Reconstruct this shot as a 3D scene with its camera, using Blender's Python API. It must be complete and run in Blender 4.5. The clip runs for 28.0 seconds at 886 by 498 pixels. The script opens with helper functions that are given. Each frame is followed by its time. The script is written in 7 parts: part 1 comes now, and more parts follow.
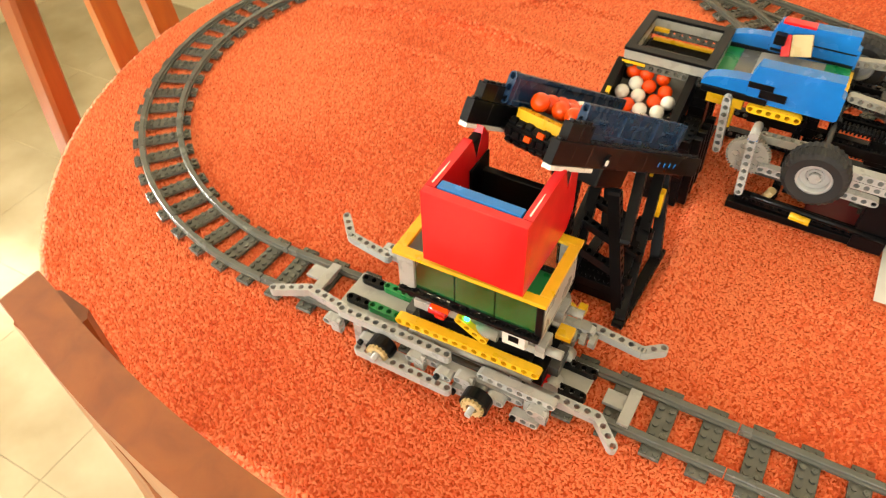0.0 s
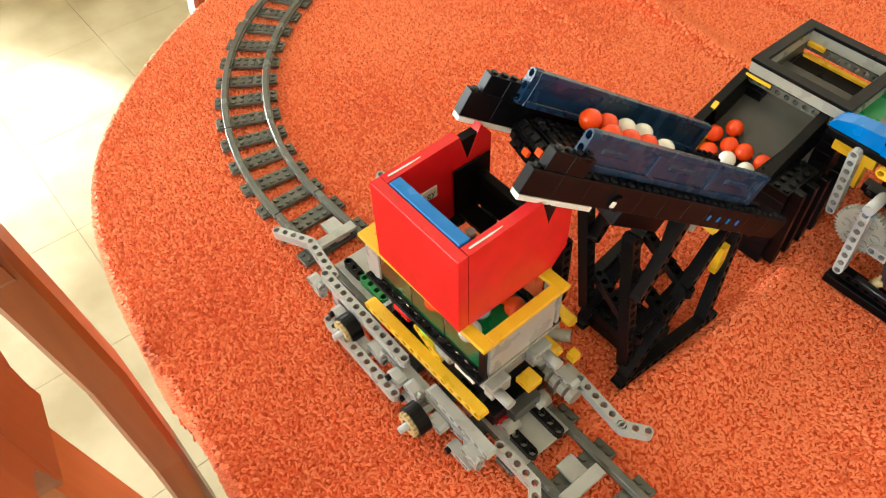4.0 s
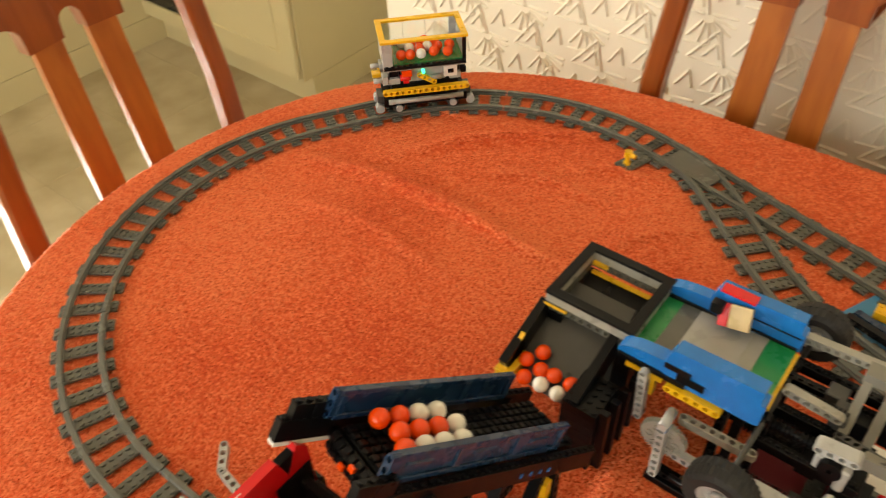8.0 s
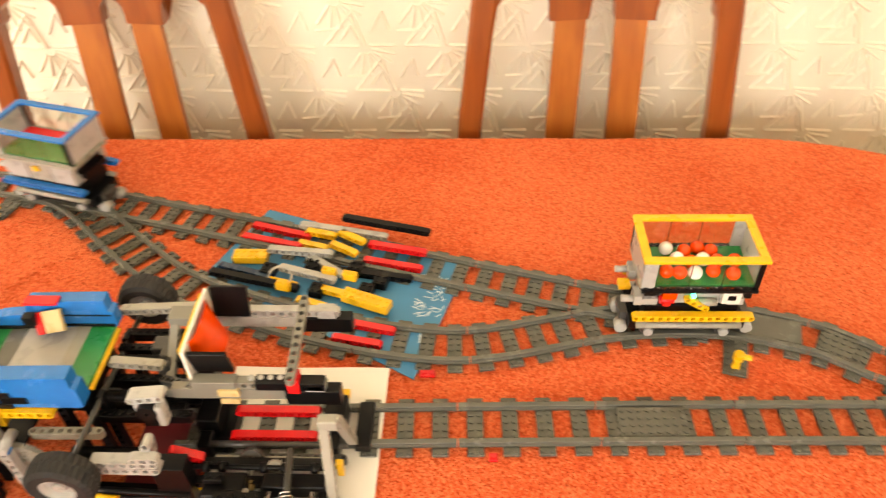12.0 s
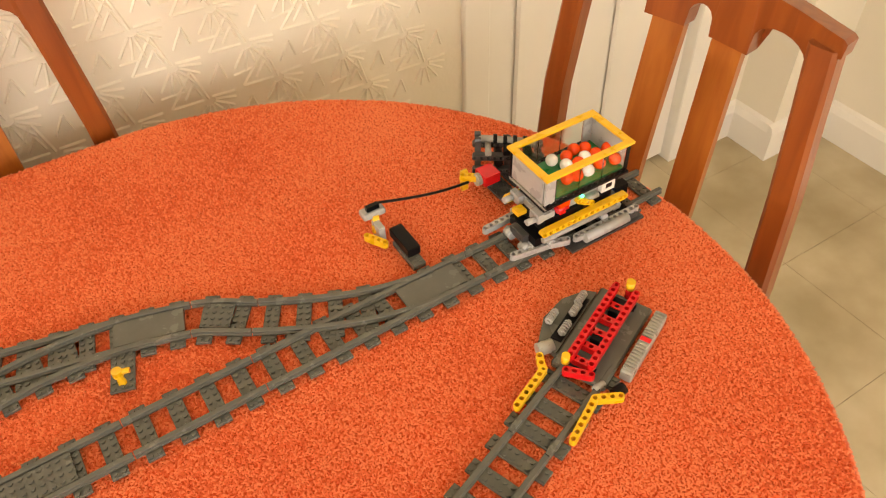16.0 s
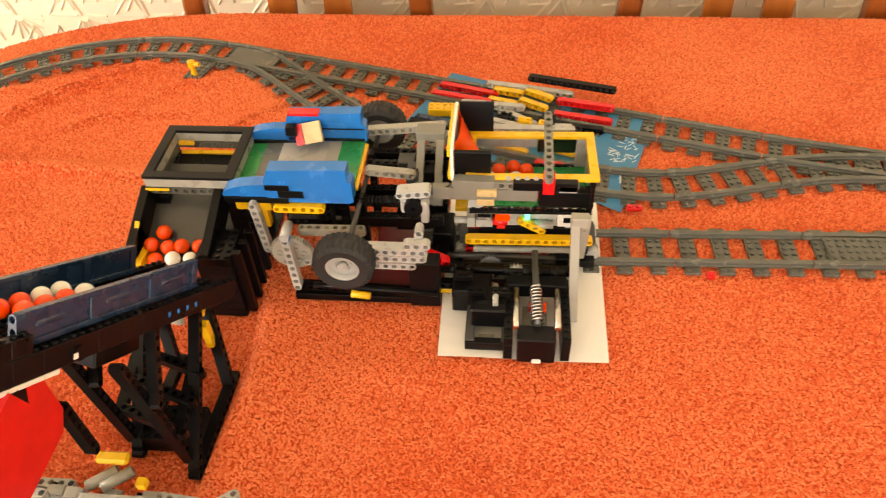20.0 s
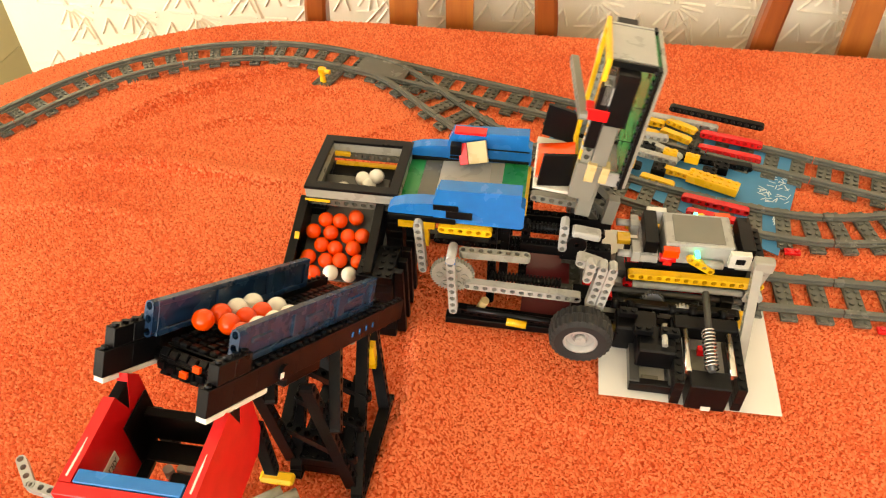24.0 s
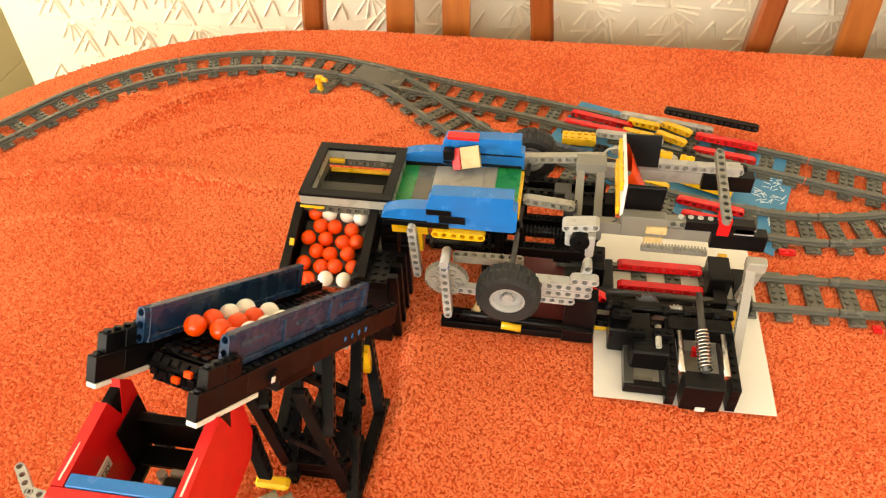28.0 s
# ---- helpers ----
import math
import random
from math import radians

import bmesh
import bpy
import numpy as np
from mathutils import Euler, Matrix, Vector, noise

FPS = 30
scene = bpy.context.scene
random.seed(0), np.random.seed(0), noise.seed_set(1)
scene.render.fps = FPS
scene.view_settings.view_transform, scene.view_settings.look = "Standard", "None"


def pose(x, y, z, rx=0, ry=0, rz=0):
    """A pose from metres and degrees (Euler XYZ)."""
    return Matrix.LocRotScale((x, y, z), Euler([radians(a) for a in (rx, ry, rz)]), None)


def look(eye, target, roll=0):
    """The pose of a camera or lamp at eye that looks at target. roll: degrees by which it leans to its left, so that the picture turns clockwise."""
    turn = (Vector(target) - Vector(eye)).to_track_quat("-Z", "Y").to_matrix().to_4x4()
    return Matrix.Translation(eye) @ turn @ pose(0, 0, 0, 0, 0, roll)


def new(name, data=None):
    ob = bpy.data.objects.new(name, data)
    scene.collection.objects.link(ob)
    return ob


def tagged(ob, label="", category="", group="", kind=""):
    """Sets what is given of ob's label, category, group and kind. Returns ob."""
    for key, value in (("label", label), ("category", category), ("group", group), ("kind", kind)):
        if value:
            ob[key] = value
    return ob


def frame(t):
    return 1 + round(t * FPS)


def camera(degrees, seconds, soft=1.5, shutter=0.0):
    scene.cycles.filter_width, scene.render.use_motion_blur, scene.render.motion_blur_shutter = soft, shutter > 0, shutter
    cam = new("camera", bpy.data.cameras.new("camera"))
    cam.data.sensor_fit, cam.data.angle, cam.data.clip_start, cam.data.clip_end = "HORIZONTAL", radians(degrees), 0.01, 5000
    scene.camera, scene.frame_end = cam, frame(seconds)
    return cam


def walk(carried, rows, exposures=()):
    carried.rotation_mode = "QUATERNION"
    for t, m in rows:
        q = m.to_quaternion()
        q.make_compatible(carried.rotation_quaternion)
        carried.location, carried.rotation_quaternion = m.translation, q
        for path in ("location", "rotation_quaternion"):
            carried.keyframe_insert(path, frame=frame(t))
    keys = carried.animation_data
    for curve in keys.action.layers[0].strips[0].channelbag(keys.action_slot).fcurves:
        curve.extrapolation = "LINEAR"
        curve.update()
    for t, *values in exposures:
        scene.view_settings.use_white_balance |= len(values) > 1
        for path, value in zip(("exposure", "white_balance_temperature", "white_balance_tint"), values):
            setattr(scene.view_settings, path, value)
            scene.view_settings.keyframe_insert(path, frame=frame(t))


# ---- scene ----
cam = camera(60.46, 28.0, soft=1.15, shutter=0.35)
# seconds, eye (x, y, z), turn (rx, ry, rz)
PATH = [
    (0.0, -0.2994, -0.6819, 1.2509, 44.41, 1.17, 29.33),
    (0.5, -0.3100, -0.6459, 1.2417, 40.33, -1.37, 34.68),
    (1.0, -0.2946, -0.5919, 1.2325, 39.03, -0.09, 42.23),
    (1.5, -0.2590, -0.5543, 1.2329, 39.10, 0.38, 49.10),
    (2.0, -0.2392, -0.5370, 1.2263, 38.94, 0.88, 49.17),
    (2.5, -0.2344, -0.5328, 1.2298, 39.46, 1.40, 49.31),
    (4.5, -0.2431, -0.5287, 1.2313, 39.58, 1.23, 50.95),
    (5.0, -0.2454, -0.5334, 1.2334, 39.64, 0.93, 51.12),
    (5.5, -0.2550, -0.5407, 1.2477, 40.80, 1.38, 51.72),
    (6.0, -0.2974, -0.5539, 1.2952, 44.13, 2.44, 54.14),
    (6.5, -0.3140, -0.5466, 1.3168, 44.35, 2.59, 53.65),
    (7.0, -0.3048, -0.5216, 1.3224, 44.99, 2.17, 50.78),
    (7.5, -0.2834, -0.4866, 1.3298, 45.91, 1.45, 45.53),
    (8.0, -0.2474, -0.4484, 1.3437, 47.05, 1.41, 38.29),
    (8.5, -0.2001, -0.4194, 1.3557, 47.56, 1.30, 31.78),
    (9.0, -0.1427, -0.3971, 1.3642, 48.42, 1.02, 25.50),
    (9.5, -0.1049, -0.3916, 1.3612, 47.80, 0.60, 20.84),
    (10.0, -0.0815, -0.3899, 1.3570, 47.27, 0.50, 16.92),
    (10.5, -0.0654, -0.3872, 1.3573, 47.26, 0.84, 14.20),
    (11.0, -0.0550, -0.3927, 1.3618, 47.31, 0.79, 12.96),
    (11.5, -0.0315, -0.4042, 1.3608, 47.69, 0.89, 9.28),
    (12.0, 0.0396, -0.4154, 1.3574, 47.70, 1.31, 1.74),
    (12.5, 0.1074, -0.4252, 1.3487, 47.48, 1.50, -7.08),
    (13.0, 0.2076, -0.4406, 1.3530, 46.94, 0.13, -18.01),
    (13.5, 0.2804, -0.4569, 1.3579, 47.40, -0.46, -25.78),
    (15.5, 0.3580, -0.4668, 1.3660, 44.79, 1.89, -31.87),
    (16.0, 0.3598, -0.4635, 1.3727, 44.09, 1.71, -31.98),
    (16.5, 0.3614, -0.4814, 1.3586, 45.23, 2.14, -31.59),
    (17.0, 0.3175, -0.4829, 1.3547, 45.28, 1.94, -28.24),
    (17.5, 0.2192, -0.5084, 1.3470, 45.35, 1.73, -20.43),
    (18.0, 0.1192, -0.5382, 1.3425, 45.56, 1.02, -12.32),
    (18.5, 0.0375, -0.5608, 1.3283, 46.03, 1.15, -6.97),
    (19.0, -0.0403, -0.5690, 1.3216, 45.99, 1.26, -0.45),
    (19.5, -0.0938, -0.5596, 1.3134, 45.28, 1.75, 3.38),
    (20.0, -0.1404, -0.5511, 1.2990, 44.99, 1.90, 4.54),
    (20.5, -0.1533, -0.5371, 1.2823, 44.50, 1.65, 8.24),
    (21.0, -0.1655, -0.5343, 1.2795, 43.87, 0.76, 10.61),
    (21.5, -0.1960, -0.5368, 1.2774, 44.84, 2.52, 7.52),
    (22.0, -0.2187, -0.5403, 1.2910, 46.02, 1.56, 6.46),
    (22.5, -0.2362, -0.5382, 1.2936, 46.09, 0.90, 6.86),
    (24.5, -0.2677, -0.5403, 1.2929, 46.10, 0.45, 9.78),
    (25.0, -0.2688, -0.5439, 1.2941, 46.14, 0.63, 10.64),
    (25.5, -0.2673, -0.5458, 1.2948, 46.18, 0.72, 10.89),
    (26.0, -0.2673, -0.5497, 1.2959, 46.34, 0.83, 11.29),
    (26.5, -0.2676, -0.5528, 1.2964, 46.33, 1.19, 11.39),
    (27.0, -0.2678, -0.5538, 1.2965, 46.46, 1.04, 11.16),
    (27.5, -0.2633, -0.5509, 1.2965, 46.36, 0.92, 10.20),
    (28.0, -0.2522, -0.5420, 1.2944, 46.60, 1.27, 8.81),
]
walk(cam, [(t, pose(*p)) for t, *p in PATH], exposures=[
    (0, 1.80, 6350, 9), (2, 1.67, 5700, 5), (5, 1.68, 5600, 4), (6, 1.55, 5650, 4), (6.8, 1.05, 5750, 5), (8, 1.14, 6600, 10), (9, 1.84, 6750, 12), (10, 1.87, 6800, 13), (12, 1.95, 6950, 16), (13, 1.87, 6950, 16),
    (16, 1.53, 6850, 19), (17, 1.47, 6950, 19), (18, 1.36, 6950, 18), (19, 1.57, 7100, 18), (21, 1.77, 7000, 15), (25, 1.83, 6750, 11), (28, 1.83, 6750, 11)])

# ---- light ----
world = bpy.data.worlds.new("sky")
scene.world = world
world.use_nodes = True
wn = world.node_tree.nodes
sky = wn.new("ShaderNodeTexSky")
sky.sky_type, sky.sun_disc, sky.sun_elevation, sky.sun_rotation = "NISHITA", False, radians(31), radians(-115)
world.node_tree.links.new(sky.outputs[0], wn["Background"].inputs[0])
wn["Background"].inputs[1].default_value = 0.05


def lamp(name, kind, m, energy, color, **more):
    data = bpy.data.lights.new(name, kind)
    data.energy, data.color = energy, color
    if kind == "SUN":
        data.angle = more["angle"]
    else:
        data.shape, data.size, data.size_y = "RECTANGLE", more["size"][0], more["size"][1]
    ob = new(name, data)
    ob.matrix_world = m
    return ob


lamp("sun", "SUN", look((-6.6, -2.56, 3.15), (-1.95, -0.4, 0)), 5.0, (1, 0.96, 0.90), angle=radians(6))
# south lamp stands for an assumed window, west lamp for the unseen opening
lamp("window_light_south", "AREA", look((-0.5, -2.62, 1.55), (-0.4, 0, 0.9)), 24, (1, 0.93, 0.82), size=(3.5, 1.3))
lamp("window_light_west", "AREA", look((-3.46, -1.1, 1.05), (0, -0.3, 0.9)), 36, (1, 0.95, 0.86), size=(0.8, 0.5))

# ---- materials ----
TABLE = 0.75


def material(name, color, rough=0.5, metal=0.0, vary=0.0, scale=30.0, bump=0.0, bump_scale=200.0, coat=0.0, color2=None, spec=0.5, glass=0.0, alpha=1.0):
    mat = bpy.data.materials.new(name)
    mat.use_nodes = True
    n, l = mat.node_tree.nodes, mat.node_tree.links
    b = n["Principled BSDF"]
    b.inputs["Base Color"].default_value = (*color, 1)
    b.inputs["Roughness"].default_value = rough
    b.inputs["Metallic"].default_value = metal
    b.inputs["Coat Weight"].default_value = coat
    b.inputs["Specular IOR Level"].default_value = spec
    b.inputs["Transmission Weight"].default_value = glass
    co = n.new("ShaderNodeTexCoord")
    if vary or color2:
        t = n.new("ShaderNodeTexNoise")
        t.inputs["Scale"].default_value, t.inputs["Detail"].default_value = scale, 6
        l.new(co.outputs["Object"], t.inputs["Vector"])
        r = n.new("ShaderNodeValToRGB")
        c2 = color2 or tuple(c * (1 - vary) for c in color)
        r.color_ramp.elements[0].position, r.color_ramp.elements[1].position = 0.35, 0.65
        r.color_ramp.elements[0].color, r.color_ramp.elements[1].color = (*c2, 1), (*color, 1)
        l.new(t.outputs["Fac"], r.inputs[0])
        l.new(r.outputs[0], b.inputs["Base Color"])
        rr = n.new("ShaderNodeMapRange")
        rr.inputs["To Min"].default_value, rr.inputs["To Max"].default_value = max(0.02, rough - 0.08), min(1, rough + 0.1)
        l.new(t.outputs["Fac"], rr.inputs["Value"])
        l.new(rr.outputs[0], b.inputs["Roughness"])
    if bump:
        t2 = n.new("ShaderNodeTexNoise")
        t2.inputs["Scale"].default_value, t2.inputs["Detail"].default_value = bump_scale, 4
        l.new(co.outputs["Object"], t2.inputs["Vector"])
        bp = n.new("ShaderNodeBump")
        bp.inputs["Strength"].default_value, bp.inputs["Distance"].default_value = 1, bump
        l.new(t2.outputs["Fac"], bp.inputs["Height"])
        l.new(bp.outputs[0], b.inputs["Normal"])
    return mat


def plastic(name, color, rough=0.28):
    return material(name, color, rough, vary=0.12, scale=60, bump=0.00006, bump_scale=350)


M_TRACK = plastic("dark_grey_plastic", (0.112, 0.114, 0.096), 0.24)
M_DARK = plastic("charcoal_plastic", (0.06, 0.06, 0.056), 0.3)
M_GREY = plastic("light_grey_plastic", (0.42, 0.42, 0.40))
M_OLDGREY = plastic("warm_grey_plastic", (0.36, 0.35, 0.30))
M_WHITE = plastic("white_plastic", (0.82, 0.80, 0.74))
M_BLACK = plastic("black_plastic", (0.004, 0.004, 0.0045), 0.3)
M_BLACK.node_tree.nodes["Principled BSDF"].inputs["Specular IOR Level"].default_value = 0.18
M_YELLOW = plastic("yellow_plastic", (0.86, 0.50, 0.012))
M_RED = plastic("red_plastic", (0.70, 0.010, 0.012), 0.22)
M_BLUE = plastic("blue_plastic", (0.012, 0.17, 0.55), 0.24)
M_NAVY = plastic("navy_plastic", (0.010, 0.034, 0.085), 0.26)
M_GREEN = plastic("green_plastic", (0.012, 0.24, 0.055))
M_ORANGE = plastic("orange_plastic", (0.93, 0.075, 0.002), 0.16)
M_TAN = plastic("tan_plastic", (0.62, 0.47, 0.22))
M_SILVER = material("silver_plastic", (0.6, 0.6, 0.6), 0.3, metal=0.8)
M_STEEL = material("steel", (0.6, 0.6, 0.58), 0.25, metal=1)
M_RUBBER = material("black_rubber", (0.022, 0.022, 0.022), 0.75, vary=0.3, scale=40)
M_PAPER = material("white_paper", (0.85, 0.83, 0.78), 0.8, vary=0.05, scale=15)
M_CLEAR = material("clear_plastic", (0.92, 0.94, 0.92), 0.06, glass=1.0)
M_MARBLE_W = material("white_ball_plastic", (0.83, 0.81, 0.74), 0.16, vary=0.04)


def cloth():
    mat = bpy.data.materials.new("orange_terry")
    mat.use_nodes = True
    n, l = mat.node_tree.nodes, mat.node_tree.links
    b = n["Principled BSDF"]
    b.inputs["Roughness"].default_value, b.inputs["Specular IOR Level"].default_value = 0.95, 0.1
    b.inputs["Sheen Weight"].default_value, b.inputs["Sheen Roughness"].default_value = 0.2, 0.5
    b.inputs["Sheen Tint"].default_value = (1, 0.55, 0.35, 1)
    co = n.new("ShaderNodeTexCoord")
    # pile of short curled loops: a crumpled noise for the curls, a finer one for the yarn
    curl, yarn, big, patch = [n.new("ShaderNodeTexNoise") for _ in range(4)]
    for t, scale, detail, twist in ((curl, 260, 0.4, 0.7), (yarn, 560, 2.0, 0.6), (big, 7, 4.0, 0.3), (patch, 34, 3.0, 0.8)):
        t.inputs["Scale"].default_value, t.inputs["Detail"].default_value, t.inputs["Distortion"].default_value = scale, detail, twist
        l.new(co.outputs["Object"], t.inputs["Vector"])

    def mix_in(one, other, share):
        k = n.new("ShaderNodeMath")
        k.operation = "MULTIPLY_ADD"
        k.inputs[1].default_value = share
        l.new(other, k.inputs[0])
        l.new(one, k.inputs[2])
        return k.outputs[0]
    h = mix_in(curl.outputs["Fac"], yarn.outputs["Fac"], 0.40)
    tone = mix_in(h, patch.outputs["Fac"], 0.06)
    # shade put into the colour: darker between loops, paler on their tops
    ramp = n.new("ShaderNodeValToRGB")
    e = ramp.color_ramp.elements
    # ground kept darker than the yarn so the gaps look shaded
    e[0].position, e[0].color = 0.44, (0.58, 0.062, 0.013, 1)
    e[1].position, e[1].color = 0.95, (0.90, 0.200, 0.070, 1)
    mid = e.new(0.69)
    mid.color = (0.73, 0.104, 0.028, 1)
    l.new(tone, ramp.inputs[0])
    mix = n.new("ShaderNodeMix")
    mix.data_type, mix.blend_type = "RGBA", "MULTIPLY"
    r2 = n.new("ShaderNodeValToRGB")
    r2.color_ramp.elements[0].position, r2.color_ramp.elements[1].position = 0.3, 0.7
    r2.color_ramp.elements[0].color, r2.color_ramp.elements[1].color = (0.94, 0.92, 0.92, 1), (1, 1, 1, 1)
    l.new(big.outputs["Fac"], r2.inputs[0])
    mix.inputs["Factor"].default_value = 1
    l.new(ramp.outputs[0], mix.inputs["A"])
    l.new(r2.outputs[0], mix.inputs["B"])
    l.new(mix.outputs["Result"], b.inputs["Base Color"])
    bp = n.new("ShaderNodeBump")
    bp.inputs["Strength"].default_value, bp.inputs["Distance"].default_value = 1.0, 0.004
    l.new(h, bp.inputs["Height"])
    l.new(bp.outputs[0], b.inputs["Normal"])
    return mat


def pile_cloth():
    """Yarn of the terry loops: each loop a little lighter or darker, in soft patches. The spread paints in highlight
    and gap-shade contrast.
    """
    mat = bpy.data.materials.new("orange_yarn")
    mat.use_nodes = True
    n, l = mat.node_tree.nodes, mat.node_tree.links
    b = n["Principled BSDF"]
    b.inputs["Roughness"].default_value, b.inputs["Specular IOR Level"].default_value = 0.62, 0.35
    b.inputs["Sheen Weight"].default_value, b.inputs["Sheen Roughness"].default_value = 0.25, 0.4
    b.inputs["Sheen Tint"].default_value = (1, 0.6, 0.42, 1)
    geo, co, big, add = n.new("ShaderNodeNewGeometry"), n.new("ShaderNodeTexCoord"), n.new("ShaderNodeTexNoise"), n.new("ShaderNodeMath")
    big.inputs["Scale"].default_value, big.inputs["Detail"].default_value = 5, 2
    l.new(co.outputs["Object"], big.inputs["Vector"])
    add.operation = "MULTIPLY_ADD"
    add.inputs[1].default_value = 0.65
    l.new(geo.outputs["Random Per Island"], add.inputs[0])
    l.new(big.outputs["Fac"], add.inputs[2])
    ramp = n.new("ShaderNodeValToRGB")
    e = ramp.color_ramp.elements
    e[0].position, e[0].color = 0.30, (0.66, 0.078, 0.018, 1)
    e[1].position, e[1].color = 1.0, (0.97, 0.270, 0.105, 1)
    e.new(0.70).color = (0.89, 0.172, 0.053, 1)
    l.new(add.outputs[0], ramp.inputs[0])
    l.new(ramp.outputs[0], b.inputs["Base Color"])
    return mat


def wood(name, light, dark, rough=0.32):
    mat = bpy.data.materials.new(name)
    mat.use_nodes = True
    n, l = mat.node_tree.nodes, mat.node_tree.links
    b = n["Principled BSDF"]
    b.inputs["Roughness"].default_value, b.inputs["Coat Weight"].default_value, b.inputs["Coat Roughness"].default_value = rough, 0.3, 0.2
    co, mp = n.new("ShaderNodeTexCoord"), n.new("ShaderNodeMapping")
    mp.inputs["Scale"].default_value = (26, 26, 1.6)
    l.new(co.outputs["Object"], mp.inputs[0])
    t = n.new("ShaderNodeTexNoise")
    t.inputs["Scale"].default_value, t.inputs["Detail"].default_value, t.inputs["Distortion"].default_value = 2.2, 7, 0.6
    l.new(mp.outputs[0], t.inputs["Vector"])
    r = n.new("ShaderNodeValToRGB")
    r.color_ramp.elements[0].position, r.color_ramp.elements[1].position = 0.3, 0.68
    r.color_ramp.elements[0].color, r.color_ramp.elements[1].color = (*dark, 1), (*light, 1)
    l.new(t.outputs["Fac"], r.inputs[0])
    l.new(r.outputs[0], b.inputs["Base Color"])
    bp = n.new("ShaderNodeBump")
    bp.inputs["Distance"].default_value = 0.0003
    l.new(t.outputs["Fac"], bp.inputs["Height"])
    l.new(bp.outputs[0], b.inputs["Normal"])
    return mat


M_CLOTH = cloth()
M_PILE = pile_cloth()
M_WOOD = wood("polished_wood", (0.28, 0.074, 0.012), (0.20, 0.046, 0.007))
M_SPLAT = wood("honey_wood", (0.41, 0.135, 0.021), (0.30, 0.083, 0.012))
M_WALL = material("cream_wallpaper", (0.80, 0.745, 0.60), 0.75, vary=0.06, scale=3, bump=0.0006, bump_scale=120)
M_RELIEF = material("wallpaper_relief", (0.83, 0.775, 0.63), 0.7, vary=0.05, scale=8)
M_PAINT = material("cream_paint", (0.80, 0.745, 0.60), 0.6, vary=0.05, scale=2, bump=0.0003, bump_scale=150)
M_GLOSSWHITE = material("white_gloss_paint", (0.82, 0.79, 0.70), 0.3, vary=0.04, scale=4)
M_CABINET = material("cream_cabinet", (0.66, 0.58, 0.335), 0.4, vary=0.05, scale=4)
M_TILE = material("marbled_floor", (0.52, 0.44, 0.285), 0.2, scale=4.0, color2=(0.36, 0.29, 0.165), bump=0.0003, bump_scale=30)
tn, tl = M_TILE.node_tree.nodes, M_TILE.node_tree.links
info, shift = tn.new("ShaderNodeObjectInfo"), tn.new("ShaderNodeVectorMath")
shift.operation = "MULTIPLY_ADD"
shift.inputs[1].default_value = (1, 1, 1)
tl.new(info.outputs["Location"], shift.inputs[0])
tl.new([k for k in tn if k.bl_idname == "ShaderNodeTexCoord"][0].outputs["Object"], shift.inputs[2])
for k in tn:
    if k.bl_idname == "ShaderNodeTexNoise":
        tl.new(shift.outputs[0], k.inputs["Vector"])
M_GROUT = material("tile_joint", (0.33, 0.265, 0.155), 0.8, vary=0.2)
M_GLASSBLACK = material("dark_oven_glass", (0.012, 0.012, 0.014), 0.08, vary=0.2, scale=6)
M_PINK = material("pink_cloth", (0.75, 0.02, 0.14), 0.9, vary=0.2)

# ---- mesh helpers ----
ST = 0.008


def part(name, bm, mat, parent=None, label="", kind="", weld=True):
    """One mesh object of its own, under parent if given."""
    me = bpy.data.meshes.new(name)
    if weld:
        bmesh.ops.remove_doubles(bm, verts=bm.verts, dist=0.00002)
    bmesh.ops.recalc_face_normals(bm, faces=bm.faces)
    bm.to_mesh(me)
    bm.free()
    for m in mat if isinstance(mat, (list, tuple)) else (mat,):
        me.materials.append(m)
    ob = new(name, me)
    ob.parent = parent
    return tagged(ob, label, kind=kind)


def thing(name, label, category, group="", x=0, y=0, z=0, rz=0):
    ob = new(name)
    ob.empty_display_size = 0.02
    ob.matrix_basis = pose(x, y, z, 0, 0, rz)
    return tagged(ob, label, category, group)


def smooth(ob):
    for p in ob.data.polygons:
        p.use_smooth = True
    return ob


def box(bm, x0, y0, z0, x1, y1, z1, m=None, bevel=0.0004):
    x0, x1, y0, y1, z0, z1 = min(x0, x1), max(x0, x1), min(y0, y1), max(y0, y1), min(z0, z1), max(z0, z1)
    made = bmesh.ops.create_cube(bm, size=1, matrix=Matrix.Translation(((x0 + x1) / 2, (y0 + y1) / 2, (z0 + z1) / 2)) @ Matrix.Diagonal((x1 - x0, y1 - y0, z1 - z0, 1)))
    vs = made["verts"]
    if bevel:
        es = {e for v in vs for e in v.link_edges}
        r = bmesh.ops.bevel(bm, geom=list(es), offset=bevel, segments=1, affect="EDGES")
        vs = list({v for f in r["faces"] for v in f.verts} | {v for v in vs if v.is_valid})
    if m is not None:
        bmesh.ops.transform(bm, matrix=m, verts=vs)
    return bm


def cyl(bm, a, b, r, seg=12, r2=None):
    a, b = Vector(a), Vector(b)
    d = b - a
    m = Matrix.Translation((a + b) / 2) @ d.to_track_quat("Z", "Y").to_matrix().to_4x4()
    bmesh.ops.create_cone(bm, cap_ends=True, segments=seg, radius1=r, radius2=r if r2 is None else r2, depth=d.length, matrix=m)
    return bm


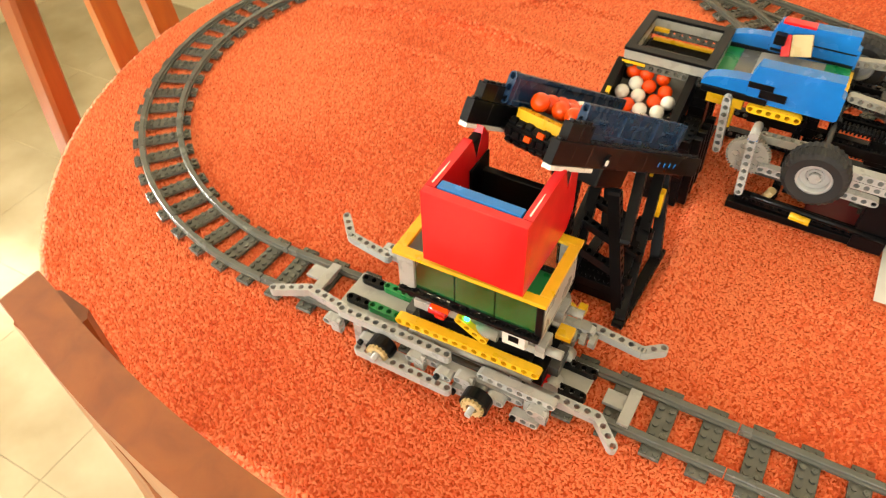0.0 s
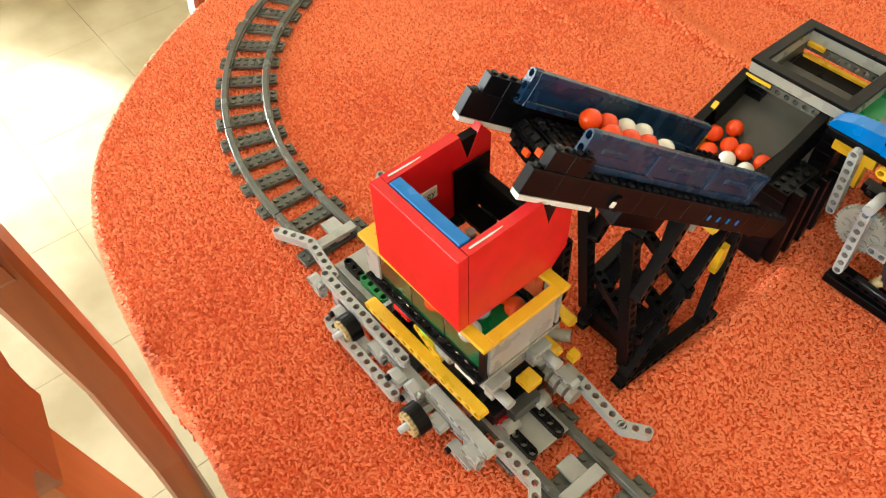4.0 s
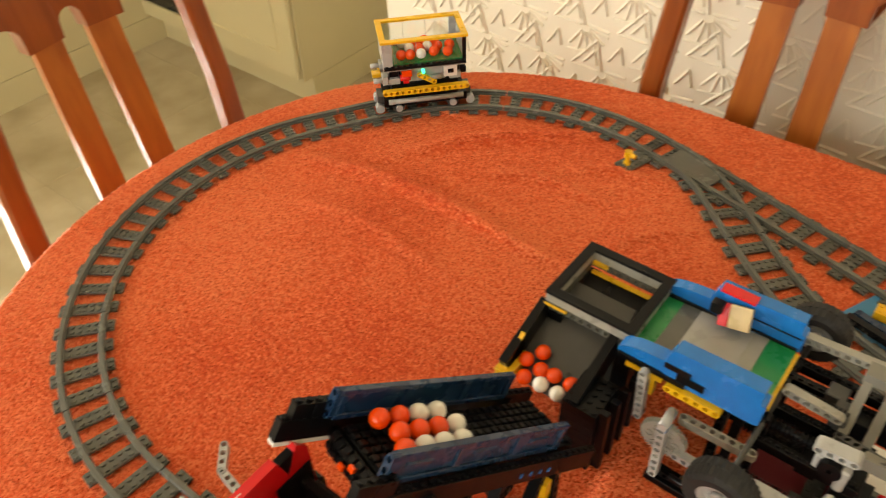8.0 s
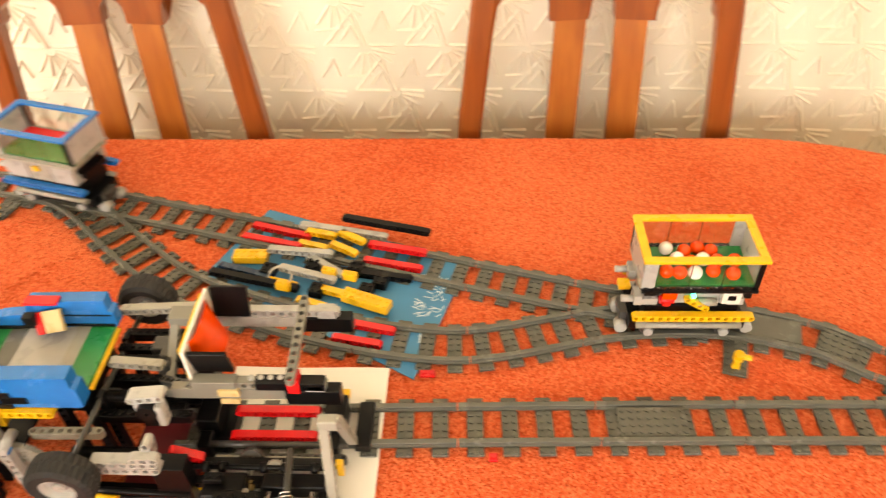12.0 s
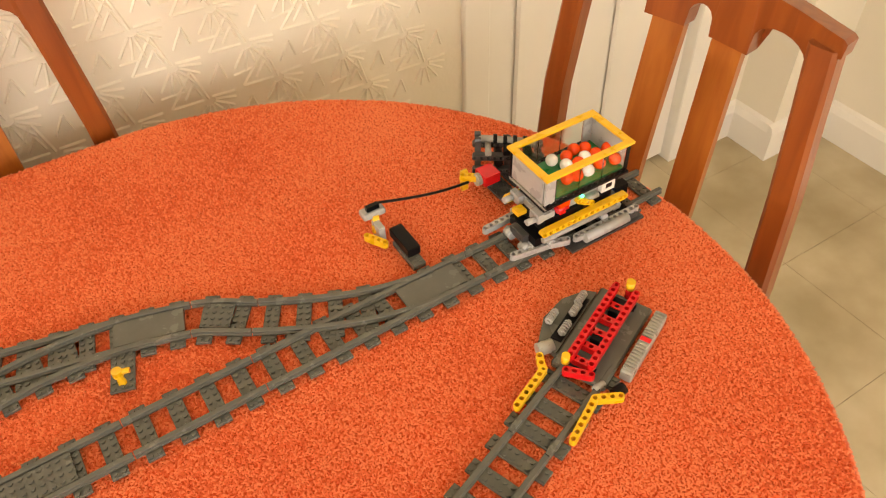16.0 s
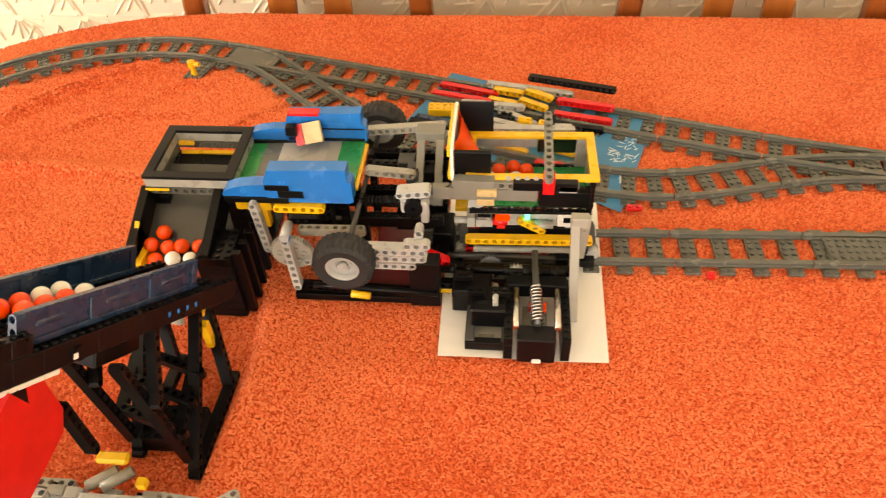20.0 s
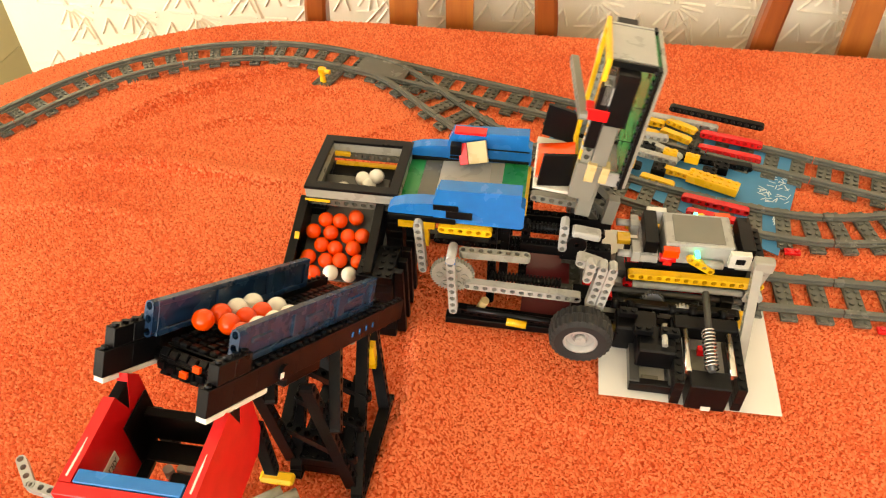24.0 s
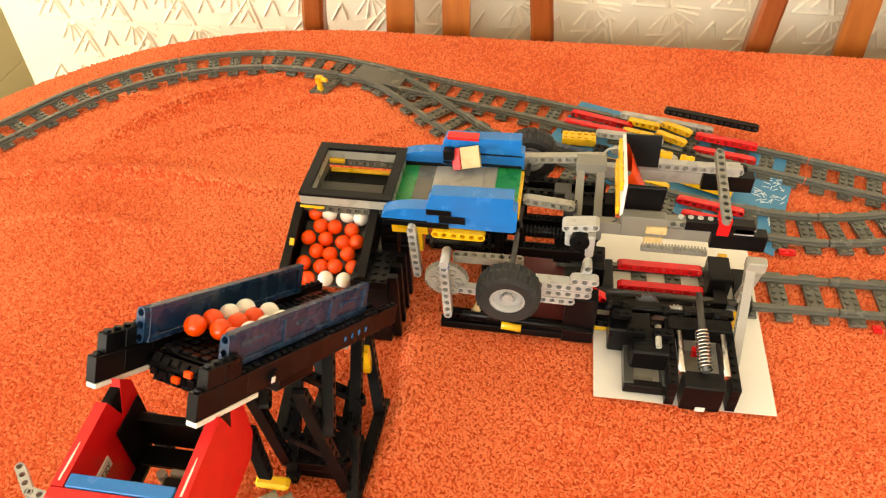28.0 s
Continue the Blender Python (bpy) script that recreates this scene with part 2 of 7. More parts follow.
def ring(bm, m, r0, r1, w, seg=24):
    """A wheel rim or washer about local z, between radii r0 and r1, w wide."""
    loops = []
    for r, z in ((r0, -w / 2), (r1, -w / 2), (r1, w / 2), (r0, w / 2)):
        loops.append([bm.verts.new(m @ Vector((r * math.cos(2 * math.pi * i / seg), r * math.sin(2 * math.pi * i / seg), z))) for i in range(seg)])
    for k in range(4):
        p, q = loops[k], loops[(k + 1) % 4]
        for i in range(seg):
            bm.faces.new((p[i], p[(i + 1) % seg], q[(i + 1) % seg], q[i]))
    return bm


def brick(bm, x, y, z, nx, ny, h=0.0096, studs=True, m=None):
    """A toy brick with its corner at (x, y, z), nx by ny studs."""
    m = m or Matrix()
    box(bm, x + 0.0001, y + 0.0001, z, x + nx * ST - 0.0001, y + ny * ST - 0.0001, z + h, m, 0.0003)
    if studs:
        for i in range(nx):
            for j in range(ny):
                c = Vector((x + (i + 0.5) * ST, y + (j + 0.5) * ST, z + h))
                cyl(bm, m @ c, m @ (c + Vector((0, 0, 0.0017))), 0.0024, 8)
    return bm


def liftarm(bm, n, m, th=0.0076, skip=()):
    """A bar of n holes, 8 mm apart along local x from the first hole at 0; the holes run along local z."""
    hw, hr = 0.0037, 0.0025
    for i in range(n):
        cx = i * ST
        outer, inner = [], []
        for k in range(8):
            a = math.pi / 4 * k
            c, s = math.cos(a), math.sin(a)
            ox = oy = 0
            if k % 2:
                ox, oy = math.copysign(0.004, c), math.copysign(hw, s)
                if (i == 0 and c < 0) or (i == n - 1 and c > 0):
                    ox, oy = c * hw, s * hw
            else:
                ox, oy = c * 0.004, s * hw
                if (i == 0 and c < -0.5) or (i == n - 1 and c > 0.5):
                    ox = c * hw
            outer.append((cx + ox, oy))
            inner.append((cx + hr * c, hr * s))
        vs = [[bm.verts.new(m @ Vector((px, py, z))) for px, py in loop] for loop in (outer, inner) for z in (-th / 2, th / 2)]
        ob, ot, ib, it = vs
        for k in range(8):
            j = (k + 1) % 8
            bm.faces.new((ob[k], ib[k], ib[j], ob[j]))
            bm.faces.new((ot[k], ot[j], it[j], it[k]))
            bm.faces.new((ib[k], it[k], it[j], ib[j]))
            seam_r, seam_l = k in (7, 0) and i < n - 1, k in (3, 4) and i > 0
            if not (seam_r or seam_l):
                bm.faces.new((ob[k], ob[j], ot[j], ot[k]))
    return bm


def along(a, b, up=(0, 0, 1)):
    """A pose at a with local x towards b; local z as near up as can be."""
    a, b = Vector(a), Vector(b)
    x = (b - a).normalized()
    y = Vector(up).cross(x).normalized()
    z = x.cross(y)
    return Matrix.Translation(a) @ Matrix((x, y, z)).transposed().to_4x4()


def arm(name, a, b, mat, parent, side=(0, 0, 1), th=0.0076, label=""):
    """A holed bar from a to b whose holes look along side."""
    n = max(2, round((Vector(b) - Vector(a)).length / ST) + 1)
    return part(name, liftarm(bmesh.new(), n, along(a, b, side), th), mat, parent, label)


def block(name, x0, y0, z0, x1, y1, z1, mat, parent, label="", m=None, bevel=0.0004):
    return part(name, box(bmesh.new(), x0, y0, z0, x1, y1, z1, m, bevel), mat, parent, label)


def rod(name, a, b, r, mat, parent, label="", seg=12):
    return smooth_cyl(part(name, cyl(bmesh.new(), a, b, r, seg), mat, parent, label))


def smooth_cyl(ob):
    for p in ob.data.polygons:
        p.use_smooth = len(p.vertices) == 4
    return ob


def extrude_outline(bm, pts, depth, m):
    """A flat outline in local x, z, made depth thick along local y."""
    f = [bm.verts.new(m @ Vector((x, -depth / 2, z))) for x, z in pts]
    g = [bm.verts.new(m @ Vector((x, depth / 2, z))) for x, z in pts]
    n = len(pts)
    bm.faces.new(f)
    bm.faces.new(g[::-1])
    for i in range(n):
        bm.faces.new((f[i], g[i], g[(i + 1) % n], f[(i + 1) % n]))
    return bm

# ---- room ----
def setting(name, bm, mat, label="", parent=None):
    return part(name, bm, mat, parent, label, kind="structure")


WALL_Y = 0.635
floor = setting("floor", box(bmesh.new(), -3.6, -2.8, -0.06, 3.0, 1.6, -0.006, None, 0), M_GROUT, "pale marbled floor with thin dark joints")
setting("ceiling", box(bmesh.new(), -3.6, -2.8, 2.4, 3.0, 1.6, 2.5, None, 0), M_PAINT, "plain cream ceiling")
wall_north = setting("wall_north", box(bmesh.new(), -1.27, WALL_Y, 0, 1.06, WALL_Y + 0.12, 2.4, None, 0), M_WALL, "cream wall with embossed geometric paper")
bm = box(bmesh.new(), -1.27, WALL_Y + 0.12, 0, -1.15, 1.5, 2.4, None, 0)
setting("wall_return", bm, M_PAINT, "cream painted return wall")
setting("wall_kitchen", box(bmesh.new(), -3.6, 1.5, 0, -1.15, 1.6, 2.4, None, 0), M_PAINT, "cream kitchen wall")
bm = box(bmesh.new(), 1.78, WALL_Y, 0, 1.97, WALL_Y + 0.12, 2.4, None, 0)
box(bm, 1.06, WALL_Y, 2.04, 1.78, WALL_Y + 0.12, 2.4, None, 0)
setting("wall_door_side", bm, M_PAINT, "cream painted wall beside the door")
setting("wall_pier", box(bmesh.new(), 1.97, 0.50, 0, 2.19, WALL_Y + 0.12, 2.4, None, 0), M_PAINT, "cream painted pier")
setting("wall_east", box(bmesh.new(), 2.19, -2.8, 0, 2.31, 0.8, 2.4, None, 0), M_PAINT, "cream painted side wall")
# unseen south wall, wide window assumed; west opening sized to shape the sun patch
bm = box(bmesh.new(), -3.6, -2.8, 0, -2.35, -2.68, 2.4, None, 0)
box(bm, 1.35, -2.8, 0, 2.31, -2.68, 2.4, None, 0)
box(bm, -2.35, -2.8, 0, 1.35, -2.68, 0.85, None, 0)
box(bm, -2.35, -2.8, 2.25, 1.35, -2.68, 2.4, None, 0)
setting("wall_south", bm, M_PAINT, "cream wall with a wide window")
bm = box(bmesh.new(), -3.6, -2.8, 0, -3.48, -1.48, 2.4, None, 0)
box(bm, -3.6, -0.70, 0, -3.48, 1.6, 2.4, None, 0)
box(bm, -3.6, -1.48, 1.28, -3.48, -0.70, 2.4, None, 0)
box(bm, -3.6, -1.48, 0, -3.48, -0.70, 0.80, None, 0)
setting("wall_west", bm, M_PAINT, "cream wall with an opening to daylight")

# embossed motifs on the papered wall
verts, faces = [], []


def ridge(ax, az, bx, bz, w=0.0065, h=0.0032):
    d = Vector((bx - ax, bz - az))
    nrm = Vector((-d.y, d.x)).normalized() * w / 2
    k = len(verts)
    for px, pz in ((ax, az), (bx, bz)):
        verts.extend(((px + nrm.x, WALL_Y + 0.0005, pz + nrm.y), (px, WALL_Y - h, pz), (px - nrm.x, WALL_Y + 0.0005, pz - nrm.y)))
    faces.extend(((k, k + 1, k + 4, k + 3), (k + 1, k + 2, k + 5, k + 4), (k, k + 2, k + 1), (k + 3, k + 4, k + 5)))


PITCH_X, PITCH_Z = 0.122, 0.076
rng = random.Random(4)
for row in range(-9, 9):
    for col in range(-16, 17):
        x = col * PITCH_X - (row % 3) * PITCH_X / 3 + 0.02
        z = 0.76 + row * PITCH_Z
        if not -1.23 < x < 0.99:
            continue
        j = rng.uniform(-0.003, 0.003)
        ridge(x - 0.040, z - 0.020, x + 0.004 + j, z + 0.034)
        ridge(x + 0.004 + j, z + 0.034, x + 0.020, z - 0.022)
        ridge(x - 0.040, z - 0.020, x + 0.012, z - 0.022, 0.0055)
        ridge(x - 0.016, z - 0.012, x + 0.002, z + 0.012, 0.0055)
        ridge(x + 0.002, z + 0.012, x + 0.010, z - 0.012, 0.0055)
        ridge(x + 0.026, z - 0.020, x + 0.066, z - 0.021 + j, 0.006)
        ridge(x - 0.052, z + 0.004, x - 0.014, z + 0.006 + j, 0.0045)
        ridge(x + 0.030, z + 0.002, x + 0.050, z + 0.034, 0.005)
        ridge(x + 0.050, z + 0.034, x + 0.058, z + 0.004, 0.005)
        for a in (-12, -32, -54, -78, -102, -126):
            c, s = math.cos(radians(a)), math.sin(radians(a))
            ridge(x + 0.020 + 0.010 * c, z - 0.024 + 0.010 * s, x + 0.020 + 0.046 * c, z - 0.024 + 0.046 * s, 0.006)
me = bpy.data.meshes.new("relief")
me.from_pydata(verts, [], faces)
me.materials.append(M_RELIEF)
relief = new("relief", me)
relief.parent = wall_north
tagged(relief, "raised triangle and fan strokes", kind="stuff")

# door in the far wall
door = setting("door_1", box(bmesh.new(), 1.12, WALL_Y + 0.02, 0.012, 1.73, WALL_Y + 0.06, 2.0, None, 0.002), M_GLOSSWHITE, "white painted panelled door, closed")
for z0, z1 in ((0.16, 0.72), (0.86, 1.86)):
    for x0, x1 in ((1.20, 1.38), (1.47, 1.65)):
        bm = box(bmesh.new(), x0, WALL_Y + 0.008, z0, x1, WALL_Y + 0.02, z1, None, 0.006)
        part("panel", bm, M_GLOSSWHITE, door)
bm = box(bmesh.new(), 1.06, WALL_Y - 0.012, 0, 1.12, WALL_Y + 0.12, 2.04, None, 0.003)
box(bm, 1.73, WALL_Y - 0.012, 0, 1.79, WALL_Y + 0.12, 2.04, None, 0.003)
box(bm, 1.06, WALL_Y - 0.0125, 2.0, 1.79, WALL_Y + 0.12, 2.06, None, 0.003)
setting("door_frame", bm, M_GLOSSWHITE, "white painted door frame")


def skirting(a, b, nrm):
    """A skirting board from a to b on the floor, standing off along nrm."""
    a, b, nrm = Vector((*a, 0)), Vector((*b, 0)), Vector((*nrm, 0))
    prof = ((0, 0), (0.018, 0), (0.018, 0.085), (0.012, 0.105), (0, 0.112))
    bm = bmesh.new()
    e = [[bm.verts.new(p + nrm * o + Vector((0, 0, z))) for o, z in prof] for p in (a, b)]
    for i in range(5):
        j = (i + 1) % 5
        bm.faces.new((e[0][i], e[0][j], e[1][j], e[1][i]))
    bm.faces.new(e[0])
    bm.faces.new(e[1][::-1])
    return setting("baseboard", bm, M_GLOSSWHITE, "white skirting board")


skirting((-1.27, WALL_Y), (1.06, WALL_Y), (0, -1))
skirting((1.79, WALL_Y), (1.97, WALL_Y), (0, -1))
skirting((1.97, WALL_Y), (1.97, 0.50), (-1, 0))
skirting((1.95, 0.50), (2.19, 0.50), (0, -1))
skirting((2.19, 0.48), (2.19, -2.68), (-1, 0))

# frame posts and sill of the assumed south window
for x in (-2.35, -1.12, 0.09, 1.31):
    setting("window_frame", box(bmesh.new(), x, -2.77, 0.85, x + 0.04, -2.71, 2.25, None, 0.003), M_GLOSSWHITE, "white window frame post")
setting("window_sill", box(bmesh.new(), -2.4, -2.72, 0.82, 1.4, -2.58, 0.848, None, 0.004), M_GLOSSWHITE, "white window sill")

# kitchen units
def base_unit(x, y, w, d, rz, label):
    u = thing("kitchen_unit", label, "cabinet", "kitchen units", x, y, 0, rz)
    block("body", 0, 0.022, 0.10, w, d, 0.87, M_CABINET, u)
    block("plinth", 0.0, 0.06, 0, w, d, 0.098, M_CABINET, u)
    dr = block("door", 0.004, 0, 0.115, w - 0.004, 0.02, 0.865, M_CABINET, u, "", None, 0.003)
    bm = bmesh.new()
    for x0, z0, x1, z1 in ((0.07, 0.19, w - 0.07, 0.20), (0.07, 0.78, w - 0.07, 0.79), (0.07, 0.2, 0.08, 0.78), (w - 0.08, 0.2, w - 0.07, 0.78)):
        box(bm, x0, -0.005, z0, x1, 0.002, z1, None, 0.002)
    part("moulding", bm, M_CABINET, dr)
    rod("handle", (w - 0.05, -0.02, 0.70), (w - 0.05, -0.02, 0.80), 0.005, M_STEEL, dr, "steel bar handle")
    return u


base_unit(-2.43, 0.905, 0.50, 0.58, 0, "cream kitchen base unit with a framed door")
setting("worktop", box(bmesh.new(), -3.08, 0.885, 0.872, -1.92, 1.5, 0.91, None, 0.003), M_OLDGREY, "grey worktop over the units")
for y in (1.0, 0.49, -0.02):
    base_unit(-3.09, y, 0.50, 0.36, -90, "cream kitchen base unit on the far side wall")
oven = thing("oven", "built-in oven with a dark glass door in a cream surround", "oven", "", -3.03, 0.905, 0)
block("body", 0, 0.022, 0.10, 0.59, 0.58, 0.87, M_CABINET, oven)
block("plinth", 0, 0.06, 0, 0.59, 0.58, 0.098, M_CABINET, oven)
block("lower_panel", 0.004, 0, 0.115, 0.586, 0.02, 0.17, M_CABINET, oven, "", None, 0.003)
oven_door = block("door", 0.004, 0, 0.175, 0.586, 0.02, 0.70, M_GLASSBLACK, oven, "dark glass oven door", None, 0.003)
block("steel_edge", 0.545, -0.003, 0.178, 0.584, -0.0005, 0.697, M_STEEL, oven_door, "brushed steel edge strip")
rod("handle", (0.04, -0.035, 0.655), (0.55, -0.035, 0.655), 0.008, M_STEEL, oven_door, "steel bar handle")
block("control_panel", 0.004, 0, 0.705, 0.586, 0.02, 0.865, M_STEEL, oven, "steel control panel", None, 0.003)
bm = bmesh.new()
prev = None
for z, w in ((0.16, 0.028), (0.20, 0.042), (0.42, 0.052), (0.58, 0.046), (0.664, 0.030)):
    loop = [bm.verts.new((-2.80 + w * math.cos(a) * (1 + 0.2 * math.sin(3 * a)), 0.852 + 0.012 * math.sin(a) + 0.02 * (z > 0.65), z + 0.02 * math.cos(a) * (z < 0.6))) for a in [2 * math.pi * i / 18 for i in range(18)]]
    if prev:
        for i in range(18):
            bm.faces.new((prev[i], prev[(i + 1) % 18], loop[(i + 1) % 18], loop[i]))
    else:
        bm.faces.new(loop)
    prev = loop
bm.faces.new(prev[::-1])
towel = smooth(part("tea_towel", bm, M_PINK))
tagged(towel, "bright pink cloth hanging from the oven handle", "towel")

# ---- table and cloth ----
SPINE0, SPINE1, TR, TY = -0.535, 0.400, 0.532, -0.038
table = thing("dining_table", "long oval dining table under an orange cloth", "table", "", 0, 0, 0)


def outline_point(x, c, s):
    """A point of the table's edge: c, s the outward direction at spine place x."""
    yc = -0.030 - 0.017 * (x - SPINE0)
    rel = TR * s
    if abs(rel) > 0.40:
        u, cap = (abs(rel) - 0.40) / (TR - 0.40), (0.487 - yc if rel > 0 else 0.513 + yc) - 0.40
        k = (TR - 0.40) / cap
        rel = math.copysign(0.40 + cap * (k * u + (1 - k) * u * u), rel)
    return x + TR * c, yc + rel, yc


def stadium(r, z, n=96):
    out = []
    m = 128
    f = r / TR

    def put(x, c, s):
        px, py, yc = outline_point(x, c, s)
        out.append((x + (px - x) * f, yc + (py - yc) * f, z))
    for i in range(n):
        a = math.pi / 2 + math.pi * i / (n - 1)
        put(SPINE0, math.cos(a), math.sin(a))
    for i in range(1, m):
        put(SPINE0 + (SPINE1 - SPINE0) * i / m, 0, -1)
    for i in range(n):
        a = -math.pi / 2 + math.pi * i / (n - 1)
        put(SPINE1, math.cos(a), math.sin(a))
    for i in range(1, m):
        put(SPINE1 + (SPINE0 - SPINE1) * i / m, 0, 1)
    return out


PILE_STEP = 0.0027
CREASES = (
    ((-0.82, 0.135), (-0.62, 0.375), 0.0175, 0.0105), ((-0.915, 0.072), (-0.50, 0.118), 0.0170, 0.0105), ((-0.70, 0.180), (-0.545, 0.245), 0.0110, 0.0090),
    ((-0.86, 0.238), (-0.76, 0.292), 0.0070, 0.0080), ((-0.86, 0.000), (-0.60, 0.030), 0.0065, 0.0100), ((-0.62, 0.250), (-0.50, 0.320), 0.0075, 0.0095),
    ((-0.372, -0.040), (-0.352, -0.340), 0.0180, 0.0140), ((-0.318, -0.320), (-0.335, -0.110), 0.0050, 0.0120), ((-0.62, 0.360), (-0.42, 0.395), 0.0045, 0.0100),
    ((-0.50, 0.140), (-0.44, 0.270), 0.0070, 0.0090), ((-0.28, -0.160), (-0.10, -0.220), 0.0045, 0.0180), ((-0.30, -0.300), (0.05, -0.260), 0.0040, 0.0160))


def lift(x, y):
    """Small folds and unevenness of the cloth, for numbers or arrays."""
    h = 0.0007 * (np.sin(11 * x + 4 * y) * np.sin(13 * y - 3 * x + 1) + 0.8 * np.sin(29 * x - 17 * y) * np.sin(23 * y + 9 * x + 2) + 0.4 * np.sin(61 * x + 37 * y) * np.sin(53 * y - 31 * x))
    for (ax, ay), (bx, by), height, w in CREASES:
        dx, dy = bx - ax, by - ay
        L = math.hypot(dx, dy)
        t = np.clip(((x - ax) * dx + (y - ay) * dy) / (L * L), 0, 1)
        off = 0.012 * np.sin(t * 5)
        px, py = x - ax - dx * t + dy / L * off, y - ay - dy * t - dx / L * off
        steep = np.where(px * dy - py * dx > 0, 0.62, 1.55)  # one flank falls off sharply
        h = h + height * np.exp(-(px * px + py * py) / (steep * w) ** 2) * np.sin(math.pi * np.clip(t * 0.9 + 0.08, 0, 1))
    return h


bm = bmesh.new()
rows_ = []
K = 80
for k in range(K + 1):
    r = TR * max(k, 0.15) / K
    rows_.append([bm.verts.new((x, y, TABLE - 0.0045 + lift(x, y))) for x, y, z in stadium(r, 0)])
for k, (dr, dz) in enumerate(((0.003, 0.002), (0.006, 0.008), (0.007, 0.03), (0.007, 0.06), (0.008, 0.10), (0.009, 0.14), (0.010, 0.172))):
    pts = stadium(TR + dr, 0)
    n = len(pts)
    wob = 0.006 * max(0, k - 1) / 5
    row = []
    for i, (x, y, z) in enumerate(pts):
        u = 2 * math.pi * i / n
        s = wob * (math.sin(23 * u) + 0.6 * math.sin(37 * u + 1))
        cx = max(SPINE0, min(SPINE1, x))
        d = Vector((x - cx, y - TY)).normalized()
        row.append(bm.verts.new((x + d.x * s, y + d.y * s, TABLE - 0.0045 - dz)))
    rows_.append(row)
for p, q in zip(rows_, rows_[1:]):
    n = len(p)
    for i in range(n):
        bm.faces.new((p[i], p[(i + 1) % n], q[(i + 1) % n], q[i]))
bm.faces.new(rows_[0])
hem = [v.co.copy() for v in rows_[-1]]
rows_keep = [[v.co.copy() for v in row] for row in rows_[K:]]
tablecloth = smooth(part("tablecloth", bm, M_CLOTH))
tagged(tablecloth, "orange terry towelling cloth draped over the oval table", "tablecloth")


def pile(places, outward, seed, name, label):
    """Short curled loops of yarn standing on the cloth: one small arched ridge each."""
    rnd = np.random.default_rng(seed)
    n = len(places)
    ang = rnd.uniform(0, 2 * np.pi, n)
    side = np.cross(outward, np.array((0.31, 0.57, 0.76)))
    side /= np.linalg.norm(side, axis=1)[:, None]
    other = np.cross(outward, side)
    d = side * np.cos(ang)[:, None] + other * np.sin(ang)[:, None]
    e = np.cross(outward, d)
    half, wide, tall = rnd.uniform(0.0014, 0.0024, n), rnd.uniform(0.0009, 0.0012, n), rnd.uniform(0.0019, 0.0036, n)
    curl = rnd.uniform(-0.0009, 0.0009, n)
    co = np.empty((n, 9, 3))
    for i, (along_, up) in enumerate(((-1, 0.15), (0, 1.0), (1, 0.15))):
        mid = places + d * (half * along_)[:, None] + e * (curl * (1 if along_ == 0 else -0.4))[:, None]
        co[:, 3 * i] = mid - e * wide[:, None] - outward * 0.0006
        co[:, 3 * i + 1] = mid + outward * (tall * up)[:, None]
        co[:, 3 * i + 2] = mid + e * wide[:, None] - outward * 0.0006
    quad = np.array((0, 3, 4, 1, 1, 4, 5, 2, 3, 6, 7, 4, 4, 7, 8, 5))
    loops = (quad[None, :] + 9 * np.arange(n)[:, None]).ravel()
    me = bpy.data.meshes.new(name)
    me.vertices.add(9 * n)
    me.vertices.foreach_set("co", co.ravel())
    me.loops.add(len(loops))
    me.loops.foreach_set("vertex_index", loops)
    me.polygons.add(4 * n)
    me.polygons.foreach_set("loop_start", 4 * np.arange(4 * n))
    me.polygons.foreach_set("use_smooth", np.ones(4 * n, bool))
    me.update(calc_edges=True)
    me.materials.append(M_PILE)
    ob = new(name, me)
    ob.parent = tablecloth
    return tagged(ob, label, kind="stuff")


# loops all over the top, thrown on a jittered grid and kept inside the table's edge
rnd = np.random.default_rng(5)
gx, gy = np.meshgrid(np.arange(-1.08, 0.95, PILE_STEP), np.arange(-0.53, 0.51, PILE_STEP))
gx = gx.ravel() + rnd.uniform(-0.5, 0.5, gx.size) * PILE_STEP
gy = gy.ravel() + rnd.uniform(-0.5, 0.5, gy.size) * PILE_STEP
cx = np.clip(gx, SPINE0, SPINE1)
yc = -0.030 - 0.017 * (cx - SPINE0)
edge_s = np.empty_like(gx)
for up in (True, False):
    m0 = (gy >= yc) == up
    # the edge lies nearer than the round end would have it: the same squeeze as in outline_point
    cap = np.where(up, 0.487 - yc[m0], 0.513 + yc[m0]) - 0.40
    v = np.abs(gy[m0] - yc[m0])
    k = (TR - 0.40) / cap
    q = np.clip((v - 0.40) / cap, 0, None)
    u = np.where(np.abs(1 - k) < 1e-4, q, (-k + np.sqrt(np.maximum(0, k * k + 4 * (1 - k) * q))) / (2 * (1 - k) + 1e-9))
    edge_s[m0] = np.where(v > 0.40, 0.40 + u * (TR - 0.40), v) / TR
keep = ((gx - cx) / TR) ** 2 + edge_s ** 2 < 1.002
gx, gy = gx[keep], gy[keep]
spots = np.stack((gx, gy, TABLE - 0.0045 + lift(gx, gy)), 1)
up_ = np.tile(np.array((0.0, 0.0, 1.0)), (len(gx), 1)) + rnd.uniform(-0.25, 0.25, (len(gx), 3))
pile(spots, up_ / np.linalg.norm(up_, axis=1)[:, None], 6, "terry_nap", "curled orange terry loops")
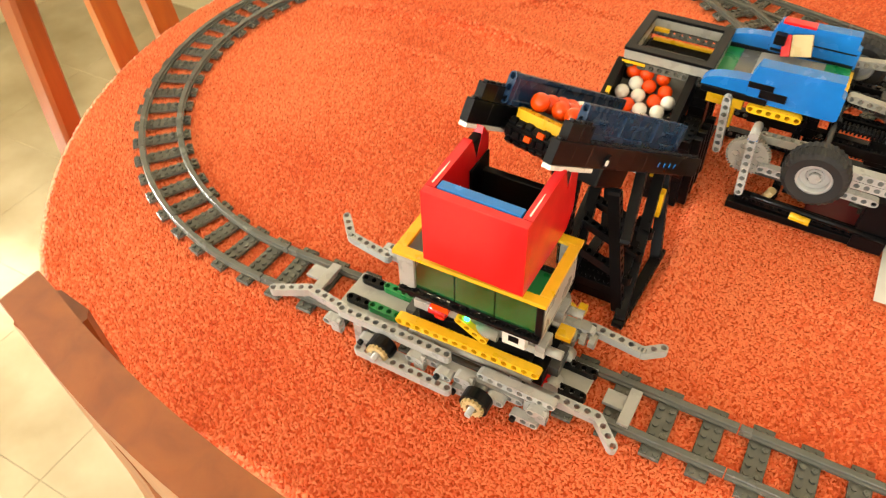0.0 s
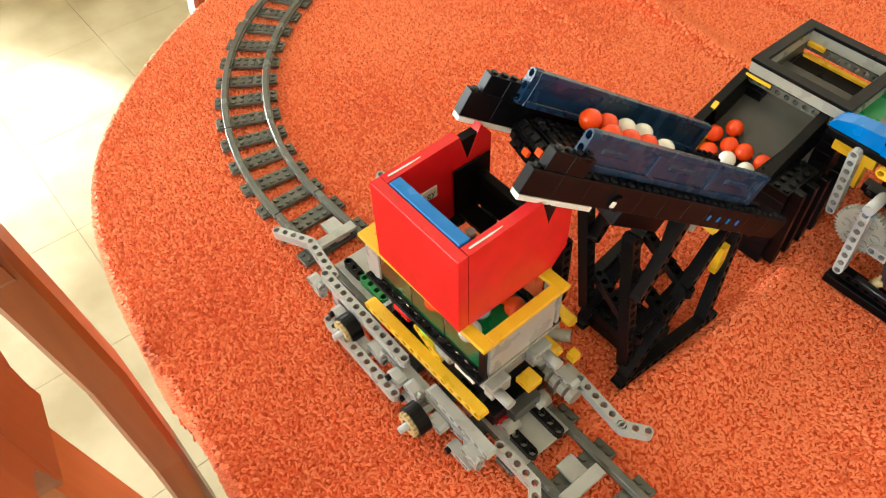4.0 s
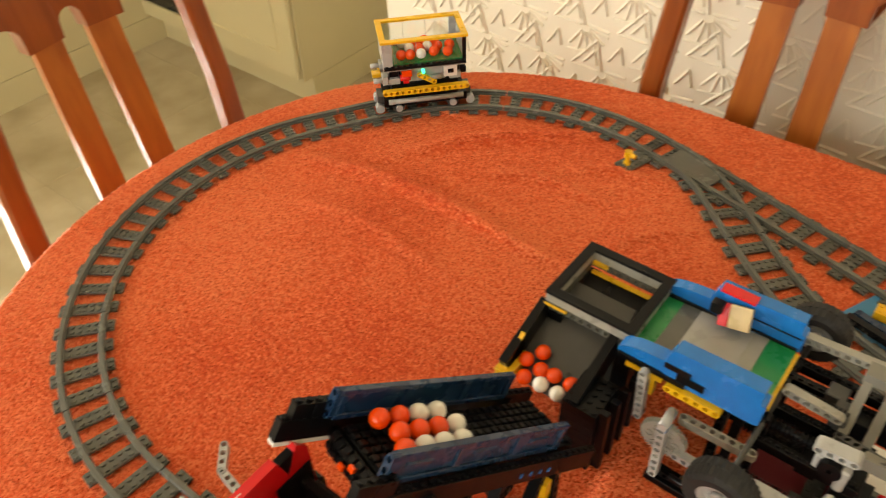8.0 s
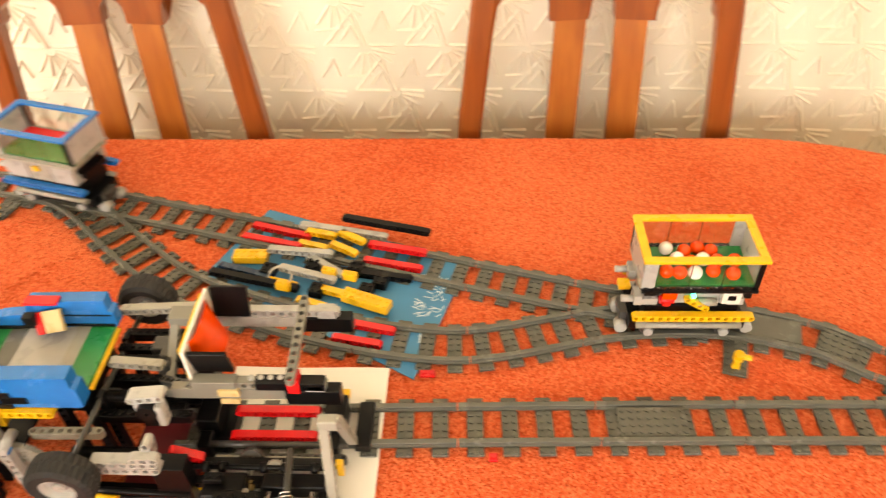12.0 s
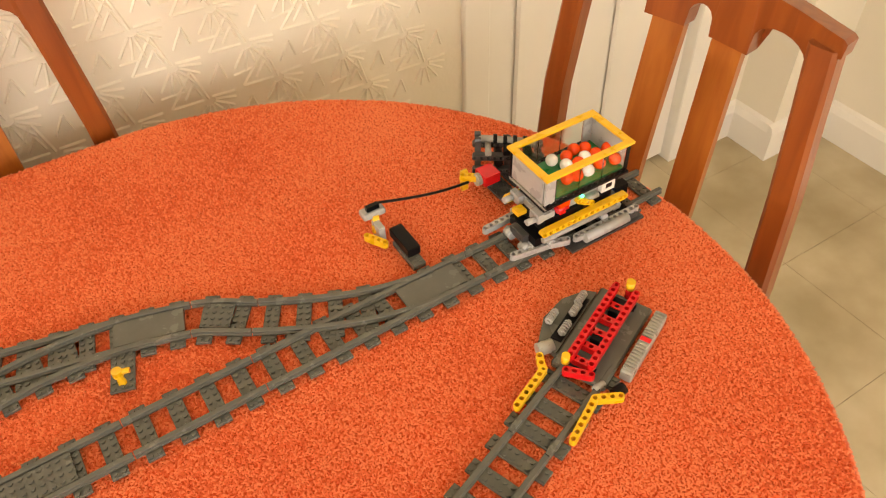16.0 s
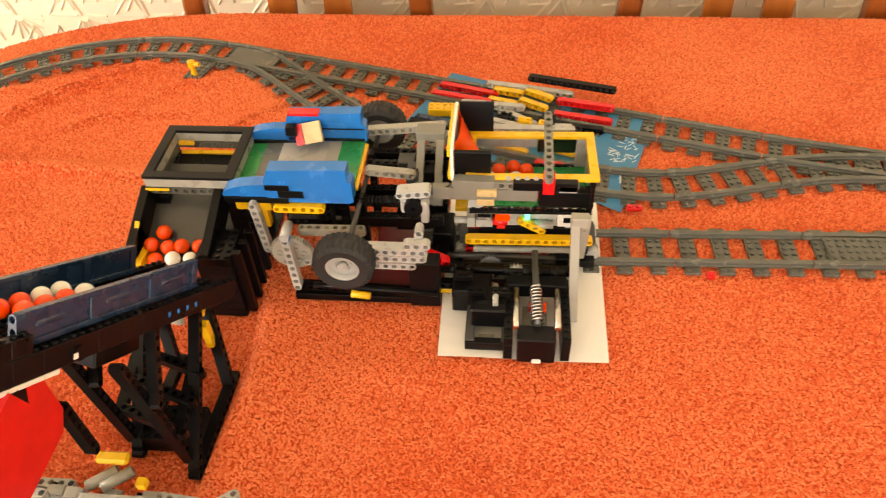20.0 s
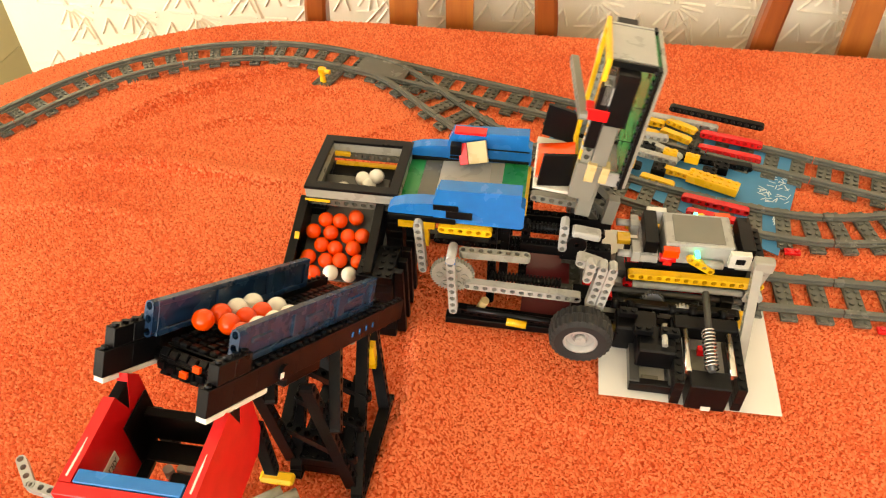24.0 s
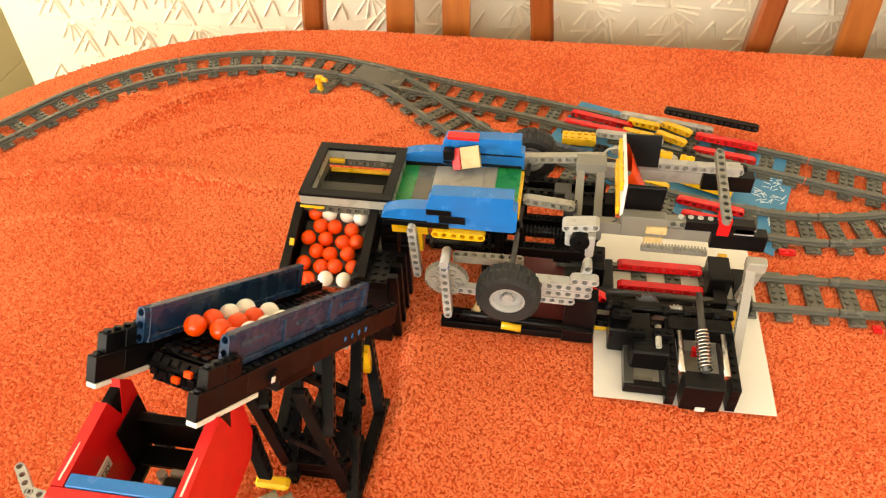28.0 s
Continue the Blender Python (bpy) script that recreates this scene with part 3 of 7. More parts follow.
# and down the hanging edge
n = len(rows_keep[0])
drop, out = [], []
for lo_, hi_ in zip(rows_keep, rows_keep[1:]):
    for i in range(n):
        a, b, c = lo_[i], lo_[(i + 1) % n], hi_[i]
        nrm = (b - a).cross(c - a)
        if nrm.length < 1e-9:
            continue
        many = (b - a).length * (c - a).length / (PILE_STEP * PILE_STEP)
        for _ in range(int(many + rnd.random())):
            u, v = rnd.random(), rnd.random()
            drop.append(a + (b - a) * u + (c - a) * v)
            out.append(Vector((a.x - max(SPINE0, min(SPINE1, a.x)), a.y - TY, 0.12 if hi_ is rows_keep[1] else 0.0)).normalized())
pile(np.array([tuple(p) for p in drop]), np.array([tuple(p) for p in out]), 7, "edge_nap", "curled orange terry loops down the hanging edge")
verts, faces = [], []
rng = random.Random(8)
for a, b in zip(hem, hem[1:] + hem[:1]):
    for u in (0.15, 0.5, 0.85):
        p = a.lerp(b, u)
        n = Vector((p.x - max(SPINE0, min(SPINE1, p.x)), p.y - TY, 0)).normalized() * 0.0012
        s = (b - a).normalized() * 0.0012
        q = p + Vector((rng.uniform(-0.004, 0.004), rng.uniform(-0.004, 0.004), -rng.uniform(0.014, 0.022)))
        k = len(verts)
        verts.extend((p + s, p - s + n, p - s - n, q + s, q - s + n, q - s - n))
        faces.extend(((k, k + 1, k + 4, k + 3), (k + 1, k + 2, k + 5, k + 4), (k + 2, k, k + 3, k + 5), (k + 3, k + 4, k + 5)))
me = bpy.data.meshes.new("fringe")
me.from_pydata(verts, [], faces)
me.materials.append(M_CLOTH)
fringe = new("fringe", me)
fringe.parent = tablecloth
tagged(fringe, "short twisted fringe along the hem", kind="stuff")
bm = bmesh.new()
top = [bm.verts.new((x, y, TABLE - 0.008)) for x, y, z in stadium(TR - 0.004, 0)]
bot = [bm.verts.new((x, y, TABLE - 0.034)) for x, y, z in stadium(TR - 0.004, 0)]
bm.faces.new(top)
bm.faces.new(bot[::-1])
for i in range(len(top)):
    bm.faces.new((top[i], bot[i], bot[(i + 1) % len(top)], top[(i + 1) % len(top)]))
part("tabletop", bm, M_WOOD, table)
for x in (-0.45, 0.40):
    for y in (-0.25, 0.27):
        block("leg", x - 0.035, y - 0.035, 0, x + 0.035, y + 0.035, TABLE - 0.036, M_WOOD, table, "", None, 0.004)


# ---- chairs ----
def dining_chair(x, y, rz, label, curve=0.034):
    """Back plane along local x at y = 0, seat towards local -y."""
    c = thing("dining_chair", label, "chair", "chairs round the table", x, y, 0, rz)
    for s in (-1, 1):
        bm = bmesh.new()
        prev = None
        # an upright: rear leg below the seat, leaning back above it, wider at the top
        for z, yy, xx, w in ((0, 0.050, 0.172, 0.016), (0.25, 0.016, 0.176, 0.018), (0.46, 0.0, 0.184, 0.019), (0.60, 0.0, 0.186, 0.018), (0.75, 0.002, 0.178, 0.017), (0.86, 0.009, 0.167, 0.0165), (0.945, 0.015, 0.158, 0.017)):
            cx = s * xx
            loop = [bm.verts.new((cx + a * w, yy + b * 0.0145, z)) for a, b in ((-1, -0.7), (-0.7, -1), (0.7, -1), (1, -0.7), (1, 0.7), (0.7, 1), (-0.7, 1), (-1, 0.7))]
            if prev:
                for i in range(8):
                    bm.faces.new((prev[i], prev[(i + 1) % 8], loop[(i + 1) % 8], loop[i]))
            else:
                bm.faces.new(loop)
            prev = loop
        bm.faces.new(prev[::-1])
        part("upright", bm, M_WOOD, c)
    # crest rail with three arches cut from its lower edge
    pts = [(-0.205, 0.940), (-0.206, 0.956)]
    pts += [(-0.2 + 0.4 * i / 16, 0.960 + 0.005 * math.sin(math.pi * i / 16)) for i in range(17)]
    pts += [(0.206, 0.956), (0.205, 0.940), (0.17, 0.925)]

    def arch(x0, x1, z0, z1, n=10):
        xm, hw = (x0 + x1) / 2, (x0 - x1) / 2
        return [(xm + hw * math.cos(math.pi * i / n), z0 + (z1 - z0) * math.sin(math.pi * i / n) ** 0.6) for i in range(n + 1)]
    low = 0.888
    pts += [(0.168, 0.895)] + arch(0.165, 0.082, 0.900, 0.932) + [(0.082, low), (0.020, low)] + arch(0.019, -0.019, 0.895, 0.922, 8) + [(-0.020, low), (-0.082, low)] + arch(-0.082, -0.165, 0.900, 0.932) + [(-0.168, 0.895), (-0.17, 0.925)]
    def bow(bm):
        """The back is bowed away from the sitter in its middle."""
        for v in bm.verts:
            v.co.y += curve * max(0, 1 - (v.co.x / 0.17) ** 2) * max(0, min(1, (v.co.z - 0.5) / 0.4))
        return bm
    lean = Matrix.Translation((0, 0.013, 0.92)) @ Matrix.Rotation(radians(-4), 4, "X") @ Matrix.Translation((0, 0, -0.92))
    bm = extrude_outline(bmesh.new(), [(x * 0.875, z) for x, z in pts], 0.024, lean)
    bmesh.ops.triangulate(bm, faces=[f for f in bm.faces if len(f.verts) > 4])
    part("crest_rail", bow(bm), M_WOOD, c)
    for s in (-1, 1):
        bm = bmesh.new()
        lo, hi = s * 0.046, s * 0.041
        vs = []
        for z, xx, yy in ((0.47, lo, -0.008), (0.62, lo, -0.004), (0.76, s * 0.044, 0.003), (0.898, hi, 0.011)):
            vs.append([bm.verts.new((xx + a * 0.0215, yy + b * 0.006, z)) for a, b in ((-1, -1), (1, -1), (1, 1), (-1, 1))])
        for p, q in zip(vs, vs[1:]):
            for i in range(4):
                bm.faces.new((p[i], p[(i + 1) % 4], q[(i + 1) % 4], q[i]))
        bm.faces.new(vs[0])
        bm.faces.new(vs[-1][::-1])
        part("splat", bow(bm), M_SPLAT, c)
    block("back_rail", -0.152, -0.024, 0.43, 0.152, -0.002, 0.475, M_WOOD, c)
    block("seat", -0.20, -0.42, 0.445, 0.20, -0.025, 0.485, material_seat, c, "beige padded seat", None, 0.012)
    block("apron", -0.185, -0.40, 0.39, 0.185, -0.03, 0.443, M_WOOD, c)
    for s in (-1, 1):
        block("front_leg", s * 0.18 - 0.018, -0.40, 0, s * 0.18 + 0.018, -0.364, 0.388, M_WOOD, c)
    return c


material_seat = material("seat_fabric", (0.62, 0.48, 0.28), 0.9, vary=0.15, scale=60, bump=0.0004, bump_scale=300)
dining_chair(-0.457, 0.530, 0, "polished orange-brown wooden chair pushed in at the papered wall")
dining_chair(0.215, 0.532, 0, "polished orange-brown wooden chair pushed in at the papered wall")
dining_chair(1.012, 0.077, -79, "polished orange-brown wooden chair at the rounded table end by the door")
dining_chair(-1.165, -0.030, 94, "polished orange-brown wooden chair at the rounded table end by the kitchen")
dining_chair(-0.450, -0.566, 174, "polished wooden chair pulled up to the near table side", 0.020)

# ---- tracks ----
RADIUS = 0.32
ZT = TABLE


def arc(p, turn, length=None):
    """Samples from pose p (x, y, heading in degrees) along a curve of that turn, or straight on."""
    x, y, h = p
    L = length if length is not None else abs(radians(turn)) * RADIUS
    n = 24
    out = [p]
    for i in range(n):
        h += turn / n / 2
        x += L / n * math.cos(radians(h))
        y += L / n * math.sin(radians(h))
        h += turn / n / 2
        out.append((x, y, h))
    return out


def bend(p, q, k=1.0):
    """Samples of a smooth curve from pose p to pose q."""
    a, b = Vector(p[:2]), Vector(q[:2])
    L = (b - a).length * k
    ta, tb = [Vector((math.cos(radians(h)), math.sin(radians(h)))) * L for h in (p[2], q[2])]
    out = []
    for i in range(25):
        t = i / 24
        pos = a * (2 * t ** 3 - 3 * t * t + 1) + ta * (t ** 3 - 2 * t * t + t) + b * (3 * t * t - 2 * t ** 3) + tb * (t ** 3 - t * t)
        d = a * (6 * t * t - 6 * t) + ta * (3 * t * t - 4 * t + 1) + b * (6 * t - 6 * t * t) + tb * (3 * t * t - 2 * t)
        out.append((pos.x, pos.y, math.degrees(math.atan2(d.y, d.x))))
    return out


def path_at(samples, s):
    """The pose at s metres along samples; straight on past the ends."""
    for p, q in zip(samples, samples[1:]):
        d = math.hypot(q[0] - p[0], q[1] - p[1])
        if s <= d or q is samples[-1]:
            t = s / d
            dh = (q[2] - p[2] + 180) % 360 - 180
            tt = max(0, min(1, t))
            return p[0] + (q[0] - p[0]) * t, p[1] + (q[1] - p[1]) * t, p[2] + dh * tt
        s -= d


def path_length(samples):
    return sum(math.hypot(q[0] - p[0], q[1] - p[1]) for p, q in zip(samples, samples[1:]))


TIE = None


def tie_mesh():
    """One sleeper, 8 studs long across local y and 2 wide, with its studs."""
    global TIE
    if TIE is None:
        bm = bmesh.new()
        box(bm, -0.0078, -0.0318, 0, 0.0078, 0.0318, 0.0034, None, 0.0004)
        for i in (-0.004, 0.004):
            for j in (-0.028, -0.012, -0.004, 0.004, 0.012, 0.028):
                cyl(bm, (i, j, 0.0034), (i, j, 0.0052), 0.0024, 8)
        TIE = bpy.data.meshes.new("sleeper")
        bmesh.ops.recalc_face_normals(bm, faces=bm.faces)
        bm.to_mesh(TIE)
        bm.free()
        TIE.materials.append(M_TRACK)
    return TIE


def rails(samples, off, org, z=0.0):
    prof = ((-0.0032, 0.0030), (-0.0032, 0.0052), (-0.0016, 0.0062), (-0.0028, 0.0076), (-0.0028, 0.0092), (-0.0022, 0.0098), (0.0022, 0.0098), (0.0028, 0.0092), (0.0028, 0.0076), (0.0016, 0.0062), (0.0032, 0.0052), (0.0032, 0.0030))
    bm = bmesh.new()
    prev = None
    for x, y, h in samples:
        nx, ny = -math.sin(radians(h)), math.cos(radians(h))
        loop = [bm.verts.new((x + nx * (off + o) - org[0], y + ny * (off + o) - org[1], zz + z)) for o, zz in prof]
        if prev:
            for i in range(len(prof)):
                j = (i + 1) % len(prof)
                bm.faces.new((prev[i], prev[j], loop[j], loop[i]))
        else:
            bm.faces.new(loop)
        prev = loop
    bm.faces.new(prev[::-1])
    return bm


def track_piece(name, samples, ties=4, label="", z=0.0, skip=(), squeeze=1.0):
    """A track section: two rails on sleepers, along samples."""
    x, y, h = samples[0]
    t = thing(name, label or "dark grey plastic toy track section on the cloth", "track", "track sections", x, y, ZT)
    L = path_length(samples)
    # end gaps of a millimetre at the joints
    cut = [path_at(samples, 0.0006 + (L - 0.0012) * i / 24) for i in range(25)]
    for off in (-0.02, 0.02):
        part("rail", rails(cut, off, (x, y), z), M_TRACK, t)
    for i in range(ties):
        if i in skip:
            continue
        px, py, ph = path_at(samples, L * (i + 0.5) / ties)
        o = new("sleeper", tie_mesh())
        o.parent = t
        o.matrix_basis = pose(px - x, py - y, z, 0, 0, ph) @ Matrix.Diagonal((squeeze, 0.5 + 0.5 * squeeze, 1, 1))
    return t


def run(samples, name="straight_track", label="", z=0.0, length=0.128, squeeze=1.0):
    """Track sections laid along samples."""
    L = path_length(samples)
    n = max(1, round(L / length))
    for k in range(n):
        piece = [path_at(samples, L * (k + i / 24) / n) for i in range(25)]
        track_piece(name, piece, max(1, round(L / n / (0.032 * squeeze))), label, z, (), squeeze)


# the loop: from the loading dock round the kitchen end to the far switch
J0 = (-0.669, -0.351, 180.8)
LOOP = []
p = J0
for turn, length in [(-24.3, None)] * 5 + [(0, 0.097)] + [(-24.8, None)] * 3:
    LOOP += arc(p, turn, length)
    p = LOOP[-1]
LOOP = [q for q, r in zip(LOOP, LOOP[1:]) if math.hypot(q[0] - r[0], q[1] - r[1]) > 1e-6] + [p]
run(LOOP, "curved_track", length=0.1175, squeeze=0.92)
SW1 = p
# far line: switch 1, straight sections, switch 2
far = arc(SW1, 0, 0.256)
track_piece("switch_track", far, 8, "dark grey toy switch track with two routes")
FAR_END = (0.150, 0.170, -15.0)
back_line = bend(far[-1], FAR_END)
run(back_line)
SW2 = (0.386, 0.113, -18.0)
sw2_straight = bend(FAR_END, SW2)
track_piece("switch_track", sw2_straight, 8, "dark grey toy switch track with two routes")
# branch behind the tipper
d0 = path_at(far, 0.03)
d1 = (-0.386, 0.260, -41.0)
branch1 = bend(d0, d1)
track_piece("switch_branch", branch1, 5, "curved leg of a toy switch", 0.0005, (0,))
d2 = (-0.250, 0.165, -21.0)
d3 = (0.0, 0.098, -5.0)
d4 = (0.150, 0.122, 13.0)
branch2 = bend(d1, d2) + bend(d2, d3)[1:] + bend(d3, d4)[1:]
run(branch2, "curved_track")
d5 = path_at(sw2_straight, path_length(sw2_straight) - 0.04)
branch3 = bend(d4, d5)
track_piece("switch_branch", branch3, 6, "curved leg of a toy switch", 0.0005, (4, 5))
# link to switch 3 and the end station
s3 = (0.444, 0.078, -31.0)
link = bend(SW2, s3)
track_piece("straight_track", link, 2)
SW3 = (0.676, 0.012, 0.0)
sw3_a = bend(s3, (0.632, 0.0118, 0.0))
track_piece("switch_branch", sw3_a, 6, "curved leg of a toy switch", 0.0005, (4, 5))
near0 = (-0.235, -0.005, 0.9)
near1 = (0.420, 0.009, 0.5)
near = bend(near0, near1)
run(near)
sw3_s = bend(near1, SW3)
track_piece("switch_track", sw3_s, 8, "dark grey toy switch track with two routes")
station = arc(SW3, 0, 0.256)
run(station)
# dock line along the near table side, bending towards the far end
dock_line = bend((-0.669, -0.351, 0.8), (-0.40, -0.343, 0.4))
run(dock_line)
front = arc((-0.40, -0.343, 0.2), 0, 0.545)
run(front)
fc = arc(front[-1], 19.8)
track_piece("curved_track", fc, 4)
front_end = arc(fc[-1], 0, 0.484)
run(front_end)

# flat plates clipped between rails
def deck(samples, s0, s1, name="track_plate", studs=True):
    x, y, h = path_at(samples, (s0 + s1) / 2)
    nx = max(1, round((s1 - s0) / ST))
    bm = brick(bmesh.new(), -nx * ST / 2, -2 * ST, 0.0052, nx, 4, 0.0032, studs, pose(0, 0, 0, 0, 0, h))
    ob = part(name, bm, M_TRACK)
    ob.location = (x, y, ZT)
    return tagged(ob, "dark grey studded plate between the rails", "plate", "track plates")


deck(near, 0.412, 0.476)
deck(link, 0.012, 0.044)
deck(sw2_straight, 0.165, 0.235, studs=False)
deck(far, 0.02, 0.09, studs=False)
deck(sw3_s, 0.165, 0.235, studs=False)


def lever(x, y, rz, label):
    """The switch's throw: a plate with a small yellow post."""
    t = thing("switch_lever", label, "lever", "switch levers", x, y, ZT, rz)
    bm = brick(bmesh.new(), -0.012, -0.016, 0.001, 3, 6, 0.0032)
    part("base", bm, M_TRACK, t)
    bm = cyl(bmesh.new(), (0, -0.006, 0.004), (0, -0.006, 0.016), 0.0045, 10, 0.003)
    cyl(bm, (0, -0.006, 0.016), (0, -0.006, 0.024), 0.0052, 12)
    cyl(bm, (0.004, -0.006, 0.021), (0.012, -0.006, 0.021), 0.003, 8)
    part("knob", bm, M_YELLOW, t, "yellow plastic post")
    return t


lever(-0.560, 0.312, -16, "small yellow switch lever on a dark grey plate")
lever(0.304, 0.080, -16, "small yellow switch lever on a dark grey plate")

# ---- wagons ----
LOWER, DROP, BOX = 0.87, 0.0040, (0.99, 0.98)


def wagon(rim, bar, label, works=True):
    """Local x along the wagon, z = 0 on the cloth."""
    w = thing("toy_wagon", label, "wagon", "ball wagons")
    # running gear
    block("chassis", -0.058, -0.024, 0.019, 0.058, 0.024, 0.031, M_BLACK, w)
    for sx in (-1, 1):
        block("buffer", sx * 0.058, -0.012, 0.018, sx * 0.066, 0.012, 0.030, M_DARK, w)
        for sy in (-1, 1):
            smooth_cyl(part("roller", cyl(bmesh.new(), (sx * 0.064, sy * 0.014 - 0.006, 0.0145), (sx * 0.064, sy * 0.014 + 0.006, 0.0145), 0.0062, 14), M_GREY, w))
        for sy in (-1, 1):
            c = Vector((sx * 0.038, sy * 0.020, 0.0178))
            bm = cyl(bmesh.new(), c - Vector((0, 0.0035, 0)), c + Vector((0, 0.0035, 0)), 0.0082, 20)
            cyl(bm, c + Vector((0, -sy * 0.0045, 0)), c + Vector((0, -sy * 0.0035, 0)), 0.0098, 20)
            smooth_cyl(part("wheel", bm, M_DARK, w))
    for sy in (-1, 1):
        arm("side_bar", (-0.056, sy * 0.0335, 0.0475), (0.056, sy * 0.0335, 0.0475), bar, w, (0, 1, 0))
        rod("side_rod", (-0.052, sy * 0.029, 0.030), (0.052, sy * 0.029, 0.030), 0.0035, M_OLDGREY, w)
        for sx in (-1, 1):
            smooth_cyl(part("axle_cap", cyl(bmesh.new(), (sx * 0.038, sy * 0.0245, 0.0178), (sx * 0.038, sy * 0.029, 0.0178), 0.0048, 14), M_GREY, w))
    # works between chassis and hopper
    block("motor", -0.046, -0.024, 0.032, 0.046, 0.024, 0.054, M_BLACK, w)
    for x in (-0.044, -0.008, 0.028):
        part("black_brick", brick(bmesh.new(), x, -0.0285, 0.034, 2, 1, 0.0096), M_BLACK, w)
        part("black_brick", brick(bmesh.new(), x, 0.0205, 0.034, 2, 1, 0.0096), M_BLACK, w)
    block("battery", -0.030, -0.022, 0.0545, 0.030, 0.022, 0.0815, M_GREY, w, "", None, 0.0015)
    block("battery_lid", -0.022, -0.018, 0.0815, 0.022, 0.018, 0.0819, M_LID, w, "grey battery lid")
    for x in (-0.050, 0.034):
        bm = brick(bmesh.new(), x, -0.024, 0.0545, 2, 6, 0.0096)
        part("studded_block", bm, M_GREY, w)
        block("post", x + 0.002, -0.022, 0.0662, x + 0.014, 0.022, 0.0815, M_BLACK, w)
    bm = brick(bmesh.new(), 0.050, -0.02, 0.060, 1, 5, 0.0096)
    part("end_brick", bm, M_BLACK, w)
    for sy in (-1, 1):
        block("end_block", -0.058, sy * 0.010, 0.056, -0.0505, sy * 0.026, 0.070, M_GREY, w)
        rod("end_pin", (-0.070, sy * 0.021, 0.062), (-0.058, sy * 0.021, 0.062), 0.0038, M_GREY, w)
        if not works:
            for k in range(3):
                part("grey_brick", brick(bmesh.new(), -0.050 + 0.0335 * k, sy * 0.0265 - 0.004, 0.0545, 4, 1, 0.0260, False), M_OLDGREY if k == 1 else M_GREY, w)
            block("yellow_clip", -0.006, sy * 0.0306, 0.072, 0.002, sy * 0.0335, 0.080, M_YELLOW, w)
            continue
        arm("latch", (-0.012 * sy, sy * 0.029, 0.0565), (0.006 * sy, sy * 0.029, 0.069), M_YELLOW, w, (0, 1, 0), 0.005)
        rod("pin", (-sy * -0.034, sy * 0.026, 0.066), (-sy * -0.020, sy * 0.026, 0.066), 0.0045, M_RED, w)
        block("clip", sy * 0.018, sy * 0.0225, 0.0685, sy * 0.032, sy * 0.029, 0.079, M_ORANGE, w)
        block("red_brick", sy * 0.022, sy * 0.0225, 0.0565, sy * 0.030, sy * 0.028, 0.064, M_RED, w)
        rod("pipe", (-sy * 0.004, sy * 0.026, 0.062), (-sy * 0.022, sy * 0.026, 0.062), 0.0045, M_OLDGREY, w)
        block("socket", -sy * 0.026, sy * 0.0225, 0.062, -sy * 0.044, sy * 0.029, 0.080, M_WHITE, w)
        # thin black plate on the socket's face paints the dark of its opening
        block("socket_hole", -sy * 0.031, sy * 0.0291, 0.068, -sy * 0.039, sy * 0.0296, 0.075, M_BLACK, w)
        lamp_bm = cyl(bmesh.new(), (sy * 0.002, sy * 0.0225, 0.074), (sy * 0.002, sy * 0.030, 0.074), 0.0021, 12)
        part("signal_light", lamp_bm, M_LED, w, "small glowing green light")
    block("tow_hook", -0.070, -0.006, 0.058, -0.058, 0.006, 0.064, bar, w)
    for ob in w.children:
        for v in ob.data.vertices:
            if v.co.z > 0.05:
                v.co.z = 0.05 + (v.co.z - 0.05) * LOWER
    return w


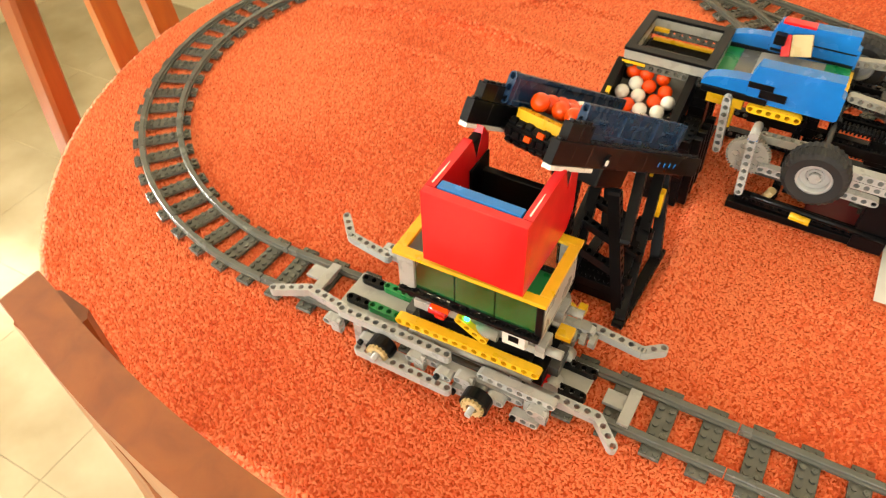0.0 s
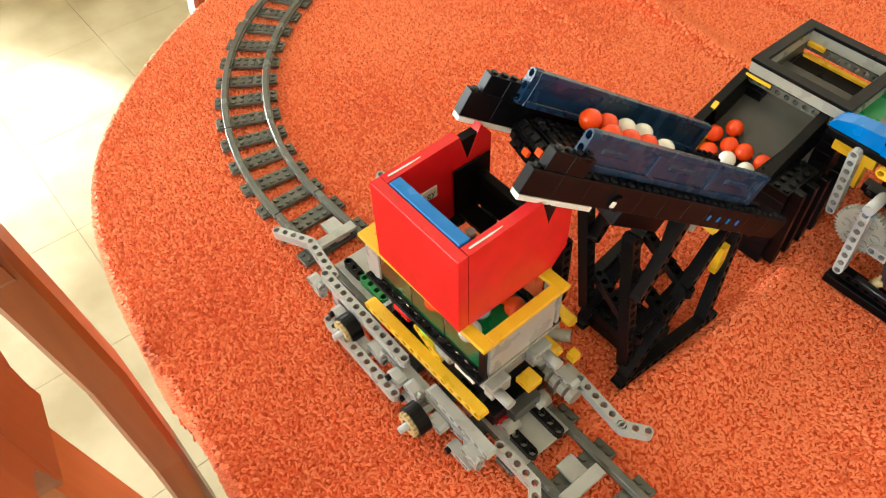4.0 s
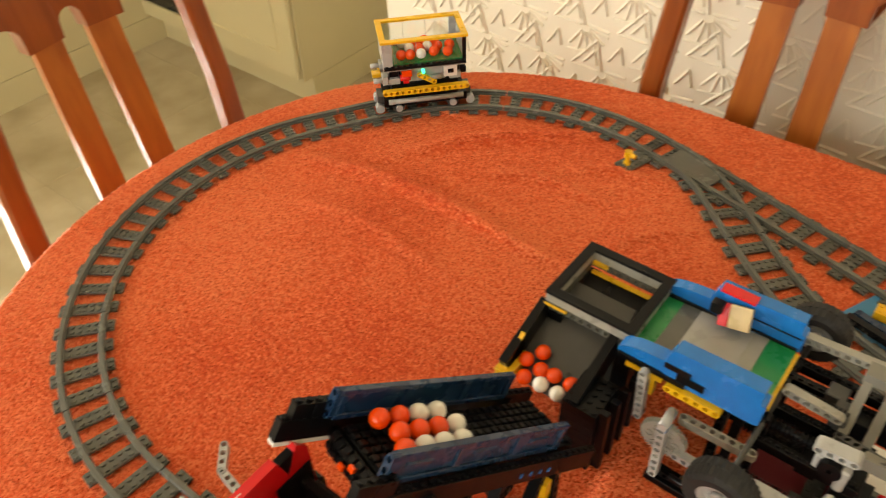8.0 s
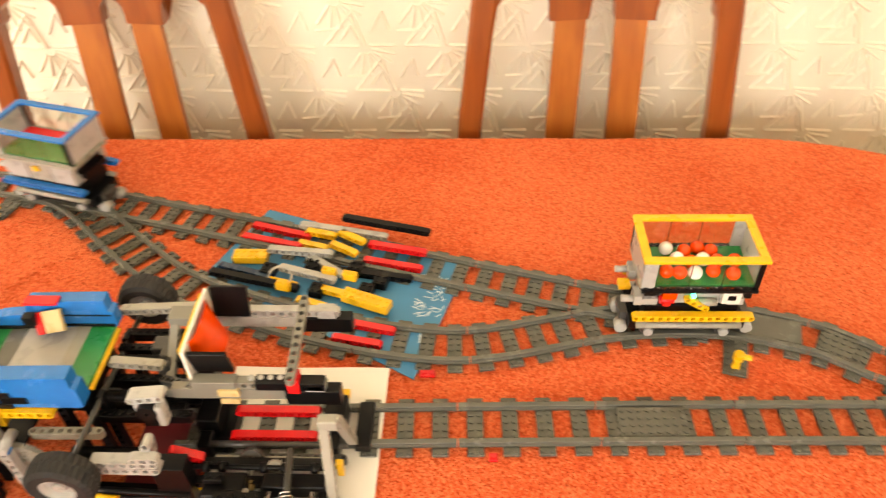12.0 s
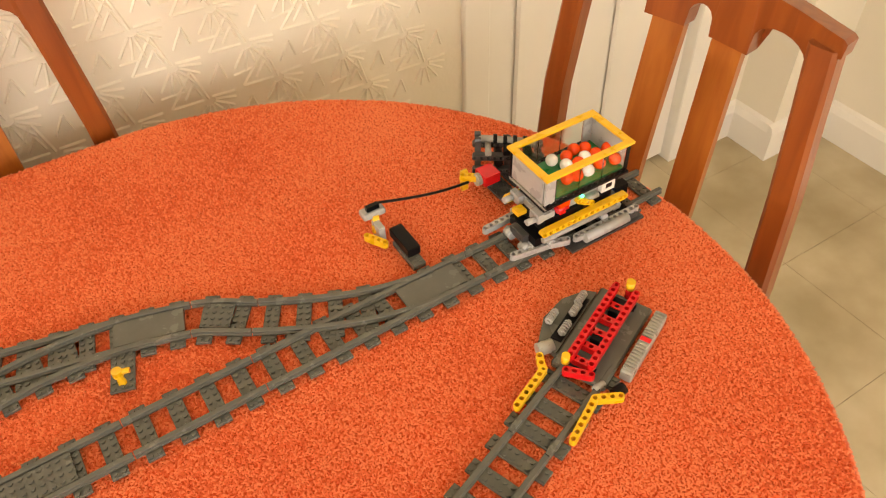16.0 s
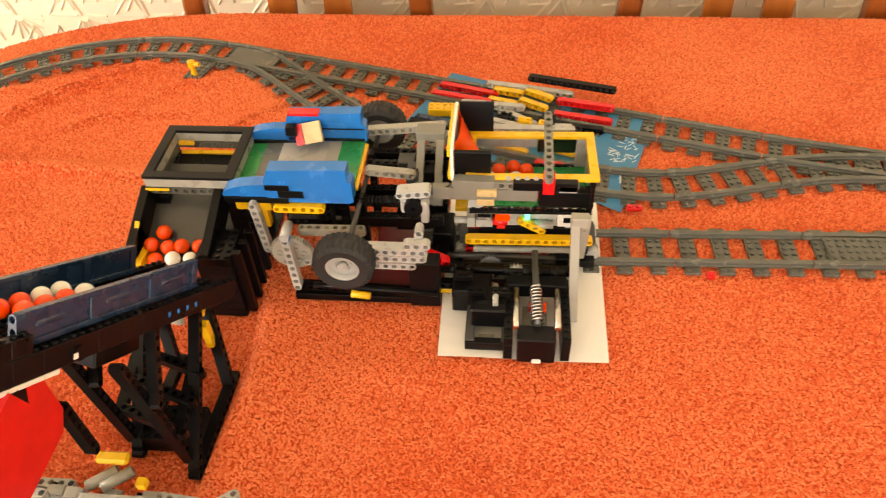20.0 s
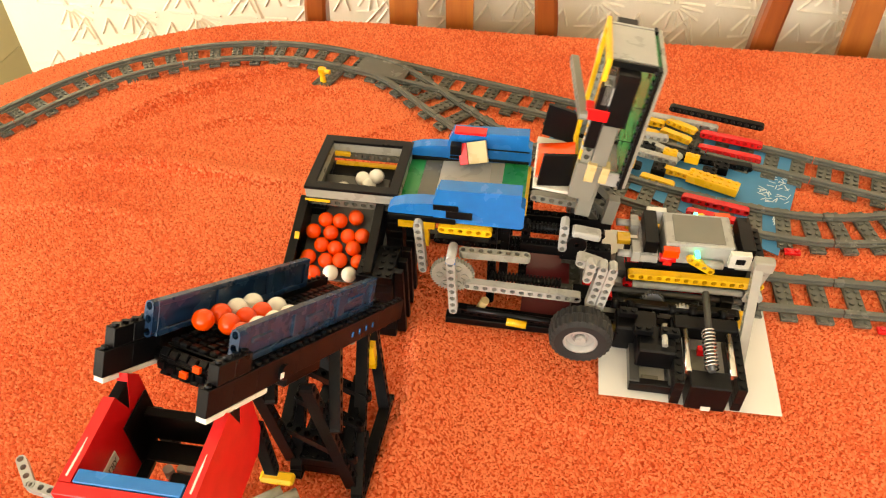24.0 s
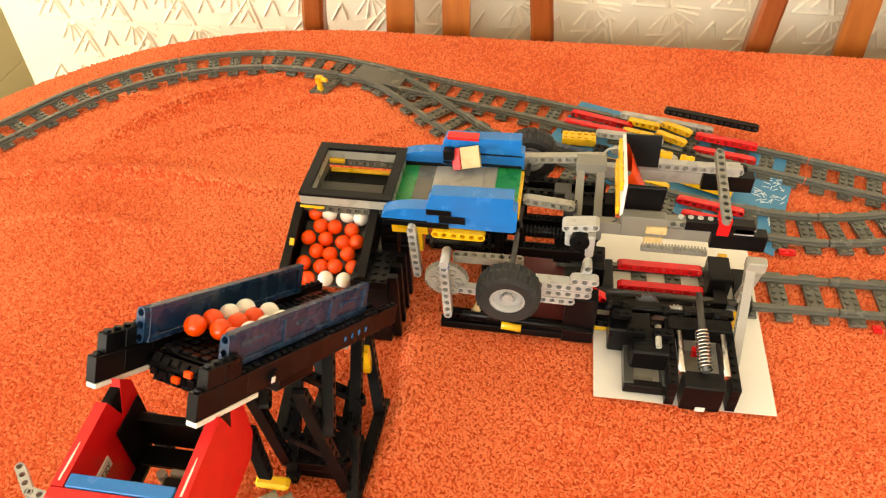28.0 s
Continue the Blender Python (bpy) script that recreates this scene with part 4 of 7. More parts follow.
def hopper(rim, label, edge, band=None):
    """The lift-off box that rides on a wagon; z = 0 on the cloth as for the wagon."""
    w = thing("wagon_hopper", label, "hopper", "wagon hoppers")
    block("floor_plate", -0.056, -0.033, 0.0820, 0.056, 0.033, 0.0850, M_OLDGREY, w)
    for sy in (-1, 1):
        part("studded_edge", brick(bmesh.new(), -7 * ST, -4.5 * ST if sy < 0 else 3.5 * ST, 0.0851, 14, 1, 0.0032), edge, w)
    bm = bmesh.new()
    vs = [bm.verts.new(v) for v in ((-0.053, -0.0275, 0.0851), (0.053, -0.0275, 0.0851), (0.053, 0.0275, 0.0851), (-0.053, 0.0275, 0.0851), (-0.053, -0.0275, 0.0890), (0.053, -0.0275, 0.0905), (0.053, 0.0275, 0.0905), (-0.053, 0.0275, 0.0890))]
    for f in ((0, 1, 2, 3), (4, 5, 6, 7), (0, 1, 5, 4), (1, 2, 6, 5), (2, 3, 7, 6), (3, 0, 4, 7)):
        bm.faces.new([vs[i] for i in f])
    part("sloped_floor", bm, M_GREEN, w, "green sloping floor")
    if band:
        block("floor_band", -0.052, 0.012, 0.0908, 0.052, 0.0272, 0.0922, band, w, "red strip along the floor")
    for sx in (-1, 1):
        block("end_panel", sx * 0.0565, -0.0275, 0.0885, sx * 0.0535, 0.0275, 0.1225, M_GREY, w)
        for sy in (-1, 1):
            grey = sx == sy
            block("corner_post", sx * 0.0565, sy * 0.0325, 0.0886, sx * (0.0435 if grey else 0.0515), sy * 0.0295, 0.1225, M_GREY if grey else M_BLACK, w)
    for sy in (-1, 1):
        x0 = -0.0425 if sy < 0 else -0.0515
        for k in range(3):
            ob = block("window", x0 + 0.0314 * k, sy * 0.0300, 0.0886, x0 + 0.0310 + 0.0314 * k, sy * 0.0318, 0.122, M_CLEAR, w, "clear window panel", None, 0.0002)
            ob.visible_shadow = False
    t = 0.0082
    for sy in (-1, 1):
        block("rim", -0.059, sy * 0.0355, 0.1228, 0.059, sy * (0.0355 - t), 0.1262, rim, w)
    for sx in (-1, 1):
        block("rim", sx * 0.059, -0.0355 + t, 0.1228, sx * (0.059 - t), 0.0355 - t, 0.1262, rim, w)
    for ob in w.children:
        ob.data.transform(Matrix.Translation((0, 0, -DROP)) @ Matrix.Diagonal((*BOX, 1, 1)))
    return w


M_LID = material("olive_grey_plastic", (0.20, 0.195, 0.165), 0.4, vary=0.1)
M_LED = material("green_light", (0.02, 0.5, 0.2), 0.3)
led = M_LED.node_tree.nodes["Principled BSDF"]
led.inputs["Emission Color"].default_value, led.inputs["Emission Strength"].default_value = (0.05, 1, 0.45, 1), 1.6
wagon_a = wagon(M_YELLOW, M_YELLOW, "grey toy wagon with a yellow rim and holed yellow side bars")
hopper_a = hopper(M_YELLOW, "clear-sided toy hopper with a yellow rim and green floor", M_BLACK)
hopper_b = hopper(M_BLUE, "clear-sided toy hopper with a blue rim and green floor", M_OLDGREY, M_RED)
wagon_b = wagon(M_BLUE, M_BLUE, "grey toy wagon with a blue rim and holed blue side bars", False)

# ---- unloading machine beside the near line ----
def bricks_row(name, x, y, z, nx, ny, h, mat, parent, studs=False, label=""):
    return part(name, brick(bmesh.new(), x, y, z, nx, ny, h, studs), mat, parent, label)


# receiving tray
tray = thing("receiving_tray", "open grey and black toy brick tray on black legs", "tray")
X0, X1, Y0, Y1 = -0.470, -0.386, -0.041, 0.037
for nm, a in (("wall", (X0, Y0, X1, Y0 + 0.008)), ("wall", (X0, Y1 - 0.008, X1, Y1)), ("wall", (X0, Y0 + 0.0082, X0 + 0.008, Y1 - 0.0082)), ("wall", (X1 - 0.008, Y0 + 0.0082, X1, Y1 - 0.0082))):
    block(nm, a[0], a[1], 0.8545, a[2], a[3], 0.8638, M_OLDGREY, tray)
    block("rim_tile", a[0] - 0.0006, a[1] - 0.0006, 0.864, a[2] + 0.0006, a[3] + 0.0006, 0.8672, M_BLACK, tray)
for y in (Y0 + 0.001, Y1 - 0.001):
    arm("holed_beam", (X0 + 0.004, y + math.copysign(0.003, -y), 0.8495), (X1 - 0.004, y + math.copysign(0.003, -y), 0.8495), M_TRACK, tray, (0, 1, 0), 0.006)
for x in (X0 + 0.004, X1 - 0.004):
    block("end_beam", x - 0.004, Y0 + 0.010, 0.845, x + 0.004, Y1 - 0.010, 0.854, M_TRACK, tray)
block("ledge", X0 + 0.010, Y1 - 0.014, 0.843, X1 - 0.010, Y1 - 0.010, 0.846, M_YELLOW, tray)
block("corner_tile", X0 - 0.0008, Y0 - 0.0012, 0.8505, X0 + 0.022, Y0, 0.8535, M_YELLOW, tray)
block("corner_tile", X0 + 0.009, Y1 - 0.012, 0.852, X0 + 0.024, Y1 - 0.0085, 0.856, M_YELLOW, tray)
# chute under the tray, sloping to the conveyor
bm = bmesh.new()
box(bm, -0.034, -0.052, -0.0018, 0.034, 0.052, 0.0018, Matrix.Translation((-0.436, -0.046, 0.826)) @ Matrix.Rotation(radians(24), 4, "X"))
part("chute", bm, M_DARK, tray, "dark sloping chute")
bm = bmesh.new()
box(bm, -0.004, -0.040, -0.006, 0.004, 0.030, 0.016, Matrix.Translation((-0.472, -0.060, 0.828)) @ Matrix.Rotation(radians(20), 4, "X"))
part("chute_side", bm, M_BLACK, tray)
bm = bmesh.new()
box(bm, -0.004, -0.040, -0.008, 0.004, 0.030, 0.018, Matrix.Translation((-0.402, -0.060, 0.828)) @ Matrix.Rotation(radians(20), 4, "X"))
part("chute_side", bm, M_BLACK, tray)
for z in (0.810, 0.8165):
    block("yellow_plate", -0.478, -0.106, z, -0.462, -0.074, z + 0.003, M_YELLOW, tray)
bm = extrude_outline(bmesh.new(), ((-0.014, 0), (0.014, 0), (0.014, 0.022)), 0.004, pose(-0.470, -0.088, 0.820, 0, 0, 90))
part("wedge", bm, M_YELLOW, tray)
for x, y in ((-0.462, -0.030), (-0.462, 0.026), (-0.394, 0.026), (-0.392, -0.030)):
    for k in range(9):
        part("brick", brick(bmesh.new(), x - 0.008, y - 0.008, TABLE + 0.0034 + k * 0.0096, 2, 2, 0.0095, k == 8), M_BLACK, tray)
block("foot", -0.478, -0.044, TABLE, -0.378, 0.040, TABLE + 0.0032, M_BLACK, tray)
for k in range(8):
    part("tower_brick", brick(bmesh.new(), -0.412, -0.104, TABLE + k * 0.0096, 4, 5, 0.0095, k == 7), M_BLACK, tray)
bm = box(bmesh.new(), -0.034, -0.022, -0.002, 0.034, 0.022, 0.0, Matrix.Translation((-0.428, 0.006, 0.8395)) @ Matrix.Rotation(radians(10), 4, "X"))
part("tray_floor", bm, M_BLACK, tray, "dark sloping floor")
bm = bmesh.new()
for k in range(4):
    box(bm, -0.380, -0.098 + 0.018 * k, TABLE + 0.001, -0.372, -0.092 + 0.018 * k, TABLE + 0.078 - 0.004 * k)
part("grille", bm, M_BLACK, tray)

# blue-sided ramp
ramp = thing("ball_ramp", "blue-sided toy brick ramp with green and grey floor", "ramp")
RX0, RX1 = -0.394, -0.276
for name, x0, x1, mat in (("floor_green", RX0, RX0 + 0.022, M_GREEN), ("floor_grey", RX0 + 0.0222, RX0 + 0.038, M_TRACK), ("floor_pale", RX0 + 0.0382, RX0 + 0.084, M_GREY), ("floor_band", RX0 + 0.0842, RX0 + 0.096, M_OLDGREY), ("floor_end", RX0 + 0.0962, RX1, M_GREEN)):
    t0, t1 = (x0 - RX0) / 0.118, (x1 - RX0) / 0.118
    bm = bmesh.new()
    z0, z1 = 0.8535 + 0.006 * t0, 0.8535 + 0.006 * t1
    vs = [bm.verts.new((x, y, z)) for x, z in ((x0, z0), (x1, z1)) for y, dz in ((-0.038, 0), (0.030, 0)) for z in (z - 0.0032, z)]
    for f in ((0, 1, 3, 2), (4, 6, 7, 5), (0, 4, 5, 1), (2, 3, 7, 6), (1, 5, 7, 3), (0, 2, 6, 4)):
        bm.faces.new([vs[i] for i in f])
    part(name, bm, mat, ramp)
block("floor_edge", RX1 - 0.001, -0.037, 0.853, RX1 + 0.003, 0.029, 0.8565, M_YELLOW, ramp)


def blue_side(y0, y1, drop):
    ym, th = (y0 + y1) / 2, abs(y1 - y0)
    tip = [(-0.392, 0.858), (-0.392, 0.861), (-0.388, 0.8655), (-0.378, 0.869), (-0.364, 0.871), (-0.352, 0.8715), (-0.352, 0.858)]
    part("rounded_nose", extrude_outline(bmesh.new(), tip, th * 0.92, pose(0, ym, 0)), M_BLUE, ramp)
    tall = [(-0.3518, 0.858 - drop), (-0.3518, 0.876), (-0.347, 0.8885), (-0.2775, 0.8905), (-0.2775, 0.878), (-0.274, 0.876), (-0.274, 0.860 - drop), (-0.277, 0.858 - drop)]
    part("side_wall", extrude_outline(bmesh.new(), tall, th, pose(0, ym, 0)), M_BLUE, ramp)
    ys = y0 - 0.0009
    block("dark_strip", -0.391, ys, 0.8515, -0.3325, y1 - 0.001, 0.8576, M_BLACK, ramp)
    return ys


blue_side(-0.055, -0.041, 0.005)
blue_side(0.029, 0.041, 0.001)
# black plates on the wall's face stand in for shaded recesses
block("slot", -0.341, -0.0562, 0.8585, -0.318, -0.0552, 0.8665, M_BLACK, ramp, "flat black plate painted in for a shaded recess")
block("slot", -0.352, -0.0560, 0.8665, -0.330, -0.0551, 0.8725, M_BLACK, ramp, "flat black plate painted in for a shaded recess")
block("stripe", -0.338, 0.0278, 0.872, -0.276, 0.0288, 0.8735, M_BLACK, ramp)
block("stripe", -0.350, 0.0272, 0.8595, -0.276, 0.0286, 0.8622, M_BLACK, ramp)
for y in (-0.036, 0.020):
    bm = extrude_outline(bmesh.new(), ((-0.350, 0.857), (-0.322, 0.857), (-0.350, 0.873)) if y < 0 else ((-0.345, 0.8906), (-0.316, 0.8906), (-0.316, 0.893), (-0.345, 0.893)), 0.010, pose(0, y + (0.008 if y > 0 else 0), 0))
    part("red_slope", bm, M_RED, ramp)
flag = Matrix.Translation((-0.326, 0.020, 0.874)) @ Matrix.Rotation(radians(-14), 4, "Y") @ Matrix.Rotation(radians(-32), 4, "X")
part("pale_tile", box(bmesh.new(), -0.006, -0.002, -0.010, 0.012, 0.002, 0.010, flag), M_TAN, ramp)
part("red_tile", box(bmesh.new(), -0.0145, -0.002, -0.010, -0.0064, 0.002, 0.010, flag), M_RED, ramp)
block("black_clip", -0.348, 0.016, 0.872, -0.338, 0.024, 0.882, M_BLACK, ramp)
part("studless_beam", liftarm(bmesh.new(), 6, along((-0.344, -0.0555, 0.8475), (-0.304, -0.0555, 0.8475), (0, 1, 0))), M_YELLOW, ramp)
block("yellow_support", -0.385, -0.050, 0.838, -0.352, -0.040, 0.848, M_YELLOW, ramp)
block("yellow_post", -0.366, -0.048, 0.815, -0.358, -0.040, 0.838, M_YELLOW, ramp)
arm("lever_bar", (-0.365, -0.058, 0.852), (-0.362, -0.056, 0.796), M_GREY, ramp, (0, 1, 0))
for x in (-0.388, -0.290):
    for y in (-0.030, 0.024):
        for k in range(10):
            part("leg_brick", brick(bmesh.new(), x - 0.004, y - 0.004, TABLE + k * 0.0096, 1, 1, 0.0095, k == 9), M_BLACK, ramp)
block("bottom_plate", -0.338, -0.080, TABLE, -0.200, -0.070, TABLE + 0.008, M_BLACK, ramp)
block("bottom_plate", -0.372, 0.030, TABLE, -0.200, 0.040, TABLE + 0.008, M_BLACK, ramp)
block("base_deck", -0.270, -0.0695, TABLE, -0.204, 0.034, TABLE + 0.0032, material("dark_red_plastic", (0.16, 0.008, 0.012), 0.35, vary=0.1), ramp, "dark red base plate")
for y, z in ((-0.045, 0.818), (-0.012, 0.824), (0.016, 0.832), (0.034, 0.832)):
    bm = brick(bmesh.new(), -0.276, y, z, 10, 1, 0.0096, True)
    part("cross_beam", bm, M_BLACK, ramp)


def ribbed_axle(a, b, r, parent, mat=M_BLACK):
    """A toothed axle: a shaft with close-set rings."""
    a, b = Vector(a), Vector(b)
    bm = cyl(bmesh.new(), a, b, r * 0.62, 10)
    n = max(2, int((b - a).length / 0.0032))
    for i in range(n):
        c = a.lerp(b, (i + 0.5) / n)
        d = (b - a).normalized() * 0.0009
        cyl(bm, c - d, c + d, r, 12)
    return smooth_cyl(part("ribbed_axle", bm, mat, parent, "black ribbed axle"))


for y, z, x0, x1 in ((-0.030, 0.836, -0.274, -0.226), (0.004, 0.842, -0.274, -0.222), (-0.062, 0.800, -0.300, -0.236), (-0.020, 0.806, -0.286, -0.212)):
    ribbed_axle((x0, y, z), (x1, y, z), 0.0052, ramp)
for x, y, h in ((-0.272, -0.034, 0.092), (-0.272, 0.030, 0.094), (-0.300, -0.046, 0.090), (-0.330, 0.024, 0.092)):
    arm("black_post", (x, y, TABLE + 0.004), (x, y, TABLE + h), M_BLACK, ramp, (0, 1, 0))
for k in range(3):
    part("under_brick", brick(bmesh.new(), -0.346, -0.032, 0.8165 + 0.0097 * k, 7, 7, 0.0095, False), M_BLACK, ramp)
arm("back_bar", (-0.360, 0.020, 0.790), (-0.204, 0.020, 0.790), M_BLACK, ramp, (0, 1, 0))
arm("back_bar", (-0.360, 0.012, 0.770), (-0.204, 0.012, 0.770), M_BLACK, ramp, (0, 1, 0))
arm("base_bar", (-0.330, -0.073, 0.764), (-0.204, -0.077, 0.764), M_BLACK, ramp, (0, 1, 0))
arm("red_bar", (-0.214, -0.060, 0.800), (-0.190, -0.058, 0.786), M_RED, ramp, (0, 1, 0))
arm("grey_bar", (-0.268, -0.006, 0.852), (-0.228, -0.006, 0.848), M_OLDGREY, ramp, (0, 1, 0))
block("axle_holder", -0.240, -0.044, 0.812, -0.224, -0.014, 0.828, M_BLACK, ramp, "", None, 0.001)
block("axle_holder", -0.234, -0.006, 0.826, -0.222, 0.016, 0.846, M_DARK, ramp, "", None, 0.001)
block("black_tower", -0.226, -0.082, TABLE, -0.198, -0.066, 0.806, M_BLACK, ramp)
block("black_tower", -0.226, 0.020, TABLE, -0.198, 0.036, 0.826, M_BLACK, ramp)
# gear and crank
gm = Matrix.Translation((-0.332, -0.076, 0.812)) @ Matrix.Rotation(radians(90), 4, "X")
bm = ring(bmesh.new(), gm, 0.0030, 0.0196, 0.005, 160)
for v in bm.verts:
    c = gm.inverted() @ v.co
    if c.xy.length > 0.01 and round(math.atan2(c.y, c.x) / (2 * math.pi) * 160) % 4 < 2:
        v.co = gm @ Vector((c.x * 0.90, c.y * 0.90, c.z))
for k in range(6):
    a = 2 * math.pi * k / 6
    c = gm @ Vector((0.011 * math.cos(a), 0.011 * math.sin(a), 0.0028))
    ring(bm, Matrix.Translation(c) @ Matrix.Rotation(radians(90), 4, "X"), 0.0026, 0.0036, 0.0015, 10)
gear = part("gear_wheel", bm, M_OLDGREY, ramp, "grey toothed gear")
arm("crank_bar", (-0.332, -0.086, 0.836), (-0.329, -0.088, 0.777), M_GREY, ramp, (0, 1, 0))
arm("link_bar", (-0.318, -0.080, 0.806), (-0.222, -0.080, 0.804), M_GREY, ramp, (0, 1, 0))
rod("crank_pin", (-0.332, -0.090, 0.841), (-0.332, -0.070, 0.841), 0.0042, M_GREY, ramp)
block("blue_pin", -0.336, -0.0895, 0.836, -0.328, -0.0825, 0.840, M_BLUE, ramp)
arm("link_bar", (-0.325, -0.060, 0.824), (-0.272, -0.060, 0.825), M_OLDGREY, ramp, (0, 0, 1))
rod("axle", (-0.345, -0.07, 0.792), (-0.255, -0.07, 0.792), 0.0024, M_DARK, ramp)
rod("axle", (-0.318, -0.079, 0.771), (-0.20, -0.083, 0.769), 0.0030, M_BLACK, ramp)
rod("bush", (-0.307, -0.072, 0.766), (-0.302, -0.074, 0.780), 0.004, M_TAN, ramp)
rod("yellow_bush", (-0.200, -0.068, 0.760), (-0.184, -0.067, 0.760), 0.0046, M_YELLOW, ramp)
rod("yellow_peg", (-0.281, -0.086, 0.768), (-0.263, -0.087, 0.767), 0.0036, M_YELLOW, ramp)

# tipping cradle: origin at its pivot
PIVOT = Vector((-0.220, -0.003, 0.848))
cradle = thing("tipping_cradle", "grey toy lifting cradle with tyre counterweights", "cradle", "", *PIVOT)


def rel(*p):
    return tuple(Vector(p) - PIVOT)


def crel(name, x0, y0, z0, x1, y1, z1, mat, label="", bevel=0.0004):
    return block(name, *rel(x0, y0, z0), *rel(x1, y1, z1), mat, cradle, label, None, bevel)


for y, mat in ((-0.047, M_LID), (0.041, M_GREY)):
    arm("side_rail", rel(-0.184, y, 0.879), rel(-0.080, y, 0.879), mat, cradle, (0, 1, 0))
    crel("lower_rail", -0.205, y - 0.004, 0.862, -0.112, y + 0.004, 0.8745, mat)
    crel("end_stop", -0.111, y - 0.006, 0.858, -0.066, y + 0.005, 0.8745, M_BLACK)
crel("rail_cap", -0.134, -0.0525, 0.8752, -0.078, -0.0425, 0.8842, M_BLACK, "black rail cover")
crel("rail_bracket", -0.186, -0.0525, 0.8645, -0.150, -0.0425, 0.8845, M_LID)
crel("tan_tile", -0.1655, -0.0545, 0.869, -0.148, -0.0418, 0.8765, M_TAN)
crel("tan_tile", -0.1655, -0.0535, 0.858, -0.150, -0.0418, 0.8645, M_TAN)
for k in range(4):
    rod("blue_pin", rel(-0.180 + 0.008 * k, -0.0515, 0.8805), rel(-0.180 + 0.008 * k, -0.0505, 0.8805), 0.0022, M_BLUE, cradle)
for k in range(5):
    rod("stud", rel(-0.138 + 0.008 * k, -0.046, 0.8825), rel(-0.138 + 0.008 * k, -0.046, 0.8848), 0.0024, M_GREY, cradle)
crel("end_socket", -0.094, -0.0525, 0.8725, -0.078, -0.0420, 0.881, M_GREY)
# gate with orange chute and dark flaps
crel("gate_plate", -0.1885, -0.038, 0.880, -0.1858, 0.034, 0.9145, M_WHITE)
crel("gate_trim", -0.1915, -0.034, 0.878, -0.1888, 0.030, 0.886, M_YELLOW)
crel("gate_trim", -0.1915, -0.034, 0.9035, -0.1888, 0.030, 0.9125, M_YELLOW)
bm = bmesh.new()
n = 10
prev = None
for i in range(n + 1):
    a = math.pi * i / n
    px, pz, py = -0.1855 + 0.020 * math.sin(a), 0.893, -0.002 - 0.024 * math.cos(a)
    lo, hi = bm.verts.new(rel(px, py, 0.884)), bm.verts.new(rel(-0.1855 + 0.004 * math.sin(a), py, 0.9135))
    if prev:
        bm.faces.new((prev[0], lo, hi, prev[1]))
    prev = (lo, hi)
chute = smooth(part("orange_chute", bm, M_ORANGE, cradle, "curved orange panel"))
for s, y0 in ((-1, -0.0385), (1, 0.0335)):
    fm = Matrix.Translation(rel(-0.1855, y0, 0.888)) @ Matrix.Rotation(radians(s * -14), 4, "X")
    bm = box(bmesh.new(), 0, -0.0018, -0.006, 0.032, 0.0018, 0.024, fm)
    part("flap", bm, M_BLACK, cradle, "black panel flap")
# over-arm held by a red block
crel("red_block", -0.108, -0.0535, 0.8725, -0.098, -0.0415, 0.8905, M_RED)
arm("over_arm", rel(-0.1035, -0.046, 0.892), rel(-0.1035, 0.030, 0.9005), M_LID, cradle, (0, 0, 1), 0.0060)
crel("back_stop", -0.096, 0.036, 0.872, -0.080, 0.046, 0.884, M_GREY)
# frame round the pivot
for x in (-0.2215, -0.2035):
    arm("upright", rel(x, -0.012, 0.830), rel(x, 0.034, 0.866), M_LID, cradle, (1, 0, 0), 0.0072)
crel("upright_web", -0.2175, 0.000, 0.836, -0.2075, 0.012, 0.846, M_BLACK)
crel("cross_bar", -0.226, 0.026, 0.862, -0.199, 0.042, 0.872, M_LID)
crel("cross_bar", -0.226, -0.022, 0.824, -0.199, -0.012, 0.834, M_LID)
arm("cross_link", rel(-0.222, -0.018, 0.8415), rel(-0.190, -0.038, 0.8600), M_DARK, cradle, (0, 0, 1), 0.0072)
crel("dark_block", -0.244, 0.014, 0.826, -0.228, 0.030, 0.846, M_DARK, "", 0.001)
crel("dark_block", -0.198, 0.008, 0.824, -0.186, 0.026, 0.842, M_BLACK, "", 0.001)
arm("back_rail", rel(-0.280, 0.055, 0.852), rel(-0.200, 0.044, 0.868), M_OLDGREY, cradle, (0, 1, 0))
# grey claw with four holes
bm = liftarm(bmesh.new(), 4, along(rel(-0.232, -0.052, 0.866), rel(-0.208, -0.052, 0.869), (0, 1, 0)), 0.012)
part("claw", bm, M_GREY, cradle, "light grey holed block")
crel("claw_arm", -0.232, -0.058, 0.846, -0.224, -0.046, 0.862, M_GREY, "", 0.0015)
crel("claw_arm", -0.214, -0.062, 0.838, -0.207, -0.050, 0.862, M_GREY, "", 0.0015)
bm = ring(bmesh.new(), Matrix.Translation(rel(-0.220, -0.060, 0.856)) @ Matrix.Rotation(radians(90), 4, "X"), 0.002, 0.0085, 0.006, 16)
part("small_gear", bm, M_BLACK, cradle)
part("weight_bar", liftarm(bmesh.new(), 7, along(rel(-0.258, -0.092, 0.8275), rel(-0.210, -0.092, 0.8275), (0, 1, 0)), 0.010), M_GREY, cradle, "light grey holed bar")
part("weight_bar", liftarm(bmesh.new(), 7, along(rel(-0.258, -0.092, 0.8355), rel(-0.210, -0.092, 0.8355), (0, 1, 0)), 0.010), M_GREY, cradle, "light grey holed bar")
